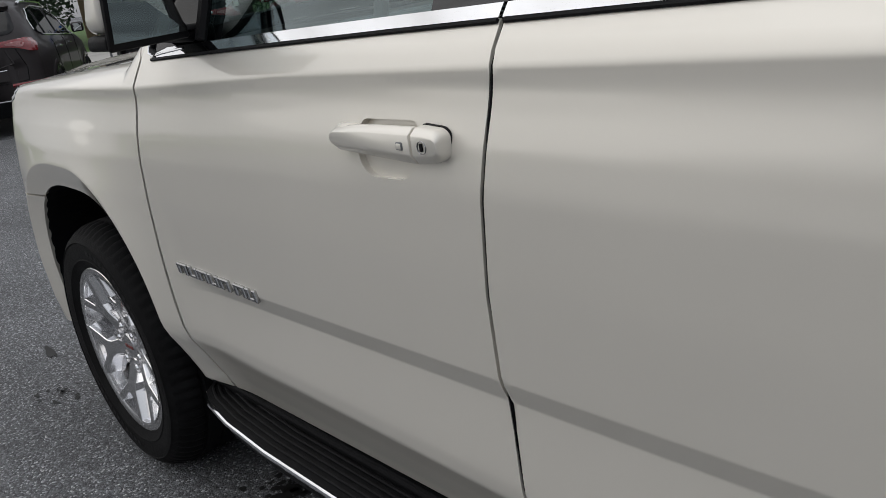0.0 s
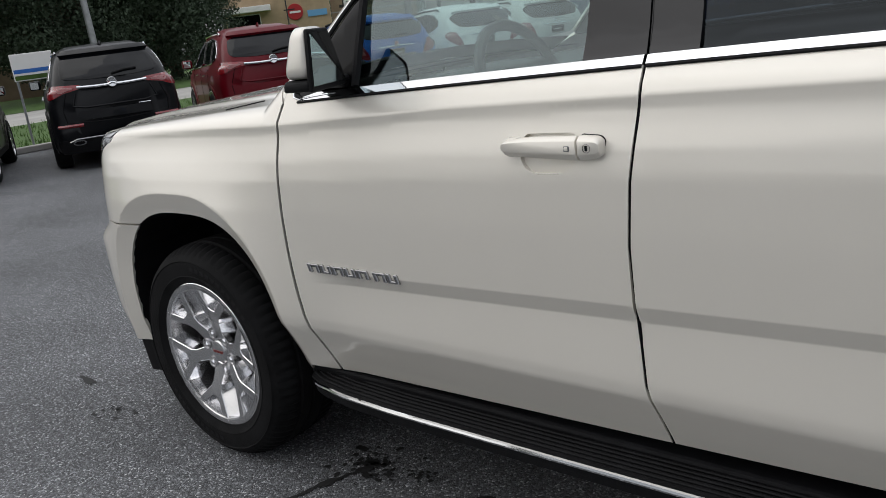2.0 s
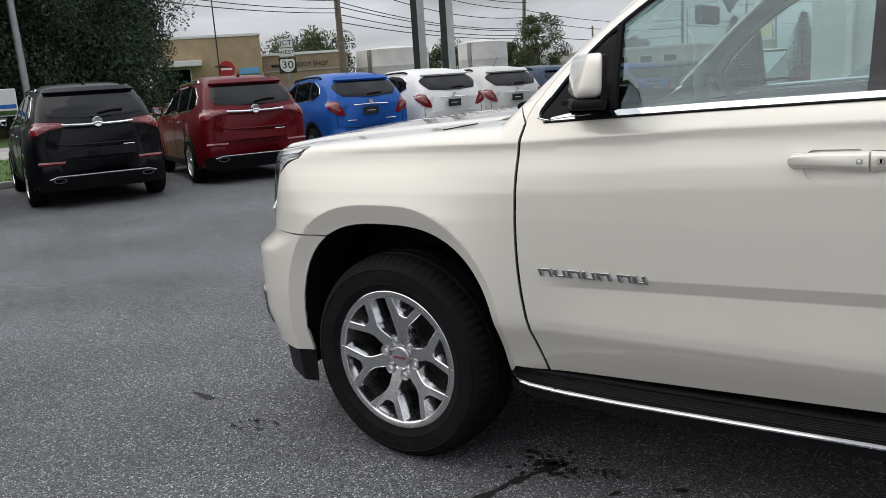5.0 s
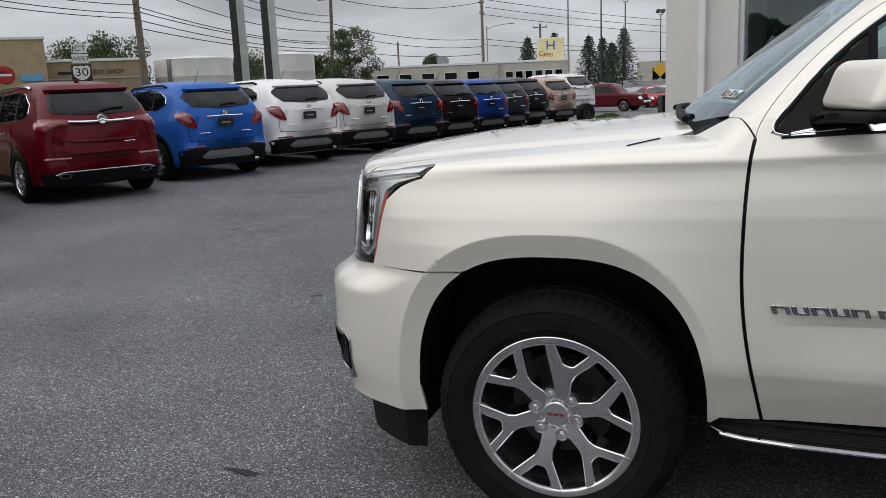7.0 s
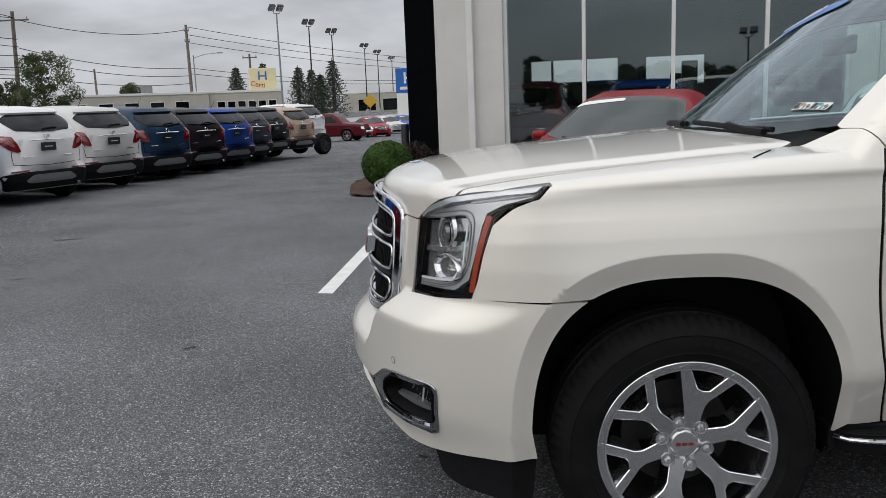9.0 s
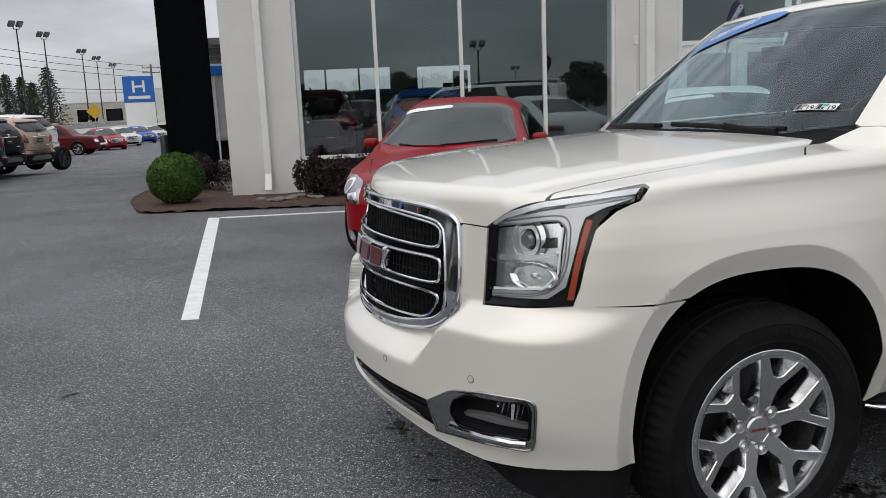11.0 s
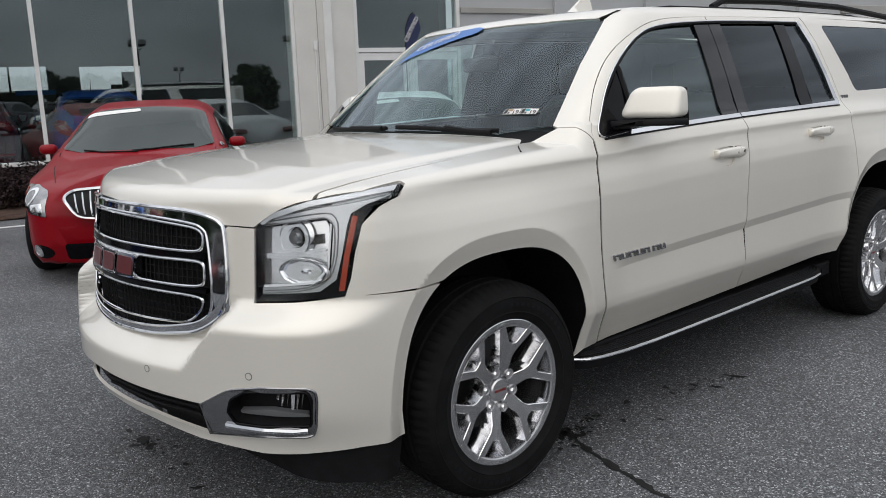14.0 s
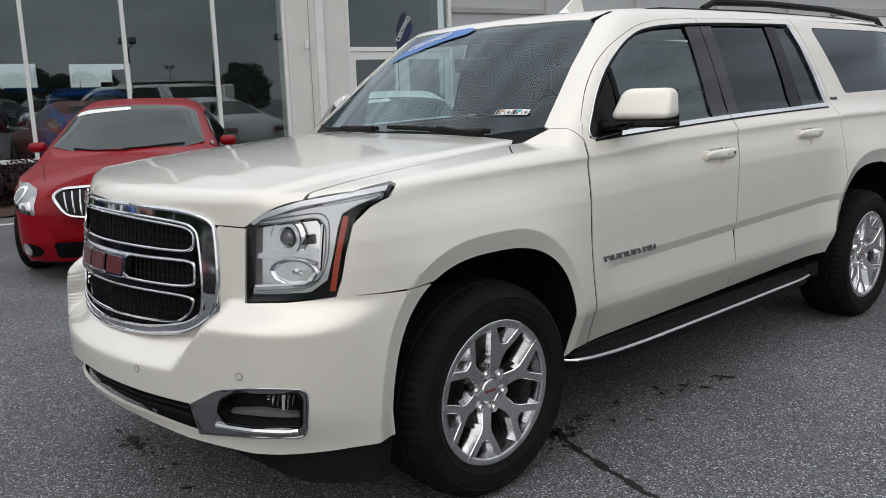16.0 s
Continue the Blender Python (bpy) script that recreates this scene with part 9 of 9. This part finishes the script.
sign_text("Certified", 0.72, SIGN_RED, us, Matrix.Translation((0, -0.17, 4.22)) @ up @ Matrix.Shear("XY", 4, (0.3, 0)), 0.01)
sign_text("Used Cars", 0.52, GREEN_SIGN, us, Matrix.Translation((0, -0.17, 3.42)) @ up, 0.01)

# blue and white pylon
py = thing("pylon_sign", "blue and white dealer pylon at the far entrance", "sign")
py.matrix_world = Matrix.Translation((-4.39, 98.0, -1.2)) @ Matrix.Rotation(radians(2), 4, "Z") @ Matrix.Diagonal((2.24, 2.24, 1.88, 1))
part("base", box_bm(-0.72, 0.72, -0.18, 0.18, 0, 2.08, 0.02), WHITE_SIGN, py)
part("head", box_bm(-0.74, 0.74, -0.2, 0.2, 2.08, 3.62, 0.02), BLUE_SIGN, py)
for a in (-0.30, 0.19):
    part("mark_bar", box_bm(a, a + 0.11, -0.215, -0.2, 2.66, 3.36), WHITE_SIGN, py)
part("mark_bar", box_bm(-0.2, 0.2, -0.215, -0.2, 2.95, 3.07), WHITE_SIGN, py)
part("name_bar", box_bm(-0.52, 0.52, -0.215, -0.2, 2.28, 2.46), WHITE_SIGN, py)
warn = thing("warning_sign", "yellow diamond sign on a post", "road sign")
wx_, wy_ = far_at(95.4, 100)
warn.matrix_world = Matrix.Translation((wx_, wy_, ground_z(wx_, wy_)))
part("board", box_bm(-0.6, 0.6, -0.02, 0.02, -0.6, 0.6, 0.02), AMBER_SIGN, warn).matrix_local = Matrix.Translation((0, 0, 1.9)) @ Matrix.Rotation(radians(45), 4, "Y")
part("post", box_bm(-0.04, 0.04, 0.02, 0.08, 0, 2.6), GALV, warn)


def lot_lamp(x, y, h, heads, turn, mat):
    ob = thing("lot_lamp", "tall lot lamp post with square flood heads", "lamp post", "lot lamps")
    ob.matrix_world = Matrix.Translation((x, y, ground_z(x, y))) @ Matrix.Rotation(radians(turn), 4, "Z")
    part("base", lathe_bm([(0.0, 0.75), (0.25, 0.75), (0.28, 0.70), (0.28, 0.0)], 16, "z"), CONCRETE, ob, "", True)
    part("shaft", tube_bm([(0, 0, 0.7), (0, 0, h - 0.5)], [0.11, 0.07], 10), mat, ob, "", True)
    part("yoke", tube_bm([(-0.35, 0, h - 0.05), (-0.28, 0, h - 0.45), (0.28, 0, h - 0.45), (0.35, 0, h - 0.05)], 0.05, 6), mat, ob)
    for k in range(heads):
        s = (-1, 1)[k % 2]
        hd = new("flood_head")
        hd.parent = ob
        hd.matrix_local = Matrix.Translation((s * 0.42, 0, h)) @ Matrix.Rotation(radians(-38), 4, "X")
        part("housing", box_bm(-0.30, 0.30, -0.36, 0.36, 0.0, 0.26, 0.03), POLE_DARK, hd)
        part("glass", box_bm(-0.26, 0.26, -0.32, 0.32, -0.012, 0.0), GALV, hd)
    return ob


for az, d, mt in ((101.4, 84, GALV), (99.25, 98, POLE_DARK), (97.7, 110, POLE_DARK), (95.45, 138, POLE_DARK), (94.55, 155, POLE_DARK), (93.55, 177, POLE_DARK)):
    x, y = far_at(az, d)
    lot_lamp(x, y, 11.0, 2, 35, mt)

# ---- behind the camera's way: what the glass front mirrors ----
def back_at(az, dist):
    return (2.4 + dist * math.cos(radians(az)), 11.2 + dist * math.sin(radians(az)))


def back_block(name, label, az0, az1, dist, h, mat):
    p, q = Vector(back_at(az0, dist)), Vector(back_at(az1, dist))
    ob = thing(name, label, "building")
    w = (q - p).length
    ob.matrix_world = Matrix.Translation((p.x, p.y, 0)) @ Matrix.Rotation(math.atan2(q.y - p.y, q.x - p.x), 4, "Z")
    part("wall", box_bm(0, w, -6, 0, 0, h, 0.03), mat, ob)
    part("roof_edge", box_bm(-0.1, w + 0.1, -6.1, 0.1, h, h + 0.25, 0.02), WHITE_METAL, ob)
    for k in range(int(w / 4)):
        part("joint", box_bm(4 * k + 2, 4 * k + 2.15, 0.0, 0.05, 0, h), GREY_PLASTIC, ob)
    return ob


back_block("flat_office", "low grey building across the road", -96.5, -90.0, 80, 3.2, CONCRETE)
for az, d, h, sd in ((-101.6, 85, 4.6, 31), (-88.0, 90, 5.5, 32), (-112.0, 80, 6.0, 33), (-118.0, 80, 7.0, 34), (-82.0, 85, 6.5, 35), (-108.5, 82, 4.2, 36), (-105.0, 88, 4.6, 37), (-98.5, 84, 4.2, 38)):
    x, y = back_at(az, d)
    t_ = tree("far_tree", "dark tree across the road", 0, 1, h, 3.2, LEAF_DARK, 3000, sd, 0.25, 0.12, 10, 0.30)
    t_.location = (x, y, 0)
for az, d in ((-96.1, 62), (-93.7, 118), (-84.0, 60)):
    x, y = back_at(az, d)
    lot_lamp(x, y, 6.3 if d < 100 else 6.0, 2, 0, POLE_DARK)
for k, (az, d, col, big) in enumerate(((-108, 34, (0.10, 0.10, 0.11), 1), (-103, 33, (0.03, 0.03, 0.035), 0), (-98.5, 34, (0.012, 0.05, 0.2), 0), (-94, 33, (0.30, 0.30, 0.31), 1), (-89, 34, (0.02, 0.02, 0.022), 1))):
    x, y = back_at(az, d)
    car_copy(row_big if big else row_small, x, y, col, "parked crossover across the drive, mirrored in the showroom glass", -80, "cars across the drive")

# dealer board on the verge beside the row
lsn = thing("lot_sign", "white board with blue and green bands on two posts", "sign")
lsn.matrix_world = Matrix.Translation((-13.25, 5.60, 0)) @ Matrix.Rotation(radians(62), 4, "Z")
part("board", box_bm(-0.40, 0.32, -0.02, 0.02, 1.28, 1.77, 0.01), WHITE_SIGN, lsn)
part("blue_band", box_bm(-0.38, 0.30, -0.024, -0.02, 1.42, 1.49), BLUE_SIGN, lsn)
part("green_band", box_bm(-0.38, 0.30, -0.024, -0.02, 1.30, 1.38), GRASS, lsn)
for px in (-0.36, 0.28):
    part("post", box_bm(px - 0.02, px + 0.02, 0.02, 0.06, 0.0, 1.77), GALV, lsn)
